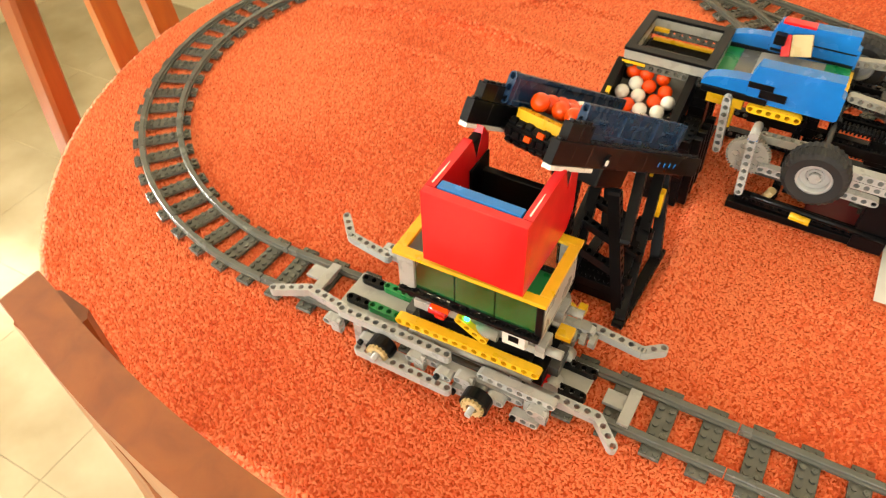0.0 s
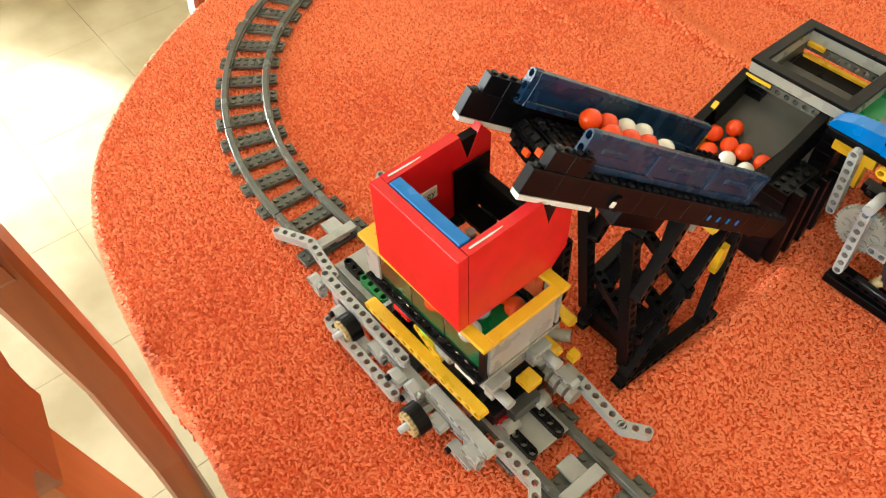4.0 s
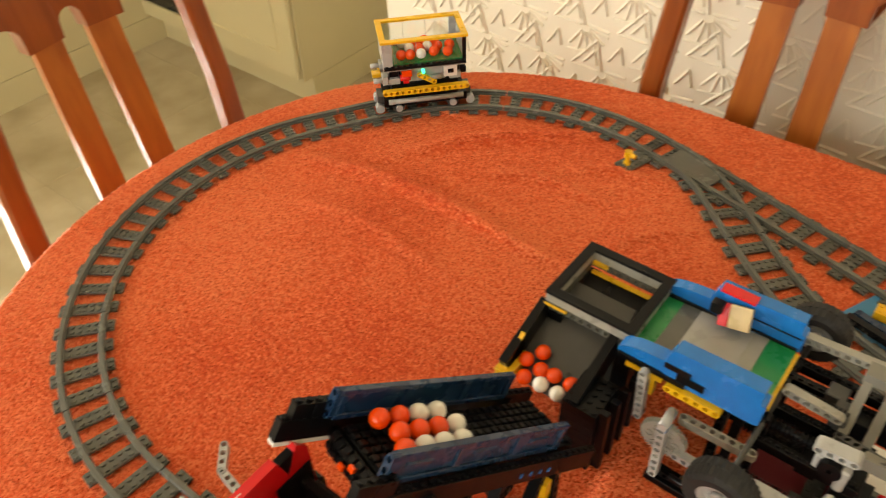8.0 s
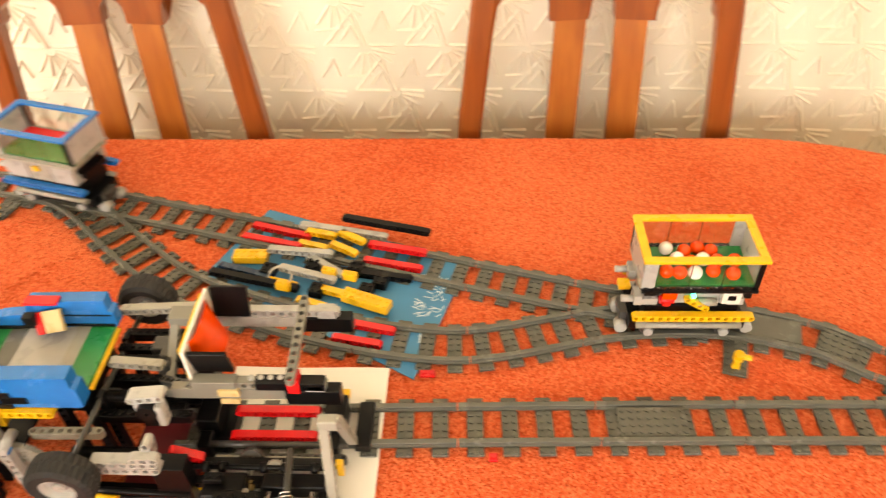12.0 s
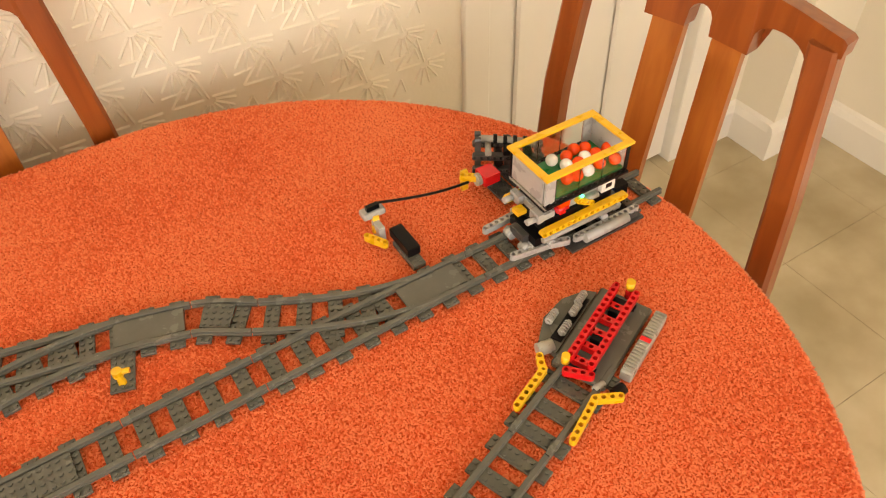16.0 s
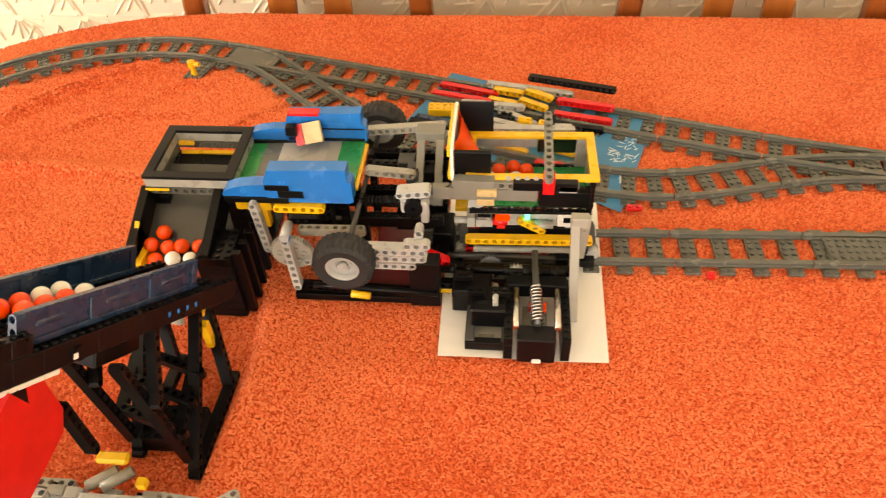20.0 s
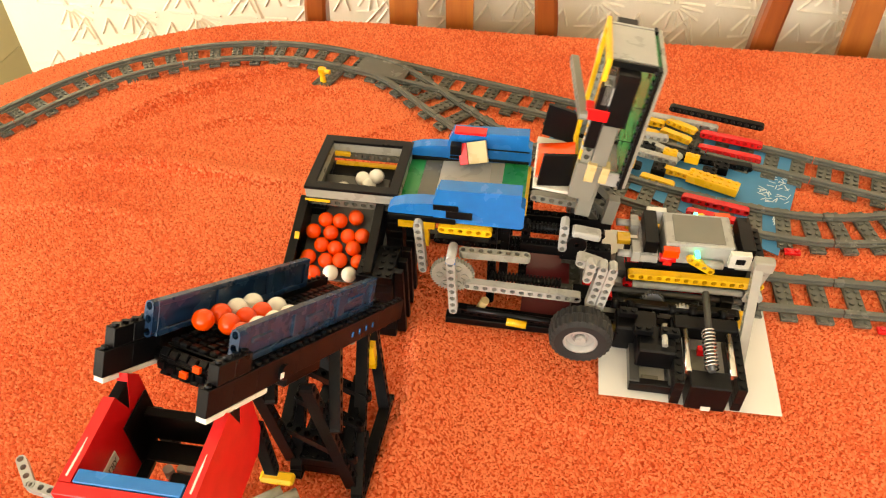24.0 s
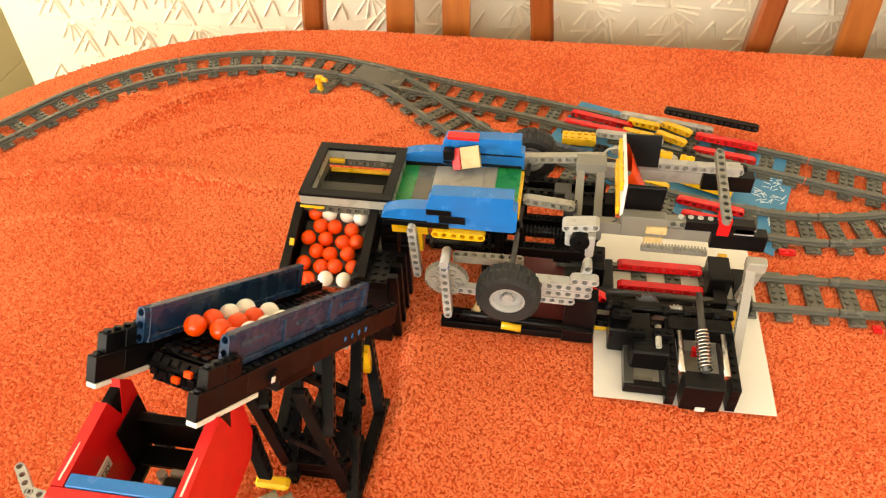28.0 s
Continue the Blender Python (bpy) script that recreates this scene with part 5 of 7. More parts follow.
part("bracket", liftarm(bmesh.new(), 3, along(rel(-0.214, -0.088, 0.838), rel(-0.212, -0.086, 0.858), (0, 1, 0)), 0.012), M_GREY, cradle)
part("bracket", liftarm(bmesh.new(), 3, along(rel(-0.222, -0.096, 0.846), rel(-0.206, -0.096, 0.846), (0, 1, 0)), 0.0076), M_GREY, cradle)


def tyre(x, y, sy):
    """A rubber tyre on a grey rim, its open side towards sy."""
    m = Matrix.Translation(rel(x, y, 0.838)) @ Matrix.Rotation(radians(90), 4, "X")
    prof = ((0.0146, -0.0105), (0.0218, -0.0115), (0.0252, -0.0090), (0.0262, -0.0004), (0.0262, 0.0004), (0.0252, 0.0090), (0.0218, 0.0115), (0.0146, 0.0105))
    bm = bmesh.new()
    seg = 120

    def tread(r, i, z):
        return r + (0.0009 if r > 0.024 and (i + (2 if z > 0 else 0)) % 4 < 2 else 0)
    loops = [[bm.verts.new(m @ Vector((tread(r, i, z) * math.cos(2 * math.pi * i / seg), tread(r, i, z) * math.sin(2 * math.pi * i / seg), z))) for i in range(seg)] for r, z in prof]
    for p, q in zip(loops, loops[1:] + loops[:1]):
        for i in range(seg):
            bm.faces.new((p[i], p[(i + 1) % seg], q[(i + 1) % seg], q[i]))
    ty = part("tyre", bm, M_RUBBER, cradle, "black ridged rubber tyre")
    bm = ring(bmesh.new(), m, 0.0120, 0.0149, 0.019, 28)
    cyl(bm, m @ Vector((0, 0, -0.006)), m @ Vector((0, 0, 0.004)), 0.0121, 28)
    cyl(bm, m @ Vector((0, 0, 0.004)), m @ Vector((0, 0, 0.0085)), 0.0045, 16)
    ring(bm, m @ Matrix.Translation((0, 0, 0.0045)), 0.0062, 0.0074, 0.0015, 20)
    smooth_cyl(part("rim", bm, M_GREY, ty, "grey plastic wheel rim"))


tyre(-0.275, -0.111, -1)
tyre(-0.270, 0.082, 1)
rod("wheel_axle", rel(-0.275, -0.100, 0.838), rel(-0.270, 0.080, 0.838), 0.0024, M_DARK, cradle)

SEATED = ("side_rail", "lower_rail", "end_stop", "rail_cap", "rail_bracket", "tan_tile", "blue_pin", "stud", "end_socket", "gate_plate", "gate_trim", "orange_chute", "flap", "red_block", "over_arm", "back_stop")
for ob in cradle.children:
    if ob.name.split(".")[0] in SEATED:
        ys = [v.co.y for v in ob.data.vertices]
        ob.data.transform(Matrix.Translation((0, 0.009 if max(ys) < -0.030 else 0, -0.012)))

# wagon berth between the near rails
berth = thing("wagon_berth", "red and black toy frame between the rails", "frame")
for y, z in ((-0.002, 0.7775), (-0.026, 0.7735)):
    part("red_beam", liftarm(bmesh.new(), 10, along((-0.174, y, z), (-0.102, y, z), (0, 1, 0))), M_RED, berth)
bm = bmesh.new()
box(bm, -0.155, 0.020, 0.776, -0.092, 0.026, 0.781)
for k in range(20):
    box(bm, -0.154 + 0.0031 * k, 0.020, 0.781, -0.1525 + 0.0031 * k, 0.026, 0.7835, None, 0)
part("toothed_rack", bm, M_OLDGREY, berth)
for x in (-0.200, -0.084):
    block("stop_block", x - 0.010, -0.020, 0.762, x + 0.010, 0.012, 0.786, M_BLACK, berth, "", None, 0.001)
    block("axle_block", x - 0.006, -0.040, 0.760, x + 0.006, -0.022, 0.776, M_BLACK, berth, "", None, 0.001)
block("yellow_peg", -0.082, 0.014, 0.776, -0.074, 0.022, 0.781, M_YELLOW, berth)
rod("cross_rod", (-0.196, -0.034, 0.772), (-0.070, -0.034, 0.772), 0.003, M_DARK, berth)
rod("cross_rod", (-0.186, -0.048, 0.772), (-0.09, -0.048, 0.770), 0.0026, M_OLDGREY, berth)
block("buffer_plate", -0.066, -0.030, 0.756, -0.052, 0.020, 0.764, M_BLACK, berth)
block("foot", -0.205, -0.035, TABLE, -0.180, 0.020, 0.762, M_BLACK, berth)

# drive unit on a sheet of paper
paper = bmesh.new()
c = [(-0.196, -0.142), (-0.045, -0.141), (-0.043, 0.072), (-0.199, 0.070)]
n = 8
grid = [[paper.verts.new((c[0][0] + (c[1][0] - c[0][0]) * i / n + (c[3][0] - c[0][0]) * j / n * (1 - i / n) + (c[2][0] - c[1][0]) * j / n * i / n, c[0][1] + (c[3][1] - c[0][1]) * j / n, TABLE + 0.0022 + 0.0008 * math.sin(i * 0.9 + j))) for i in range(n + 1)] for j in range(n + 1)]
for j in range(n):
    for i in range(n):
        paper.faces.new((grid[j][i], grid[j][i + 1], grid[j + 1][i + 1], grid[j + 1][i]))
bmesh.ops.solidify(paper, geom=paper.faces[:], thickness=0.0004)
tagged(smooth(part("paper_sheet", paper, M_PAPER)), "white paper sheet under the black drive unit", "paper")
ZP = TABLE + 0.0035
drive = thing("drive_unit", "black toy motor unit with a steel spring", "motor unit")
block("motor", -0.168, -0.118, ZP + 0.012, -0.136, -0.088, 0.788, M_BLACK, drive, "", None, 0.0015)
rod("motor_drum", (-0.166, -0.106, 0.778), (-0.138, -0.106, 0.778), 0.011, M_BLACK, drive)
for a in ((-0.172, -0.134, -0.164, -0.090), (-0.140, -0.134, -0.132, -0.090)):
    block("side_frame", a[0], a[1], ZP, a[2], a[3], ZP + 0.014, M_DARK, drive)
block("front_frame", -0.172, -0.136, ZP + 0.002, -0.132, -0.129, ZP + 0.012, M_BLACK, drive)
block("grey_plate", -0.160, -0.128, ZP, -0.146, -0.118, ZP + 0.003, M_OLDGREY, drive)
block("gearbox", -0.186, -0.094, ZP + 0.004, -0.150, -0.070, 0.786, M_BLACK, drive, "", None, 0.0015)
for x in (-0.134, -0.084):
    bm = bmesh.new()
    for k in range(3):
        brick(bm, x - 0.004, -0.144 + 0.001, ZP + k * 0.0096, 1, 9, 0.0095, k == 2)
    part("side_wall", bm, M_BLACK, drive)
block("front_block", -0.126, -0.146, ZP, -0.093, -0.128, 0.784, M_BLACK, drive, "", None, 0.001)
block("white_tile", -0.113, -0.1472, ZP + 0.0005, -0.105, -0.1462, ZP + 0.006, M_WHITE, drive)
for x in (-0.1275, -0.0915):
    rod("slide_rod", (x, -0.134, 0.786), (x, -0.090, 0.787), 0.0030, M_STEEL, drive, "steel rod")
rod("spring_rod", (-0.109, -0.132, 0.788), (-0.112, -0.060, 0.806), 0.0030, M_DARK, drive)
bm = bmesh.new()
prev = None
a, b = Vector((-0.109, -0.130, 0.7885)), Vector((-0.111, -0.096, 0.797))
ax = (b - a).normalized()
u, v = ax.orthogonal().normalized(), ax.cross(ax.orthogonal().normalized())
for i in range(140):
    t = i / 139
    ang = 2 * math.pi * 11 * t
    cen = a + (b - a) * t
    out = u * math.cos(ang) + v * math.sin(ang)
    loop = [bm.verts.new(cen + out * (0.0052 + 0.0009 * math.cos(q)) + ax * (0.0009 * math.sin(q))) for q in (0, math.pi / 2, math.pi, 1.5 * math.pi)]
    if prev:
        for k in range(4):
            bm.faces.new((prev[k], prev[(k + 1) % 4], loop[(k + 1) % 4], loop[k]))
    prev = loop
smooth(part("coil_spring", bm, M_STEEL, drive, "steel coil spring"))
block("inner_plate", -0.121, -0.124, ZP, -0.099, -0.086, ZP + 0.006, M_OLDGREY, drive)
block("red_peg", -0.116, -0.104, 0.772, -0.108, -0.098, 0.780, M_RED, drive)
block("orange_label", -0.1035, -0.106, 0.774, -0.1005, -0.096, 0.778, M_ORANGE, drive)
block("bridge", -0.136, -0.086, 0.772, -0.082, -0.072, 0.788, M_BLACK, drive, "", None, 0.001)
gm = Matrix.Translation((-0.152, -0.052, 0.776)) @ Matrix.Rotation(radians(62), 4, "X")
bm = ring(bmesh.new(), gm, 0.0024, 0.0116, 0.006, 96)
for v in bm.verts:
    c = gm.inverted() @ v.co
    if c.xy.length > 0.006 and round(math.atan2(c.y, c.x) / (2 * math.pi) * 96) % 4 < 2:
        v.co = gm @ Vector((c.x * 0.86, c.y * 0.86, c.z))
part("drive_gear", bm, M_DARK, drive, "dark toothed gear")
rod("gear_shaft", (-0.152, -0.080, 0.764), (-0.150, -0.046, 0.782), 0.0024, M_OLDGREY, drive)
rod("tan_bush", (-0.151, -0.078, 0.768), (-0.151, -0.070, 0.772), 0.0048, M_TAN, drive)
arm("red_link", (-0.128, -0.052, 0.768), (-0.096, -0.050, 0.768), M_RED, drive, (0, 0, 1))
# grey angle post at the berth's end
arm("post_bar", (-0.075, -0.094, TABLE + 0.004), (-0.079, -0.062, 0.848), M_OLDGREY, drive, (1, 0, 0))
block("post_head", -0.083, -0.067, 0.842, -0.067, -0.057, 0.853, M_OLDGREY, drive, "", None, 0.001)
arm("post_bar", (-0.069, -0.058, 0.846), (-0.067, -0.030, 0.775), M_OLDGREY, drive, (1, 0, 0))
arm("cross_arm", (-0.200, -0.058, 0.779), (-0.084, -0.058, 0.779), M_BLACK, drive, (0, 1, 0))
arm("cross_arm", (-0.196, -0.071, 0.771), (-0.092, -0.071, 0.771), M_BLACK, drive, (0, 1, 0))
arm("cross_arm", (-0.186, -0.044, 0.764), (-0.078, -0.044, 0.764), M_DARK, drive, (0, 0, 1))
gm = Matrix.Translation((-0.128, -0.064, 0.781)) @ Matrix.Rotation(radians(70), 4, "X")
bm = ring(bmesh.new(), gm, 0.0022, 0.0092, 0.004, 64)
for v in bm.verts:
    c = gm.inverted() @ v.co
    if c.xy.length > 0.005 and round(math.atan2(c.y, c.x) / (2 * math.pi) * 64) % 4 < 2:
        v.co = gm @ Vector((c.x * 0.84, c.y * 0.84, c.z))
part("pale_gear", bm, M_OLDGREY, drive, "small grey toothed gear")
for x in (-0.190, -0.176, -0.140, -0.122, -0.096):
    rod("black_bush", (x, -0.066, 0.786), (x + 0.006, -0.066, 0.786), 0.0046, M_BLACK, drive)
rod("long_axle", (-0.198, -0.066, 0.786), (-0.084, -0.066, 0.786), 0.0022, M_BLACK, drive)
for x, y in ((-0.164, -0.098), (-0.142, -0.098), (-0.176, -0.080)):
    part("black_brick", brick(bmesh.new(), x - 0.008, y - 0.004, 0.7885, 2, 1, 0.0060), M_BLACK, drive)
rod("grey_axle_end", (-0.146, -0.112, 0.790), (-0.146, -0.090, 0.792), 0.0026, M_OLDGREY, drive)
block("yellow_clip", -0.077, -0.060, 0.764, -0.071, -0.054, 0.782, M_YELLOW, drive)

# ---- ball conveyor, hopper and loading dock ----
CO, CU = Vector((-0.406, -0.137, 0.872)), Vector((-0.453, -0.289, 0.974))
ax = (CU - CO).normalized()
ay = Vector((0.955, -0.296, 0.07)).normalized()
ay = (ay - ax * ay.dot(ax)).normalized()
CONV = Matrix.Translation(CO) @ Matrix((ax, ay, ax.cross(ay))).transposed().to_4x4()
CLEN = (CU - CO).length
conveyor = thing("ball_conveyor", "sloping toy ball conveyor with navy blue sides", "conveyor")
conveyor.matrix_basis = CONV


def cbox(name, x0, y0, z0, x1, y1, z1, mat, label="", bevel=0.0004, parent=None):
    return block(name, x0, y0, z0, x1, y1, z1, mat, parent or conveyor, label, None, bevel)


for s in (-1, 1):
    bm = bmesh.new()
    yo, yi = s * 0.0365, s * 0.0305
    box(bm, 0.012, s * 0.0325, -0.021, CLEN, s * 0.0345, -0.001)
    box(bm, 0.012, yi, -0.0035, CLEN, yo, 0)
    box(bm, 0.012, yi, -0.0225, CLEN, yo, -0.0185)
    for x in (0.012, 0.064, 0.124, CLEN - 0.007):
        box(bm, x, yi, -0.0186, x + 0.0065, yo, -0.0034)
    for x in (0.030, 0.090, 0.152):
        box(bm, x, s * 0.0325, -0.0125, x + 0.024, s * 0.0357, -0.0085, None, 0.001)
    part("navy_panel", bm, M_NAVY, conveyor, "navy blue side panel")
    bm = bmesh.new()
    liftarm(bm, 3, Matrix.Translation((CLEN + 0.0005, s * 0.0345, -0.019)) @ Matrix.Rotation(radians(-90), 4, "Y"), 0.0075)
    part("panel_end", bm, M_NAVY, conveyor)
    bm = bmesh.new()
    for k in range(11):
        brick(bm, -0.034 + 0.0235 * k, s * 0.0405 - 0.004, -0.0400, 3, 1, 0.016, True)
    part("side_wall", bm, M_BLACK, conveyor, "black studded brick wall")
    bm = bmesh.new()
    for k in range(2):
        brick(bm, 0.186 + 0.016 * k, s * 0.0405 - 0.004, -0.0235, 2, 1, 0.0115, True)
    part("tip_wall", bm, M_BLACK, conveyor)
    cbox("pale_plate", 0.165, s * 0.0365, -0.0435, 0.224, s * 0.0446, -0.0403, M_WHITE, "white edging plate")
    if s > 0:
        for k in range(4):
            cbox("blue_mark", 0.022 + 0.011 * k, 0.0447, -0.0345, 0.0245 + 0.011 * k, 0.0452, -0.0305, M_BLUE)
        cyl_bm = cyl(bmesh.new(), (0.150, 0.044, -0.034), (0.150, 0.0475, -0.034), 0.005, 14)
        part("round_plug", cyl_bm, M_BLACK, conveyor)
        cbox("white_peg", 0.1525, 0.0472, -0.0365, 0.1565, 0.0482, -0.0325, M_WHITE)
# tread links
bm = bmesh.new()
box(bm, -0.02, -0.029, -0.035, 0.176, 0.029, -0.0292, None, 0)
part("belt_bed", bm, M_BLACK, conveyor)
link_bm = bmesh.new()
box(link_bm, -0.0040, -0.029, -0.0014, 0.0040, 0.029, 0.0, None, 0.0005)
for j in range(7):
    box(link_bm, -0.0034 + 0.0012 * (j % 2), -0.0278 + 0.008 * j, -0.0002, 0.0022 + 0.0012 * (j % 2), -0.0214 + 0.008 * j, 0.0026, None, 0.0006)
link_mesh = bpy.data.meshes.new("tread_link")
link_bm.to_mesh(link_mesh)
link_bm.free()
link_mesh.materials.append(M_BLACK)


def tread_link(m):
    ob = new("tread_link", link_mesh)
    ob.parent = conveyor
    ob.matrix_basis = m


for k in range(24):
    tread_link(pose(-0.018 + 0.0084 * k, 0, -0.0276))
for k in range(1, 4):
    a = radians(52 * k)
    tread_link(Matrix.Translation((0.1780, 0, -0.0368)) @ Matrix.Rotation(a, 4, "Y") @ Matrix.Translation((0, 0, 0.0082)))
for y, z in ((0.004, -0.034), (-0.006, -0.040)):
    cbox("orange_dot", 0.1895, y, z, 0.1925, y + 0.006, z + 0.004, M_ORANGE)
rod("end_axle", (0.1780, -0.040, -0.0368), (0.1780, 0.040, -0.0368), 0.0045, M_BLACK, conveyor)
rod("idle_axle", (-0.012, -0.040, -0.040), (-0.012, 0.040, -0.040), 0.0045, M_BLACK, conveyor)
cbox("drive_box", 0.070, -0.028, -0.060, 0.118, 0.028, -0.041, M_BLACK, "", 0.0015)
FIT = Matrix.Diagonal((0.93, 0.88, 1, 1))
for ob in conveyor.children:
    if ob.data is not link_mesh:
        ob.data.transform(FIT)
    else:
        ob.location.x *= 0.93
link_mesh.transform(FIT)

# paddles that ride on the belt
def paddle(mat, label):
    return part("paddle", liftarm(bmesh.new(), 6, Matrix.Translation((0, -0.020, 0)) @ Matrix.Rotation(radians(90), 4, "Z"), 0.007), mat, conveyor, label)


def belt_pose(s):
    """A place s metres along the belt: up the top, round the end and back below."""
    r, x0, zc = 0.0135, 0.1655, -0.0380
    if s < x0:
        return pose(s, 0, zc + r)
    a = (s - x0) / r
    if a < math.pi:
        return Matrix.Translation((x0 + r * math.sin(a), 0, zc + r * math.cos(a))) @ Matrix.Rotation(a, 4, "Y")
    return Matrix.Translation((x0 - (s - x0 - math.pi * r), 0, zc - r)) @ Matrix.Rotation(math.pi, 4, "Y")


yellow_paddle = paddle(M_YELLOW, "yellow holed paddle bar")
grey_paddle = paddle(M_OLDGREY, "grey holed paddle bar")

# stand
stand = thing("conveyor_stand", "black toy brick trestle under the conveyor", "stand")
Z0 = TABLE + 0.002
for dx in (0.0, -0.052):
    dy = 0.0 if dx == 0 else 0.016
    f = lambda p: (p[0] + dx, p[1] + dy, p[2])
    arm("foot_beam", f((-0.376, -0.272, Z0 + 0.005)), f((-0.372, -0.180, Z0 + 0.005)), M_BLACK, stand, (1, 0, 0), 0.009)
    arm("upright", f((-0.376, -0.268, Z0 + 0.010)), f((-0.390, -0.160, 0.838)), M_BLACK, stand, (1, 0, 0), 0.009)
    arm("upright", f((-0.373, -0.186, Z0 + 0.010)), f((-0.388, -0.150, 0.830)), M_BLACK, stand, (1, 0, 0), 0.009)
    arm("brace", f((-0.381, -0.262, Z0 + 0.012)), f((-0.400, -0.262, 0.880)), M_BLACK, stand, (1, 0, 0), 0.009)
    arm("brace", f((-0.384, -0.255, 0.795)), f((-0.390, -0.190, 0.800)), M_BLACK, stand, (1, 0, 0), 0.008)
    arm("diagonal", f((-0.386, -0.262, 0.840)), f((-0.394, -0.215, 0.880)), M_BLACK, stand, (1, 0, 0), 0.008)
bm = bmesh.new()
for k in range(2):
    brick(bm, -0.426, -0.250, Z0 + k * 0.0096, 6, 4, 0.0095, k == 1)
part("base_block", bm, M_BLACK, stand)
for k in range(3):
    arm("cross_bar", (-0.432, -0.240 + 0.025 * k, 0.796 + 0.004 * k), (-0.380, -0.258 + 0.025 * k, 0.796 + 0.004 * k), M_BLACK, stand, (0, 0, 1))
block("yellow_link", -0.386, -0.176, 0.795, -0.380, -0.168, 0.822, M_YELLOW, stand)
block("yellow_peg", -0.398, -0.164, 0.826, -0.388, -0.156, 0.832, M_YELLOW, stand)
block("pale_peg", -0.412, -0.166, 0.826, -0.402, -0.158, 0.831, M_WHITE, stand)

# red hopper over the dock
redbox = thing("red_hopper", "red toy brick hopper with a blue top tile", "hopper")
HZ0, HZ1 = 0.879, 0.940
HX0, HX1, HY0, HY1 = -0.492, -0.418, -0.382, -0.300
block("front_wall", HX0, HY0, HZ0, HX1, HY0 + 0.007, HZ1, M_RED, redbox)
for x0 in (HX0, HX1 - 0.007):
    prof = [(HY0 + 0.0072, HZ0), (HY0 + 0.0072, HZ1), (HY1 - 0.024, HZ1 + 0.002), (HY1 - 0.018, HZ1 - 0.018), (HY1 - 0.008, HZ1 + 0.003), (HY1, HZ1 - 0.008), (HY1, HZ0 + 0.012), (HY1 - 0.010, HZ0)]
    bm = extrude_outline(bmesh.new(), prof, 0.0068, pose(x0 + 0.0035, 0, 0, 0, 0, 90))
    part("side_wall", bm, M_RED, redbox)
    notch = [(HY1 - 0.025, HZ1 - 0.002), (HY1 - 0.018, HZ1 - 0.026), (HY1 - 0.007, HZ1 - 0.002)]
    part("black_notch", extrude_outline(bmesh.new(), notch, 0.0060, pose(x0 + 0.0035, 0, 0, 0, 0, 90)), M_BLACK, redbox)
    block("white_line", x0 + 0.003, HY0 + 0.010, HZ1 + 0.0004, x0 + 0.0042, HY1 - 0.028, HZ1 + 0.0010, M_WHITE, redbox)
block("blue_tile", HX0 + 0.008, HY0 + 0.0074, HZ1 - 0.003, HX1 - 0.008, HY0 + 0.0150, HZ1 + 0.0008, M_BLUE, redbox)
block("back_apron", HX0 + 0.008, HY1 - 0.006, HZ0 - 0.004, HX1 - 0.008, HY1, HZ0 + 0.016, M_BLACK, redbox)
block("inner_lining", HX0 + 0.0075, HY1 - 0.030, HZ0, HX0 + 0.009, HY1 - 0.002, HZ1 - 0.020, M_BLACK, redbox)
block("inner_back", HX0 + 0.0078, HY1 - 0.0125, HZ0 + 0.004, HX1 - 0.0078, HY1 - 0.0065, HZ0 + 0.030, M_BLACK, redbox)
block("inner_ledge", HX0 + 0.0078, HY1 - 0.026, HZ0, HX1 - 0.0078, HY1 - 0.0130, HZ0 + 0.0035, M_BLACK, redbox)
block("inner_ledge", HX0 + 0.0078, HY0 + 0.0076, HZ0, HX0 + 0.0150, HY1 - 0.0264, HZ0 + 0.0035, M_BLACK, redbox)
block("inner_ledge", HX1 - 0.0130, HY0 + 0.0076, HZ0, HX1 - 0.0078, HY1 - 0.0264, HZ0 + 0.0035, M_BLACK, redbox)
block("inner_ledge", HX0 + 0.0155, HY0 + 0.0076, HZ0, HX1 - 0.0135, HY0 + 0.0240, HZ0 + 0.0035, M_BLACK, redbox)
block("pale_beam", HX0 + 0.0300, HY1 - 0.0310, HZ0 + 0.0002, HX1 - 0.0135, HY1 - 0.0268, HZ0 + 0.0034, M_GREY, redbox)
block("latch_block", HX0 + 0.0290, HY0 + 0.0300, HZ0 - 0.006, HX1 - 0.0135, HY1 - 0.0330, HZ0 + 0.0060, M_BLACK, redbox, "", None, 0.0015)
rod("pale_pin", (HX0 + 0.0260, HY0 + 0.0500, HZ0 - 0.002), (HX0 + 0.0260, HY0 + 0.0500, HZ0 + 0.0060), 0.0030, M_GREY, redbox)
for k in range(9):
    gx = HX0 + 0.0170 + 0.0018 * k
    rod("gear_tooth_ring", (gx, HY0 + 0.0330, HZ0 + 0.002), (gx + 0.0017, HY0 + 0.0330, HZ0 + 0.002), 0.0074 if k % 2 else 0.0064, M_BLACK if k % 2 else M_YELLOW, redbox)
sticker = block("label", HX0 + 0.0072, -0.366, 0.908, HX0 + 0.0078, -0.342, 0.917, M_WHITE, redbox, "white sticker with dark lettering")
txt = bpy.data.curves.new("lettering", "FONT")
txt.body, txt.size, txt.align_x, txt.align_y = "Energy", 0.0075, "CENTER", "CENTER"
tx = new("lettering_tool", txt)
dg = bpy.context.evaluated_depsgraph_get()
tme = bpy.data.meshes.new_from_object(tx.evaluated_get(dg))
bpy.data.objects.remove(tx)
tme.materials.clear()
tme.materials.append(M_BLACK)
lettering = new("lettering", tme)
lettering.parent = sticker
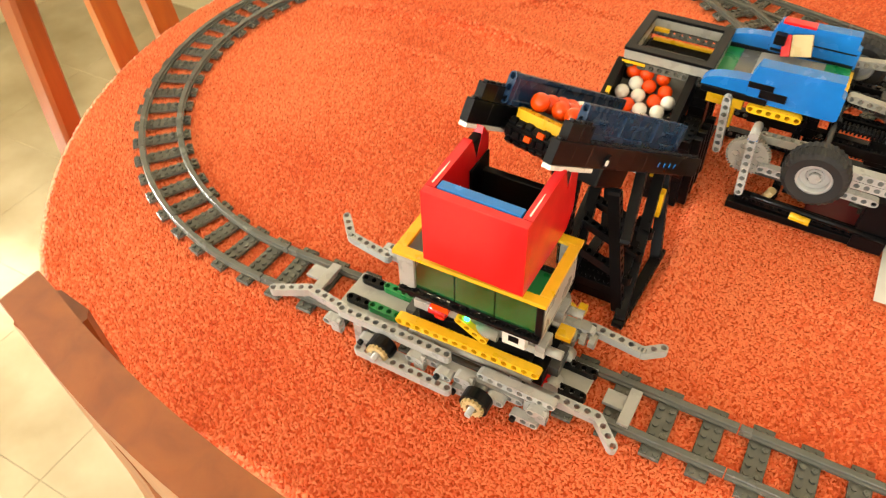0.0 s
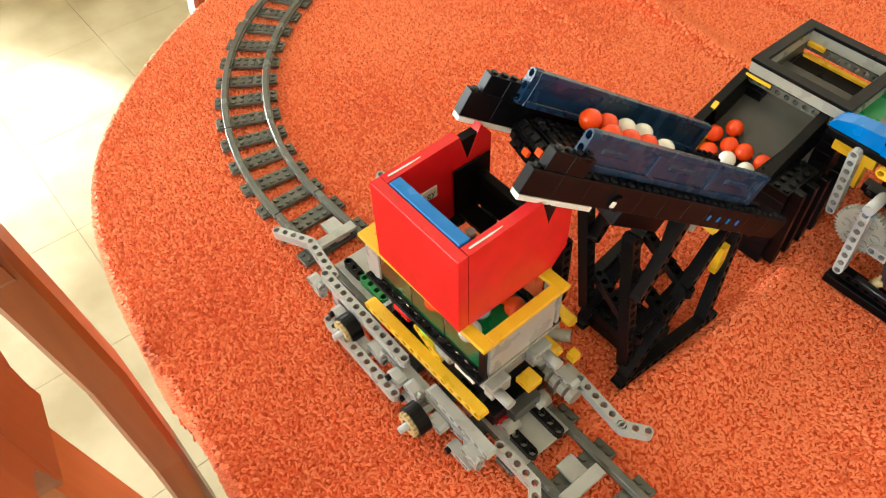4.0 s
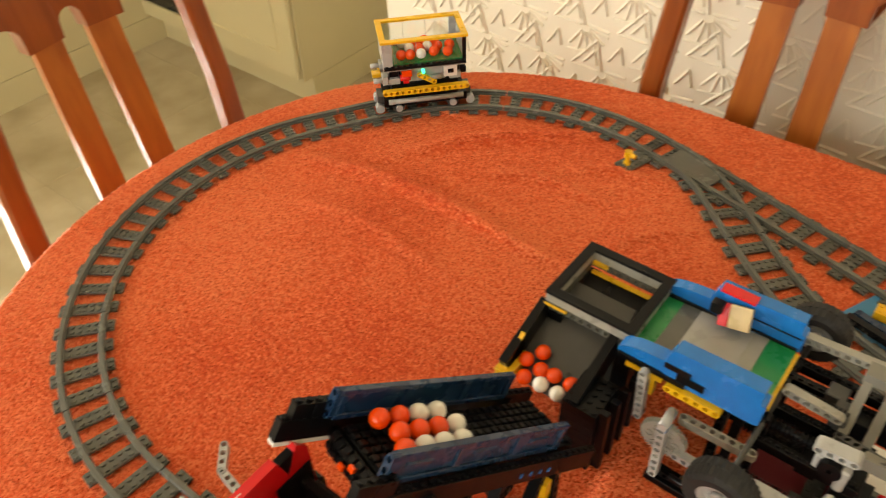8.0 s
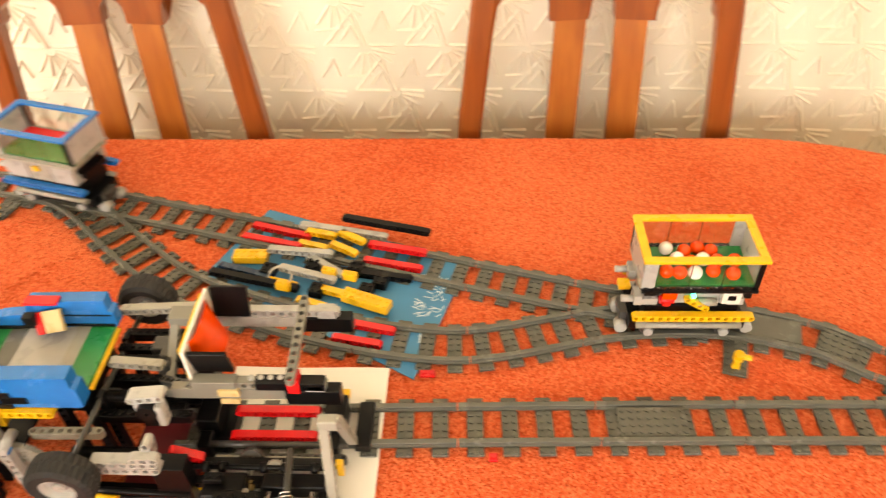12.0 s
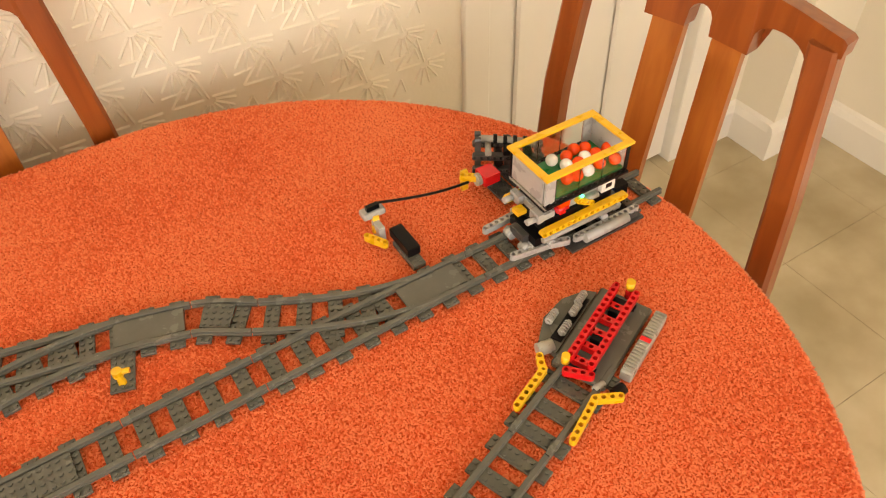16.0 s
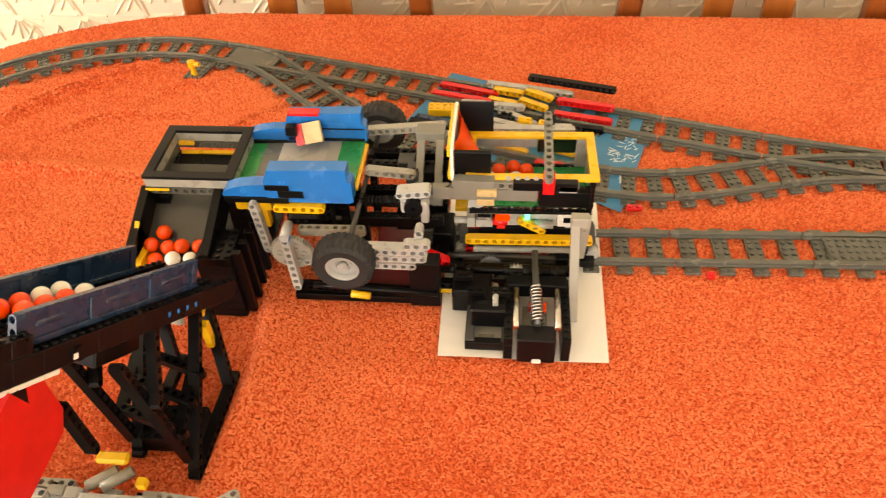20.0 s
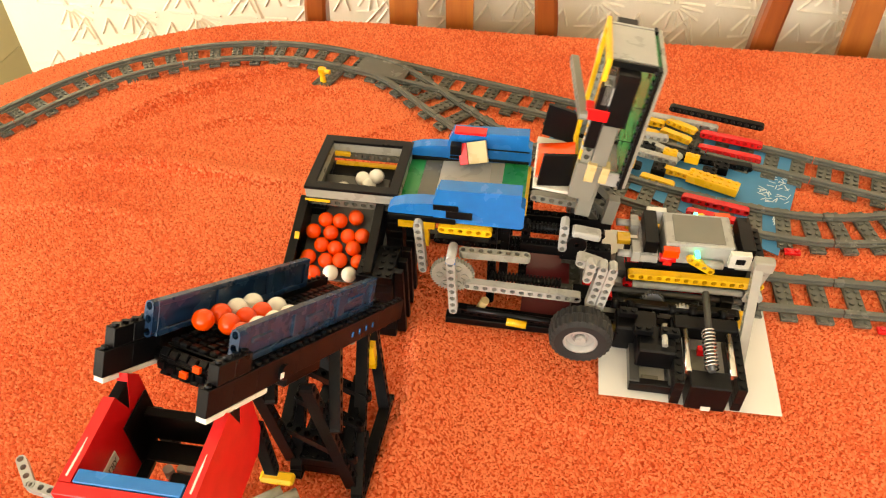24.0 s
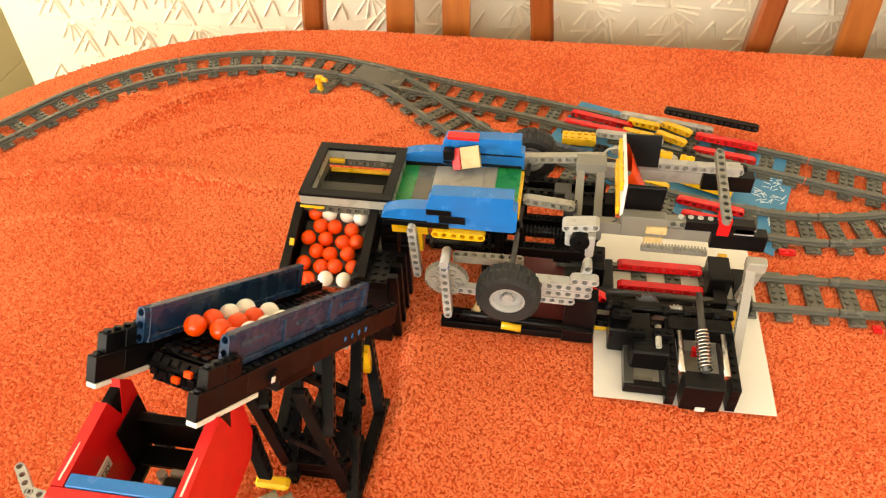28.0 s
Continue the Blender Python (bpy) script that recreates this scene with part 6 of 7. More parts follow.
lettering.matrix_basis = pose(HX0 + 0.0081, -0.354, 0.9125, 90, 0, 90)
for x in (HX0 + 0.004, HX1 - 0.004):
    arm("support", (x, HY1 + 0.002, HZ0 + 0.010), (x, HY1 + 0.004, 0.832), M_BLACK, redbox, (1, 0, 0))

# loading dock astride the near rails
dock = thing("loading_dock", "light grey toy beam frame astride the track", "frame")
ZD = TABLE + 0.012
YC = -0.346
for sy in (-1, 1):
    y = YC + sy * 0.0385
    part("long_beam", liftarm(bmesh.new(), 13, along((-0.570, y, ZD + 0.020), (-0.474, y, ZD + 0.020), (0, 0, 1))), M_GREY, dock)
    part("low_beam", liftarm(bmesh.new(), 12, along((-0.500, y, ZD + 0.008), (-0.412, y, ZD + 0.008), (0, 1, 0))), M_GREY, dock)
    part("end_beam", liftarm(bmesh.new(), 8, along((-0.444, y - sy * 0.001, ZD + 0.018), (-0.388, y - sy * 0.001, ZD + 0.018), (0, 1, 0))), M_GREY, dock)
    for x in (-0.572, -0.494, -0.452, -0.392):
        bm = bmesh.new()
        liftarm(bm, 2, Matrix.Translation((x, y + sy * 0.006, ZD + 0.004)) @ Matrix.Rotation(radians(-90), 4, "Y"), 0.008)
        liftarm(bm, 2, Matrix.Translation((x - 0.008, y + sy * 0.006, ZD + 0.012)) @ Matrix.Rotation(radians(90), 4, "X"), 0.008)
        part("connector", bm, M_GREY, dock)
    block("leg", -0.558, y - 0.004, TABLE, -0.550, y + 0.004, ZD + 0.016, M_GREY, dock)
    block("leg", -0.408, y - 0.004, TABLE, -0.400, y + 0.004, ZD + 0.014, M_GREY, dock)
for sy in (-1, 1):
    y = YC + sy * 0.0385
    for x, dz, n in ((-0.545, 0.010, 2), (-0.522, 0.002, 3), (-0.476, 0.010, 2), (-0.462, 0.000, 3), (-0.432, 0.008, 2), (-0.412, 0.000, 3)):
        part("holed_block", liftarm(bmesh.new(), n, Matrix.Translation((x, y + sy * 0.0082, ZD + dz)) @ Matrix.Rotation(radians(90), 4, "X"), 0.0076), M_GREY, dock)
        rod("black_pin", (x, y + sy * 0.0118, ZD + dz), (x, y + sy * 0.0150, ZD + dz), 0.0024, M_BLACK, dock)
    arm("outer_beam", (-0.545, y + sy * 0.0165, ZD + 0.004), (-0.465, y + sy * 0.0165, ZD + 0.004), M_GREY, dock, (0, 0, 1), 0.0070)
    rod("red_pin", (-0.512, y - sy * 0.010, ZD + 0.012), (-0.500, y - sy * 0.010, ZD + 0.012), 0.0034, M_RED, dock)
# bent guide arms
for a, b, c in (((-0.572, -0.377, ZD + 0.010), (-0.612, -0.372, ZD + 0.010), (-0.640, -0.385, ZD + 0.008)), ((-0.574, -0.311, ZD + 0.012), (-0.616, -0.305, ZD + 0.012), (-0.633, -0.287, ZD + 0.014)), ((-0.388, -0.302, ZD + 0.014), (-0.346, -0.306, ZD + 0.014), (-0.330, -0.294, ZD + 0.014)), ((-0.388, -0.374, ZD + 0.010), (-0.356, -0.374, ZD + 0.010), (-0.341, -0.388, ZD + 0.008))):
    bm = bmesh.new()
    n1 = max(2, round((Vector(b) - Vector(a)).length / ST) + 1)
    liftarm(bm, n1, along(a, b))
    n2 = max(2, round((Vector(c) - Vector(b)).length / ST) + 1)
    liftarm(bm, n2, along(b, c))
    part("guide_arm", bm, M_GREY, dock, "bent grey guide arm")
for x, y, big in ((-0.528, -0.394, True), (-0.440, -0.402, False)):
    m = Matrix.Translation((x, y, ZD + 0.008)) @ Matrix.Rotation(radians(90), 4, "X")
    bm = cyl(bmesh.new(), m @ Vector((0, 0, -0.005)), m @ Vector((0, 0, 0.005)), 0.0115, 24)
    wheel = part("wheel", bm, M_BLACK, dock, "small black wheel")
    bm = ring(bmesh.new(), m @ Matrix.Translation((0, 0, 0.0056)), 0.0045, 0.0080, 0.004, 20)
    for k in range(16):
        box(bm, 0.0078, -0.0008, -0.002, 0.0094, 0.0008, 0.002, m @ Matrix.Translation((0, 0, 0.0056)) @ Matrix.Rotation(2 * math.pi * k / 16, 4, "Z"), 0)
    part("tan_gear", bm, M_TAN, wheel, "tan toothed gear")
    rod("axle", (x, y - 0.014, ZD + 0.008), (x, y + 0.018, ZD + 0.008), 0.0026, M_GREY, dock)
for y in (YC - 0.012, YC + 0.012):
    part("red_arm", liftarm(bmesh.new(), 5, along((-0.432, y, ZD + 0.004), (-0.400, y, ZD + 0.004), (0, 0, 1))), M_RED, dock)
    part("black_arm", liftarm(bmesh.new(), 4, along((-0.398, y, ZD + 0.002), (-0.372, y, ZD + 0.002), (0, 0, 1)), 0.006), M_BLACK, dock)
    part("green_arm", liftarm(bmesh.new(), 4, along((-0.560, y, ZD + 0.002), (-0.534, y, ZD + 0.002), (0, 0, 1))), M_GREEN, dock)
    part("black_arm", liftarm(bmesh.new(), 3, along((-0.582, y, ZD + 0.002), (-0.566, y, ZD + 0.002), (0, 0, 1)), 0.006), M_BLACK, dock)
block("deck_plate", -0.590, YC - 0.020, TABLE + 0.0102, -0.372, YC + 0.020, TABLE + 0.0118, M_GREY, dock)
for x in (-0.622, -0.346):
    bm = bmesh.new()
    box(bm, x - 0.014, YC - 0.004, TABLE + 0.0055, x + 0.010, YC + 0.010, TABLE + 0.0090)
    box(bm, x + 0.002, YC - 0.018, TABLE + 0.0092, x + 0.011, YC + 0.016, TABLE + 0.0128)
    part("pale_tile", bm, M_GREY, dock)
block("yellow_bracket", -0.446, -0.280, ZD + 0.018, -0.420, -0.270, ZD + 0.024, M_YELLOW, dock, "", None, 0.002)
block("yellow_peg", -0.404, -0.300, ZD + 0.022, -0.397, -0.293, ZD + 0.029, M_YELLOW, dock)
for k in range(6):
    cyl_bm = cyl(bmesh.new(), (-0.424 + 0.0075 * k, -0.312, ZD + 0.012), (-0.419 + 0.0075 * k, -0.312, ZD + 0.012), 0.006, 12)
    part("worm_segment", cyl_bm, M_OLDGREY, dock)
for sx in (-0.448, -0.436):
    rod("pipe", (sx, -0.296, ZD + 0.014), (sx + 0.020, -0.282, ZD + 0.016), 0.0045, M_OLDGREY, dock)
block("tan_works", -0.520, -0.352, ZD + 0.003, -0.505, -0.338, ZD + 0.010, M_TAN, dock, "", None, 0.002)
block("black_core", -0.500, -0.362, ZD + 0.001, -0.450, -0.330, ZD + 0.008, M_BLACK, dock, "", None, 0.001)

# ---- loose bricks on the blue card ----
M_CARD = material("blue_card", (0.045, 0.23, 0.46), 0.5, vary=0.15, scale=25)
M_PRINT = material("pale_print", (0.62, 0.72, 0.78), 0.6)
card = bmesh.new()
for f in (((-0.268, 0.204), (-0.216, 0.322), (0.036, 0.226), (-0.018, 0.056)),):
    lo = [card.verts.new((x, y, TABLE + 0.0016)) for x, y in f]
    hi = [card.verts.new((x, y, TABLE + 0.0024)) for x, y in f]
    card.faces.new(lo)
    card.faces.new(hi[::-1])
    for i in range(4):
        card.faces.new((lo[i], lo[(i + 1) % 4], hi[(i + 1) % 4], hi[i]))
card_ob = tagged(part("blue_card", card, M_CARD), "blue printed card lying under the loose bricks", "card")
bm = bmesh.new()
rng = random.Random(11)
for k in range(46):
    cx, cy = rng.uniform(-0.012, 0.022), rng.uniform(0.150, 0.215)
    m = Matrix.Translation((cx - 0.01, cy - 0.01, TABLE + 0.0026)) @ Matrix.Rotation(rng.uniform(0, 6.3), 4, "Z")
    box(bm, -rng.uniform(0.002, 0.006), -0.0005, 0, rng.uniform(0.002, 0.006), 0.0005, 0.0002, m, 0)
for k in range(3):
    box(bm, -0.008, 0, 0, 0.006, 0.0012, 0.0002, Matrix.Translation((-0.012, 0.118 - 0.004 * k, TABLE + 0.0026)) @ Matrix.Rotation(radians(68), 4, "Z"), 0)
part("print", bm, M_PRINT, card_ob, "pale splash-like print and text bars", kind="stuff")


def loose(name, kind, a, b, z, mat, label, lay=(0, 0, 1)):
    t = math.hypot(b[0] - a[0], b[1] - a[1])
    A, B = (a[0], a[1], z), (b[0], b[1], z)
    if kind == "bar":
        n = max(2, round(t / ST) + 1)
        ob = part(name, liftarm(bmesh.new(), n, along(A, B, lay)), mat)
    else:
        n = max(1, round(t / ST))
        w = 2 if kind == "brick2" else 1
        bm = brick(bmesh.new(), 0, -w * ST / 2, 0, n, w, 0.0096, True, along(A, B))
        if kind == "brick1":
            for k in range(n - 1):
                for sy in (-1, 1):
                    c = along(A, B)
                    cyl(bm, c @ Vector(((k + 1) * ST, sy * 0.0041, 0.0056)), c @ Vector(((k + 1) * ST, sy * 0.0038, 0.0056)), 0.0024, 8)
        ob = part(name, bm, mat)
    return tagged(ob, label, "toy brick", "loose bricks")


ZL = TABLE + 0.0070
HOLED = (0, 1, 0)
loose("holed_bar", "bar", (-0.113, 0.284), (-0.010, 0.257), ZL + 0.014, M_BLACK, "long black holed toy bar lying on others", HOLED)
for a, b, z in (((-0.225, 0.286), (-0.160, 0.266), 0), ((-0.233, 0.263), (-0.164, 0.245), 0.002), ((-0.078, 0.245), (-0.012, 0.230), 0.006), ((-0.082, 0.222), (-0.016, 0.207), 0.002), ((-0.106, 0.130), (-0.046, 0.116), 0), ((-0.103, 0.106), (-0.054, 0.096), 0)):
    loose("holed_bar", "bar", a, b, ZL + z, M_RED, "red holed toy bar lying on the card", HOLED)
for a, b, z in (((-0.156, 0.270), (-0.126, 0.262), 0.004), ((-0.116, 0.266), (-0.087, 0.248), 0.006), ((-0.163, 0.251), (-0.133, 0.242), 0.002), ((-0.124, 0.247), (-0.094, 0.230), 0.004), ((-0.126, 0.175), (-0.098, 0.166), 0.002), ((-0.190, 0.190), (-0.160, 0.182), 0), ((-0.150, 0.160), (-0.122, 0.150), 0)):
    loose("short_bar", "bar", a, b, ZL + z, M_YELLOW, "short yellow holed toy bar", HOLED)
loose("toy_brick", "brick2", (-0.238, 0.228), (-0.196, 0.228), TABLE + 0.004, M_YELLOW, "yellow studded toy brick on the card")
loose("toy_brick", "brick2", (-0.101, 0.166), (-0.046, 0.144), TABLE + 0.006, M_YELLOW, "yellow studded toy brick on the card")
loose("holed_bar", "bar", (-0.256, 0.200), (-0.155, 0.174), ZL + 0.004, M_BLACK, "long black holed toy bar lying on others", HOLED)
loose("holed_bar", "bar", (-0.125, 0.208), (-0.032, 0.194), ZL, M_BLACK, "long black holed toy bar lying on others", HOLED)
loose("holed_bar", "bar", (-0.250, 0.215), (-0.190, 0.196), ZL - 0.001, M_NAVY, "dark blue holed toy bar", HOLED)
for a, b, z in (((-0.195, 0.234), (-0.126, 0.226), 0.008), ((-0.165, 0.280), (-0.062, 0.258), 0.006), ((-0.176, 0.205), (-0.118, 0.186), 0.006), ((-0.148, 0.226), (-0.112, 0.200), 0.003)):
    loose("holed_bar", "bar", a, b, ZL + z, M_GREY, "light grey holed toy bar", HOLED)
for x, y in ((-0.128, 0.196), (-0.104, 0.190), (-0.176, 0.174)):
    loose("small_brick", "brick1", (x, y), (x + 0.016, y - 0.004), TABLE + 0.012, M_YELLOW, "small yellow toy brick")
for x, y in ((-0.15, 0.214), (-0.10, 0.212), (-0.07, 0.19), (-0.2, 0.208), (-0.14, 0.176), (-0.085, 0.176)):
    loose("small_brick", "brick2", (x, y), (x + 0.016, y - 0.004), TABLE + 0.003, M_BLACK, "small black toy brick")
bm = ring(bmesh.new(), Matrix.Translation((-0.176, 0.190, ZL + 0.006)) @ Matrix.Rotation(radians(20), 4, "X"), 0.012, 0.0142, 0.002, 24)
tagged(part("hose_loop", bm, M_GREY), "thin grey hose looped on the bricks", "hose")
tile = part("red_tile", brick(bmesh.new(), 0.056, -0.036, TABLE + 0.001, 1, 1, 0.0032), M_RED)
tagged(tile, "tiny red toy plate beside the track", "toy brick")
tile = part("red_tile", brick(bmesh.new(), -0.012, 0.058, TABLE + 0.002, 2, 1, 0.0032), M_RED)
tagged(tile, "tiny red toy plate beside the track", "toy brick")
tile = part("white_brick", brick(bmesh.new(), 0.556, -0.262, TABLE + 0.001, 2, 2, 0.0064), M_WHITE)
tagged(tile, "small white toy brick against the rail", "toy brick")

# ---- station at the far end of the near line ----
st = thing("end_station", "dark grey toy station with blue bars round the track end", "station")
block("base_plate", 0.780, -0.030, TABLE + 0.001, 0.886, 0.056, TABLE + 0.0042, M_DARK, st)
for y in (0.036, 0.010):
    part("blue_bar", liftarm(bmesh.new(), 10, along((0.795, y, TABLE + 0.022), (0.867, y, TABLE + 0.022), (0, 1, 0))), M_BLUE, st)
    block("black_stop", 0.868, y - 0.006, TABLE + 0.005, 0.888, y + 0.006, TABLE + 0.030, M_BLACK, st)
block("red_block", 0.786, 0.044, TABLE + 0.005, 0.812, 0.056, TABLE + 0.016, M_RED, st)
part("grey_rail", liftarm(bmesh.new(), 12, along((0.792, -0.020, TABLE + 0.012), (0.880, -0.020, TABLE + 0.012), (0, 0, 1))), M_GREY, st)
rod("grey_tube", (0.800, -0.026, TABLE + 0.012), (0.862, -0.026, TABLE + 0.012), 0.006, M_GREY, st)
for a, b, c in (((0.715, -0.006, TABLE + 0.014), (0.756, -0.012, TABLE + 0.014), (0.775, -0.020, TABLE + 0.016)), ((0.713, 0.045, TABLE + 0.014), (0.754, 0.047, TABLE + 0.014), (0.764, 0.050, TABLE + 0.018))):
    bm = bmesh.new()
    liftarm(bm, max(2, round((Vector(b) - Vector(a)).length / ST) + 1), along(a, b))
    liftarm(bm, max(2, round((Vector(c) - Vector(b)).length / ST) + 1), along(b, c))
    part("guide_arm", bm, M_GREY, st)
for x in (0.80, 0.83, 0.86):
    block("sleeper_block", x, -0.012, TABLE + 0.0045, x + 0.016, 0.030, TABLE + 0.010, M_BLACK, st)
part("red_plate", brick(bmesh.new(), 0.748, 0.008, TABLE + 0.0056, 2, 1, 0.0032), M_RED, st)
part("blue_plate", brick(bmesh.new(), 0.766, -0.004, TABLE + 0.0056, 2, 2, 0.0032), M_BLUE, st)
for y in (-0.022, 0.044):
    for x in (0.800, 0.832, 0.864):
        part("dark_brick", brick(bmesh.new(), x, y - 0.004, TABLE + 0.0044, 2, 1, 0.0064), M_DARK, st)
smooth_cyl(part("spring_drum", cyl(bmesh.new(), (0.742, -0.010, TABLE + 0.014), (0.742, 0.006, TABLE + 0.014), 0.0055, 14), M_GREY, st))
tower = thing("switch_drive", "dark grey toy mechanism with yellow brackets", "mechanism")
part("base_plate", brick(bmesh.new(), 0.764, 0.078, TABLE + 0.001, 3, 9, 0.0032), M_DARK, tower)
part("base_plate", brick(bmesh.new(), 0.792, 0.098, TABLE + 0.001, 5, 4, 0.0032), M_DARK, tower)
F0, F1 = Vector((0.770, 0.152, 0)), Vector((0.836, 0.108, 0))
side_ = Vector((0.55, 0.83, 0)) * 0.013
for off, z in ((-1, 0.014), (1, 0.014), (-1, 0.034), (1, 0.034)):
    up = Vector((0, 0, TABLE + z))
    arm("frame_beam", F0 + side_ * off + up, F1 + side_ * off + up, M_DARK, tower, side_.normalized())
for u, h in ((0.04, 0.052), (0.5, 0.036), (0.96, 0.040)):
    for off in (-1, 1):
        c = F0.lerp(F1, u) + side_ * off * 0.45
        arm("frame_post", c + Vector((0, 0, TABLE + 0.006)), c + Vector((0, 0, TABLE + h)), M_DARK, tower, (0.83, -0.55, 0))
for u, z, r, mat in ((0.2, 0.040, 0.0040, M_OLDGREY), (0.36, 0.026, 0.0056, M_BLACK), (0.5, 0.040, 0.0056, M_BLACK), (0.64, 0.026, 0.0046, M_GREY), (0.8, 0.036, 0.0056, M_BLACK)):
    c = F0.lerp(F1, u) + Vector((0, 0, TABLE + z))
    rod("cross_axle", c - side_ * 1.25, c + side_ * 1.25, r, mat, tower)
rod("grey_axle", (0.776, 0.152, TABLE + 0.050), (0.832, 0.114, TABLE + 0.044), 0.0042, M_OLDGREY, tower)
for k in range(4):
    rod("black_bush", (0.790 + 0.010 * k, 0.1425 - 0.0068 * k, TABLE + 0.0485 - 0.001 * k), (0.794 + 0.010 * k, 0.1398 - 0.0068 * k, TABLE + 0.0483 - 0.001 * k), 0.0062, M_BLACK, tower)
block("black_box", 0.800, 0.112, TABLE + 0.005, 0.822, 0.132, TABLE + 0.026, M_BLACK, tower, "", None, 0.001)
part("yellow_bracket", liftarm(bmesh.new(), 4, along((0.826, 0.104, TABLE + 0.014), (0.846, 0.090, TABLE + 0.016), (0, 0, 1))), M_YELLOW, tower)
part("yellow_bracket", liftarm(bmesh.new(), 4, along((0.732, 0.122, TABLE + 0.030), (0.756, 0.108, TABLE + 0.026), (0, 0, 1))), M_YELLOW, tower)
part("yellow_bracket", liftarm(bmesh.new(), 4, along((0.738, 0.128, TABLE + 0.006), (0.738, 0.128, TABLE + 0.030), (1, 0, 0))), M_YELLOW, tower)
block("red_box", 0.750, 0.100, TABLE + 0.020, 0.772, 0.122, TABLE + 0.034, M_RED, tower)
for k in range(6):
    rod("worm_ring", (0.744 + 0.0032 * k, 0.112, TABLE + 0.026), (0.7465 + 0.0032 * k, 0.112, TABLE + 0.026), 0.008, M_OLDGREY, tower)
valve = thing("hose_valve", "grey and yellow toy valve with a thin black hose", "valve")
bm = brick(bmesh.new(), 0.618, 0.046, TABLE + 0.001, 2, 6, 0.0064)
part("dark_base", bm, M_TRACK, valve)
block("black_box", 0.620, 0.060, TABLE + 0.0076, 0.636, 0.104, TABLE + 0.020, M_BLACK, valve, "", None, 0.001)
part("yellow_bar", liftarm(bmesh.new(), 4, along((0.594, 0.108, TABLE + 0.016), (0.606, 0.087, TABLE + 0.016), (0, 0, 1))), M_YELLOW, valve)
part("yellow_bar", liftarm(bmesh.new(), 3, along((0.608, 0.112, TABLE + 0.016), (0.612, 0.120, TABLE + 0.030), (1, 0, 0))), M_YELLOW, valve)
block("grey_head", 0.598, 0.118, TABLE + 0.028, 0.626, 0.134, TABLE + 0.037, M_GREY, valve, "", None, 0.002)
block("black_clip", 0.604, 0.122, TABLE + 0.0372, 0.620, 0.128, TABLE + 0.044, M_BLACK, valve)
block("yellow_stalk", 0.606, 0.100, TABLE + 0.002, 0.614, 0.118, TABLE + 0.028, M_GREY, valve)
bm = bmesh.new()
prev = None
for i in range(24):
    t = i / 23
    c = Vector((0.622 + 0.112 * t, 0.128 - 0.016 * t - 0.012 * math.sin(math.pi * t), TABLE + 0.040 - 0.012 * t + 0.006 * math.sin(math.pi * t)))
    loop = [bm.verts.new(c + Vector((0, 0.0017 * math.cos(q), 0.0017 * math.sin(q)))) for q in (i2 * math.pi / 3 for i2 in range(6))]
    if prev:
        for k in range(6):
            bm.faces.new((prev[k], prev[(k + 1) % 6], loop[(k + 1) % 6], loop[k]))
    prev = loop
smooth(part("hose", bm, M_BLACK, valve, "thin black hose"))

# ---- red buffer at the end of the dock line ----
HB = 24.5
bf = thing("track_buffer", "red and dark grey toy buffer at the track end", "buffer", "", 0.728, -0.140, TABLE, HB)
block("grey_base", -0.056, -0.030, 0.001, 0.060, 0.028, 0.0092, M_TRACK, bf, "smooth dark grey hull plate", None, 0.002)
lobe = ((-0.044, 0.0285), (-0.040, 0.050), (-0.010, 0.060), (0.022, 0.056), (0.046, 0.040), (0.050, 0.0285))
bm = bmesh.new()
lo, hi = [[bm.verts.new((x, y, z)) for x, y in lobe] for z in (0.001, 0.0085)]
bm.faces.new(lo)
bm.faces.new(hi[::-1])
for i in range(6):
    bm.faces.new((lo[i], lo[(i + 1) % 6], hi[(i + 1) % 6], hi[i]))
part("side_hull", bm, M_TRACK, bf)
block("gear_well", -0.030, 0.030, 0.0087, 0.036, 0.042, 0.0100, M_BLACK, bf)
for x0, y0 in ((-0.022, 0.034), (0.006, 0.036), (-0.016, 0.052), (0.022, 0.038)):
    bm = bmesh.new()
    for k in range(5):
        cyl(bm, (x0 + 0.0034 * k, y0, 0.0135), (x0 + 0.0034 * k + 0.0016, y0, 0.0135), 0.0044, 12)
    cyl(bm, (x0 - 0.002, y0, 0.0135), (x0 + 0.018, y0, 0.0135), 0.0024, 8)
    part("toothed_roll", bm, M_GREY, bf, "pale grey toothed roller")
for y in (-0.011, 0.011):
    part("red_bar", liftarm(bmesh.new(), 14, along((-0.050, y, 0.024), (0.054, y, 0.024), (0, 0, 1))), M_RED, bf)
for x in (-0.046, -0.026, -0.006, 0.014, 0.034):
    part("red_cross_bar", liftarm(bmesh.new(), 3, along((x, -0.008, 0.0165), (x, 0.008, 0.0165), (0, 0, 1))), M_RED, bf)
for x in (-0.046, 0.048):
    block("post", x - 0.004, -0.015, 0.0094, x + 0.004, 0.015, 0.0126, M_BLACK, bf)
for x in (-0.016, 0.026):
    block("inner_block", x, -0.006, 0.0094, x + 0.010, 0.006, 0.019, M_BLACK, bf)
part("red_strut", liftarm(bmesh.new(), 4, along((-0.064, 0.008, 0.018), (-0.056, -0.016, 0.018), (0, 0, 1))), M_RED, bf)
rod("red_post", (0.060, -0.002, 0.010), (0.060, -0.002, 0.024), 0.0040, M_RED, bf)
rod("yellow_knob", (0.060, -0.002, 0.024), (0.060, -0.002, 0.034), 0.0048, M_YELLOW, bf)
rod("yellow_knob", (-0.056, 0.013, 0.020), (-0.056, 0.013, 0.031), 0.0042, M_YELLOW, bf)
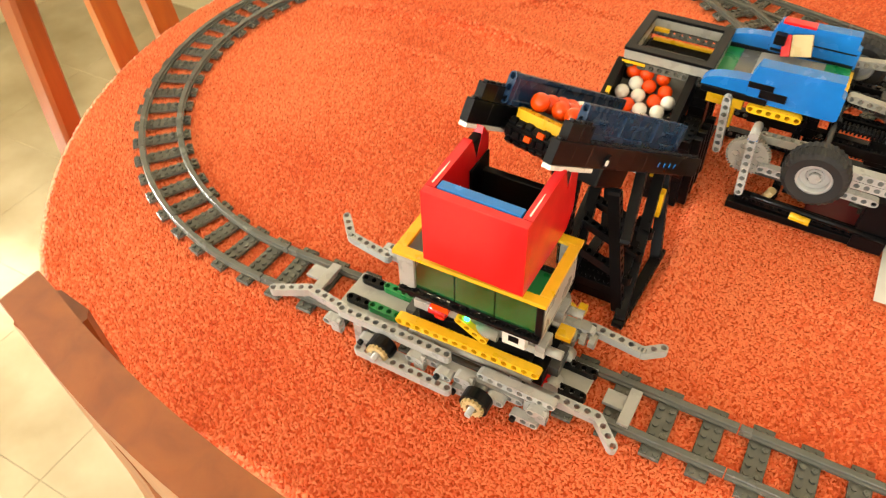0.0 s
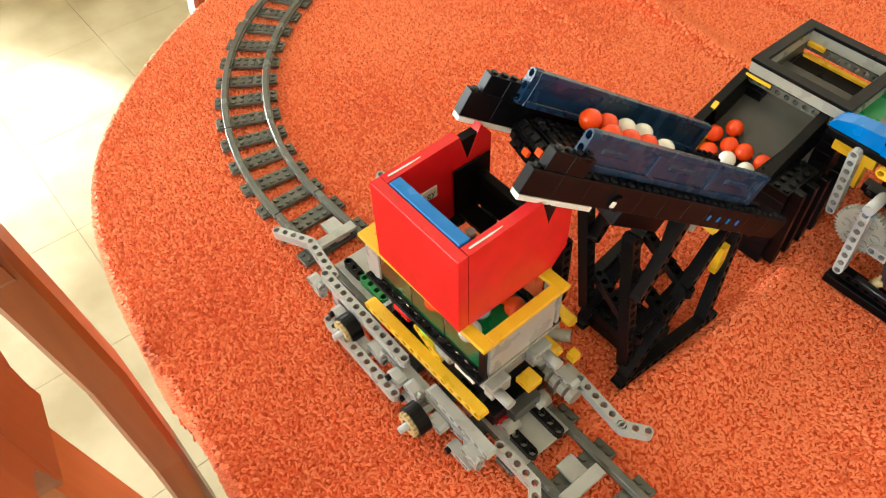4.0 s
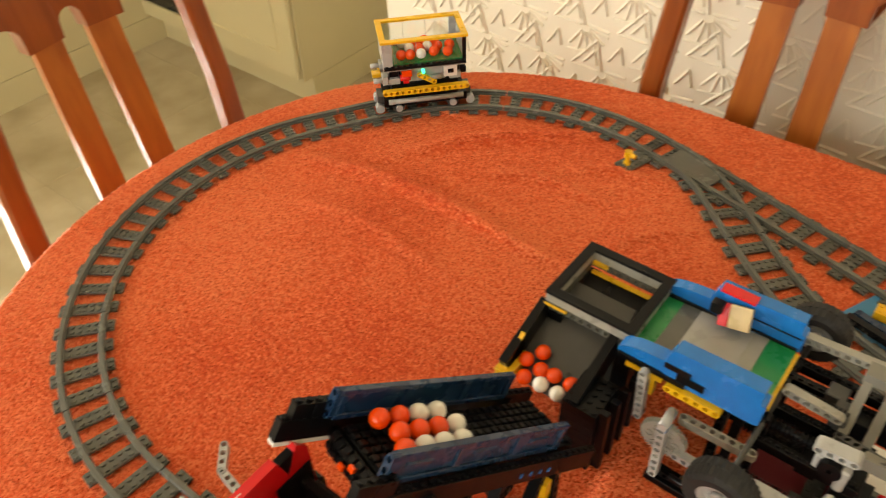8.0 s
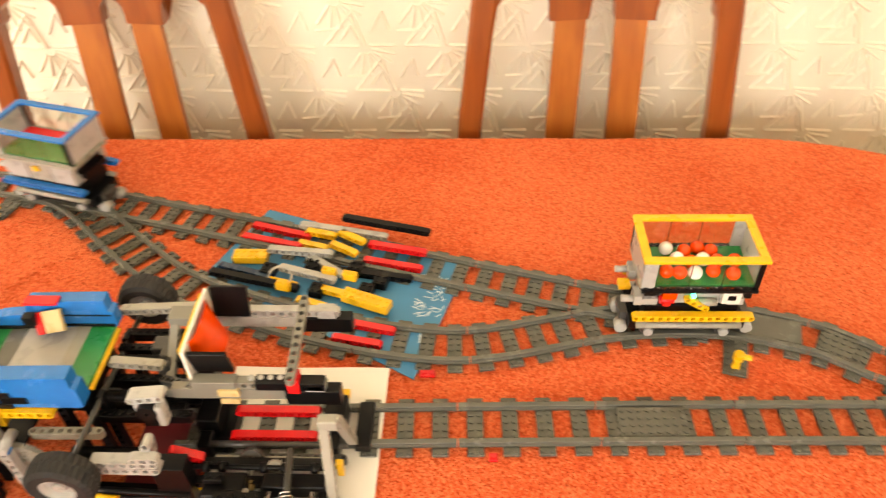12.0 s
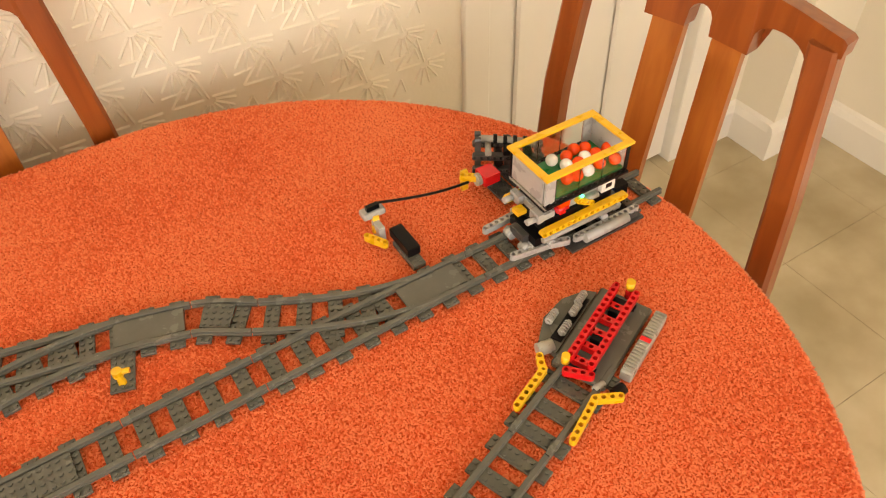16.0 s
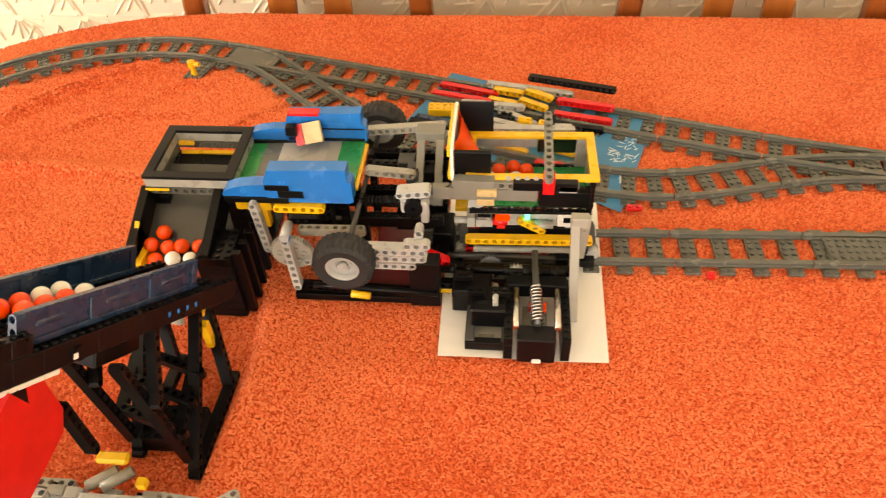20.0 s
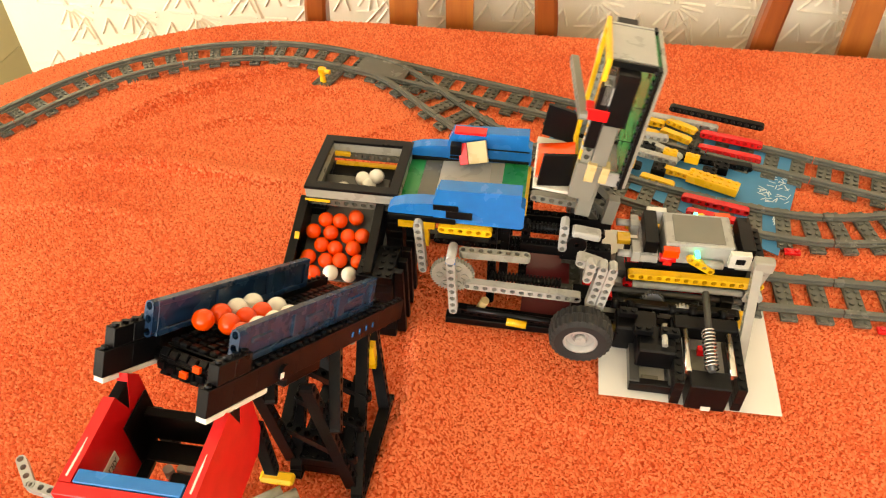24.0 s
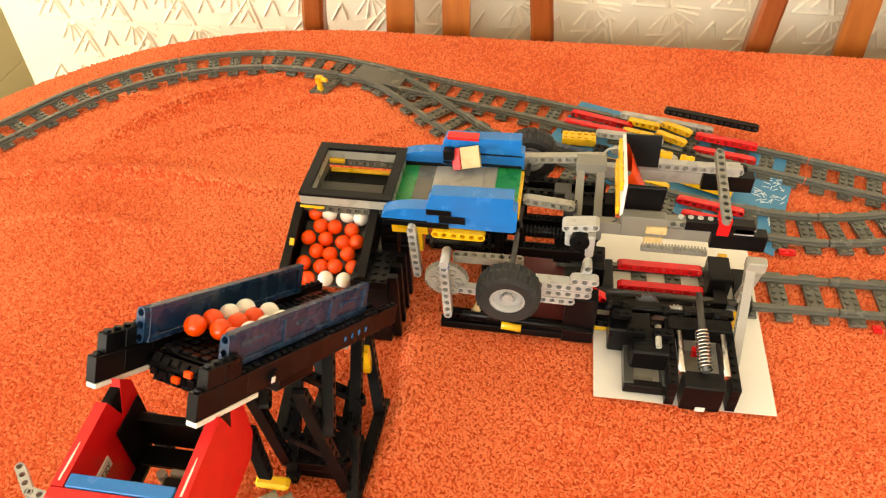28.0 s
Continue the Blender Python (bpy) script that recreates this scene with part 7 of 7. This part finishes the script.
bm = box(bmesh.new(), -0.034, -0.047, 0.002, 0.054, -0.0345, 0.0165, None, 0.0015)
for k in range(20):
    box(bm, -0.030 + 0.0042 * k, -0.0462, 0.0166, -0.028 + 0.0042 * k, -0.0355, 0.0182, None, 0)
part("ribbed_skirt", bm, M_OLDGREY, bf, "warm grey ribbed side brick")
block("red_chip", 0.008, -0.0465, 0.0184, 0.014, -0.0352, 0.0192, M_RED, bf)
rod("grey_drum", (-0.050, 0.046, 0.008), (-0.036, 0.036, 0.008), 0.0070, M_OLDGREY, bf)
rod("clear_pin", (-0.062, -0.022, 0.008), (-0.050, -0.026, 0.008), 0.0036, M_GREY, bf)
rod("black_roller", (-0.056, -0.040, 0.007), (-0.044, -0.044, 0.007), 0.0060, M_BLACK, bf)
for a, b, c in (((-0.118, 0.030, 0.010), (-0.072, 0.028, 0.012), (-0.058, 0.040, 0.014)), ((-0.122, -0.030, 0.010), (-0.074, -0.028, 0.012), (-0.060, -0.048, 0.014))):
    bm = bmesh.new()
    liftarm(bm, max(2, round((Vector(b) - Vector(a)).length / ST) + 1), along(a, b))
    liftarm(bm, max(2, round((Vector(c) - Vector(b)).length / ST) + 1), along(b, c))
    part("guide_arm", bm, M_YELLOW, bf, "bent yellow guide arm")

# ---- floor tiles ----
TILE = 0.33
bm = box(bmesh.new(), -TILE / 2 + 0.0004, -TILE / 2 + 0.0004, -0.0058, TILE / 2 - 0.0004, TILE / 2 - 0.0004, 0, None, 0.0003)
tile_mesh = bpy.data.meshes.new("tile")
bm.to_mesh(tile_mesh)
bm.free()
tile_mesh.materials.append(M_TILE)
for i in range(19):
    for j in range(13):
        ob = new("tile", tile_mesh)
        ob.parent = floor
        ob.matrix_basis = pose(-3.42 + TILE * i, -2.62 + TILE * j, 0)

# ---- balls ----
def ball_mesh(name, mat):
    bm = bmesh.new()
    bmesh.ops.create_icosphere(bm, subdivisions=3, radius=BALL)
    me = bpy.data.meshes.new(name)
    bm.to_mesh(me)
    bm.free()
    for p in me.polygons:
        p.use_smooth = True
    me.materials.append(mat)
    return me


BALL = 0.0070
BALL_O, BALL_W = ball_mesh("orange_ball", M_ORANGE), ball_mesh("white_ball", M_MARBLE_W)


def ball(white):
    return tagged(new("ball", BALL_W if white else BALL_O), "small glossy %s plastic ball" % ("white" if white else "orange"), "ball", "toy balls")


# ---- motion ----
ROUTE_OUT = arc((-0.40, -0.343, 180.0), 0, 0.01) + bend((-0.42, -0.343, 180.0), J0) + LOOP + arc(SW1, 0, 0.03) + branch1 + branch2 + branch3 + bend(d5, SW2) + link + sw3_a + bend((0.632, 0.0118, 0), SW3) + station
ROUTE_OUT = [q for q, r in zip(ROUTE_OUT, ROUTE_OUT[1:]) if math.hypot(q[0] - r[0], q[1] - r[1]) > 1e-6] + [ROUTE_OUT[-1]]
ROUTE_FAR = far + back_line[1:] + sw2_straight[1:]


def between(rows, t):
    """The value at t of rows of (seconds, value), smoothly."""
    if t <= rows[0][0]:
        return rows[0][1]
    for i, ((t0, v0), (t1, v1)) in enumerate(zip(rows, rows[1:])):
        if t <= t1:
            m0 = (v1 - rows[i - 1][1]) / (t1 - rows[i - 1][0]) if i else 0
            m1 = (rows[i + 2][1] - v0) / (rows[i + 2][0] - t0) if i + 2 < len(rows) else 0
            if abs(v1 - v0) < 1e-6:
                return v0
            h, u = t1 - t0, (t - t0) / (t1 - t0)
            return v0 * (2 * u ** 3 - 3 * u * u + 1) + m0 * h * (u ** 3 - 2 * u * u + u) + v1 * (3 * u * u - 2 * u ** 3) + m1 * h * (u ** 3 - u * u)
    return rows[-1][1]


def tilt_pose(deg):
    return Matrix.Translation(PIVOT) @ Matrix.Rotation(radians(-deg), 4, "Y") @ Matrix.Translation(-PIVOT)


# metres along the outward route, then x on the near line
OUT = [(0, 0.062), (4.55, 0.062), (4.8, 0.066), (5.0, 0.084), (5.3, 0.172), (5.6, 0.255), (5.9, 0.331), (6.2, 0.430), (6.5, 0.548), (6.9, 0.694), (7.3, 0.834), (7.7, 0.976), (8.0, 1.105), (8.5, 1.285), (9.0, 1.482), (9.3, 1.580), (9.6, 1.660), (9.9, 1.776), (10.2, 1.842), (10.5, 1.898), (10.8, 1.952), (11.0, 1.996), (11.4, 2.098), (11.7, 2.204), (12.0, 2.336), (12.4, 2.508), (12.8, 2.665), (13.2, 2.825), (13.5, 2.895), (13.9, 2.903), (16.35, 2.903)]
BACK = [(16.35, 0.799), (16.5, 0.776), (16.9, 0.665), (17.0, 0.632), (17.3, 0.508), (17.7, 0.358), (18.1, 0.200), (18.4, 0.088), (18.6, 0.010), (19.0, -0.086), (19.3, -0.114), (19.5, -0.118), (25.6, -0.118), (25.8, -0.112), (26.0, -0.095), (26.2, -0.068), (26.5, -0.012), (26.7, 0.060), (27.0, 0.170), (28.0, 0.540)]
TILT_ROWS = [(0, 0), (20.8, 0), (21.0, 3), (21.25, 11), (21.5, 22), (22.0, 47), (22.5, 80), (22.8, 98), (23.2, 106), (23.6, 101), (24.0, 83), (24.5, 54), (24.7, 40), (25.0, 18), (25.2, 6), (25.4, 0.5), (25.55, 0), (28, 0)]
FARX = [(0, 0.483), (10.0, 0.483), (10.2, 0.474), (10.5, 0.430), (10.8, 0.382), (11.0, 0.346), (11.5, 0.218), (11.7, 0.155), (12.0, 0.066), (12.22, 0.0)]


def near_pose(x):
    s = x - near0[0]
    if s < path_length(near):
        px, py, ph = path_at(near, s)
    else:
        px, py, ph = path_at(sw3_s + station[1:], s - path_length(near))
    return wagon_pose(px, py, ph)


def wagon_pose(x, y, h):
    return pose(x, y, ZT, 0, 0, h)


def wagon_a_at(t):
    if t <= 16.35:
        return wagon_pose(*path_at(ROUTE_OUT, between(OUT, t)))
    return near_pose(between(BACK, t))


def hopper_a_at(t):
    return tilt_pose(between(TILT_ROWS, t)) @ wagon_a_at(t)


LOOP_LEN = path_length(LOOP)
DOCK_BACK = bend((-0.669, -0.351, 0.8), (-0.40, -0.343, 0.4)) + front[1:] + fc[1:] + front_end[1:]


def wagon_b_at(t):
    """Waits on the far line, then runs back round the loop and along the dock line."""
    if t <= 12.22:
        x, y, h = path_at(ROUTE_FAR, between(FARX, t))
        return wagon_pose(x, y, h)
    s = between([(12.22, 0), (12.6, 0.13), (13.5, 0.46), (14.5, 0.82), (15.6, LOOP_LEN), (16.4, LOOP_LEN + 0.20), (17.4, LOOP_LEN + 0.44), (18.0, LOOP_LEN + 0.70), (18.4, LOOP_LEN + 0.825), (18.6, LOOP_LEN + 0.905), (18.8, LOOP_LEN + 0.98), (19.6, LOOP_LEN + 1.22), (20.2, LOOP_LEN + 1.255), (28, LOOP_LEN + 1.255)], t)
    if s < LOOP_LEN:
        x, y, h = path_at(LOOP, LOOP_LEN - s)
        return wagon_pose(x, y, h)
    x, y, h = path_at(DOCK_BACK, s - LOOP_LEN)
    return wagon_pose(x, y, h + 180)




def steps(a, b, dt):
    n = max(1, round((b - a) / dt))
    return [a + (b - a) * i / n for i in range(n + 1)]


def on_belt(x, y, z=0):
    """A ball's place on the conveyor, x metres up it."""
    return CONV @ Vector((x, y, -0.0210 + BALL + z))


def in_hopper(k, t=0):
    """A ball's place in the wagon's box; the load rolls to and fro as the wagon brakes."""
    k = (3, 8, 0, 11, 6, 13, 1, 9, 4, 12, 2, 10, 7, 5)[k]
    col, row = k % 5, k // 5
    x = (-0.034, -0.024, -0.030)[row] + 0.0152 * col + 0.0035 * math.sin(5.3 * k)
    x += between([(0, 0), (4.6, 0), (5.2, 0.004), (12.8, 0.004), (13.5, 0.015), (18.5, 0.013), (19.2, -0.018), (28, -0.018)], t)
    return Vector((x * BOX[0], (-0.0165, -0.0005, 0.0155)[row] + 0.0026 * math.sin(2.7 * k + 0.6), 0.0900 - DROP + 0.014 * x + BALL))


def on_chute(k):
    """A ball's place in the heap on the chute, rows of three and four by turns."""
    seat = [(c + (0.5 if r % 2 == 0 else 0), r) for r in range(8) for c in range(3 if r % 2 == 0 else 4)]
    col, row = seat[k % len(seat)]
    y = -0.094 + 0.0114 * row
    x = -0.4600 + 0.0150 * col
    z = 0.826 + math.tan(radians(24)) * (y + 0.046) + 0.0020 + BALL / math.cos(radians(24))
    x += 0.0007 * ((k * 7) % 5 - 2)
    return Vector((max(-0.4610, min(x, -0.4125)), y + 0.0007 * ((k * 5) % 4 - 1.5), z + 0.0005 * ((k * 3) % 4)))


def spot(p):
    return Matrix.Translation(p)


def motions():
    wt = sorted(set(steps(0, 4.5, 4.5) + steps(4.5, 14, 0.1) + [16.3] + steps(16.3, 20, 0.1) + [25.5] + steps(25.5, 28, 0.1)))
    walk(wagon_a, [(t, wagon_a_at(t)) for t in wt])
    ht = sorted(set(wt + steps(20.7, 25.6, 0.1)))
    walk(hopper_a, [(t, hopper_a_at(t)) for t in ht])
    walk(cradle, [(t, tilt_pose(between(TILT_ROWS, t)) @ Matrix.Translation(PIVOT)) for t in [0] + steps(20.7, 25.6, 0.1) + [28]])
    bt = sorted(set([0, 9.9] + steps(9.9, 20.3, 0.1) + [28]))
    rows = [(t, wagon_b_at(t)) for t in bt]
    walk(wagon_b, rows)
    walk(hopper_b, rows)
    for bar, s0 in ((yellow_paddle, 0.1680), (grey_paddle, 0.1420)):
        walk(bar, [(0, belt_pose(s0))] + [(t, belt_pose(s0 + 0.055 * (t - 0.35))) for t in steps(0.35, 4.3, 0.15)] + [(28, belt_pose(s0 + 0.055 * 3.95))])

    # first load: off the conveyor into the wagon, round, and down the ramp to the chute
    whites = (10, 11, 12, 13)
    for k in range(14):
        b = ball(k in whites)
        col, row = k % 2, k // 2
        y0 = -0.0146 + 0.0146 * (k % 3)
        x0 = 0.160 - 0.0142 * (k // 3) - (0.006 if k % 3 == 1 else 0)
        leave = 0.55 + 0.075 * k
        rows = [(0, spot(on_belt(x0, y0)))]
        rows.append((leave, spot(on_belt(x0 + 0.01, y0))))
        lip = on_belt(0.196, y0 * 0.9, -0.002)
        rows.append((leave + 0.18, spot(lip)))
        home = wagon_a_at(2.0) @ in_hopper(k)
        rows.append((leave + 0.34, spot(Vector(((lip.x + home.x) / 2, (lip.y + home.y) / 2 - 0.006, 0.905)))))
        rows.append((leave + 0.46, spot(home)))
        for t in ht:
            if 4.4 <= t <= 21.15:
                rows.append((t, spot(hopper_a_at(t) @ in_hopper(k, t))))
        # sliding out as the cradle tips
        go = 21.75 + 0.05 * k
        p = in_hopper(k, 21)
        for t in steps(21.3, go, 0.15):
            u = (t - 21.3) / (go - 21.3)
            rows.append((t, spot(hopper_a_at(t) @ Vector((p.x + (-0.044 - p.x) * u, p.y, p.z + 0.004 * u)))))
        end = 22.6 + 0.05 * k
        rows.append((end, spot(tilt_pose(between(TILT_ROWS, end)) @ Vector((-0.176, -0.004 + 0.3 * p.y, 0.893)))))
        rows.append((end + 0.25, spot(Vector((-0.270, -0.004 + 0.4 * p.y, 0.872)))))
        rows.append((end + 0.6, spot(Vector((-0.380, -0.004 + 0.5 * p.y, 0.865)))))
        rows.append((end + 0.8, spot(Vector((-0.428 + 0.6 * p.y, -0.002, 0.8490)))))
        rows.append((end + 1.05, spot(on_chute(8 + k))))
        rows.append((28, spot(on_chute(8 + k))))
        walk(b, rows)

    # second load: from the chute up the conveyor
    whites = (5, 6, 8, 9, 10, 11)
    for k in range(12):
        b = ball(k in whites)
        col, row = k % 3, k // 3
        x = 0.150 - 0.0168 * row - 0.0065 * (col == 1)
        y = -0.0146 + 0.0146 * col
        start = on_chute(k)
        g = 1.3 + 0.06 * k
        low = on_belt(0.010 - 0.004 * col, y)
        rows = [(0, spot(start)), (g, spot(start)), (g + 0.5, spot(low))]
        for i in range(1, 7):
            rows.append((g + 0.5 + (4.3 - g - 0.5) * i / 6, spot(on_belt(0.010 - 0.004 * col + (x - 0.010 + 0.004 * col) * i / 6, y))))
        rows.append((28, spot(on_belt(x, y))))
        walk(b, rows)

    # a few more behind them, which settle on the chute
    for k in range(8):
        b = ball(k in (1, 2))
        start, rest = on_chute(12 + k), on_chute(k)
        walk(b, [(0, spot(start)), (1.6 + 0.05 * k, spot(start)), (2.6 + 0.05 * k, spot(rest)), (28, spot(rest))])


motions()
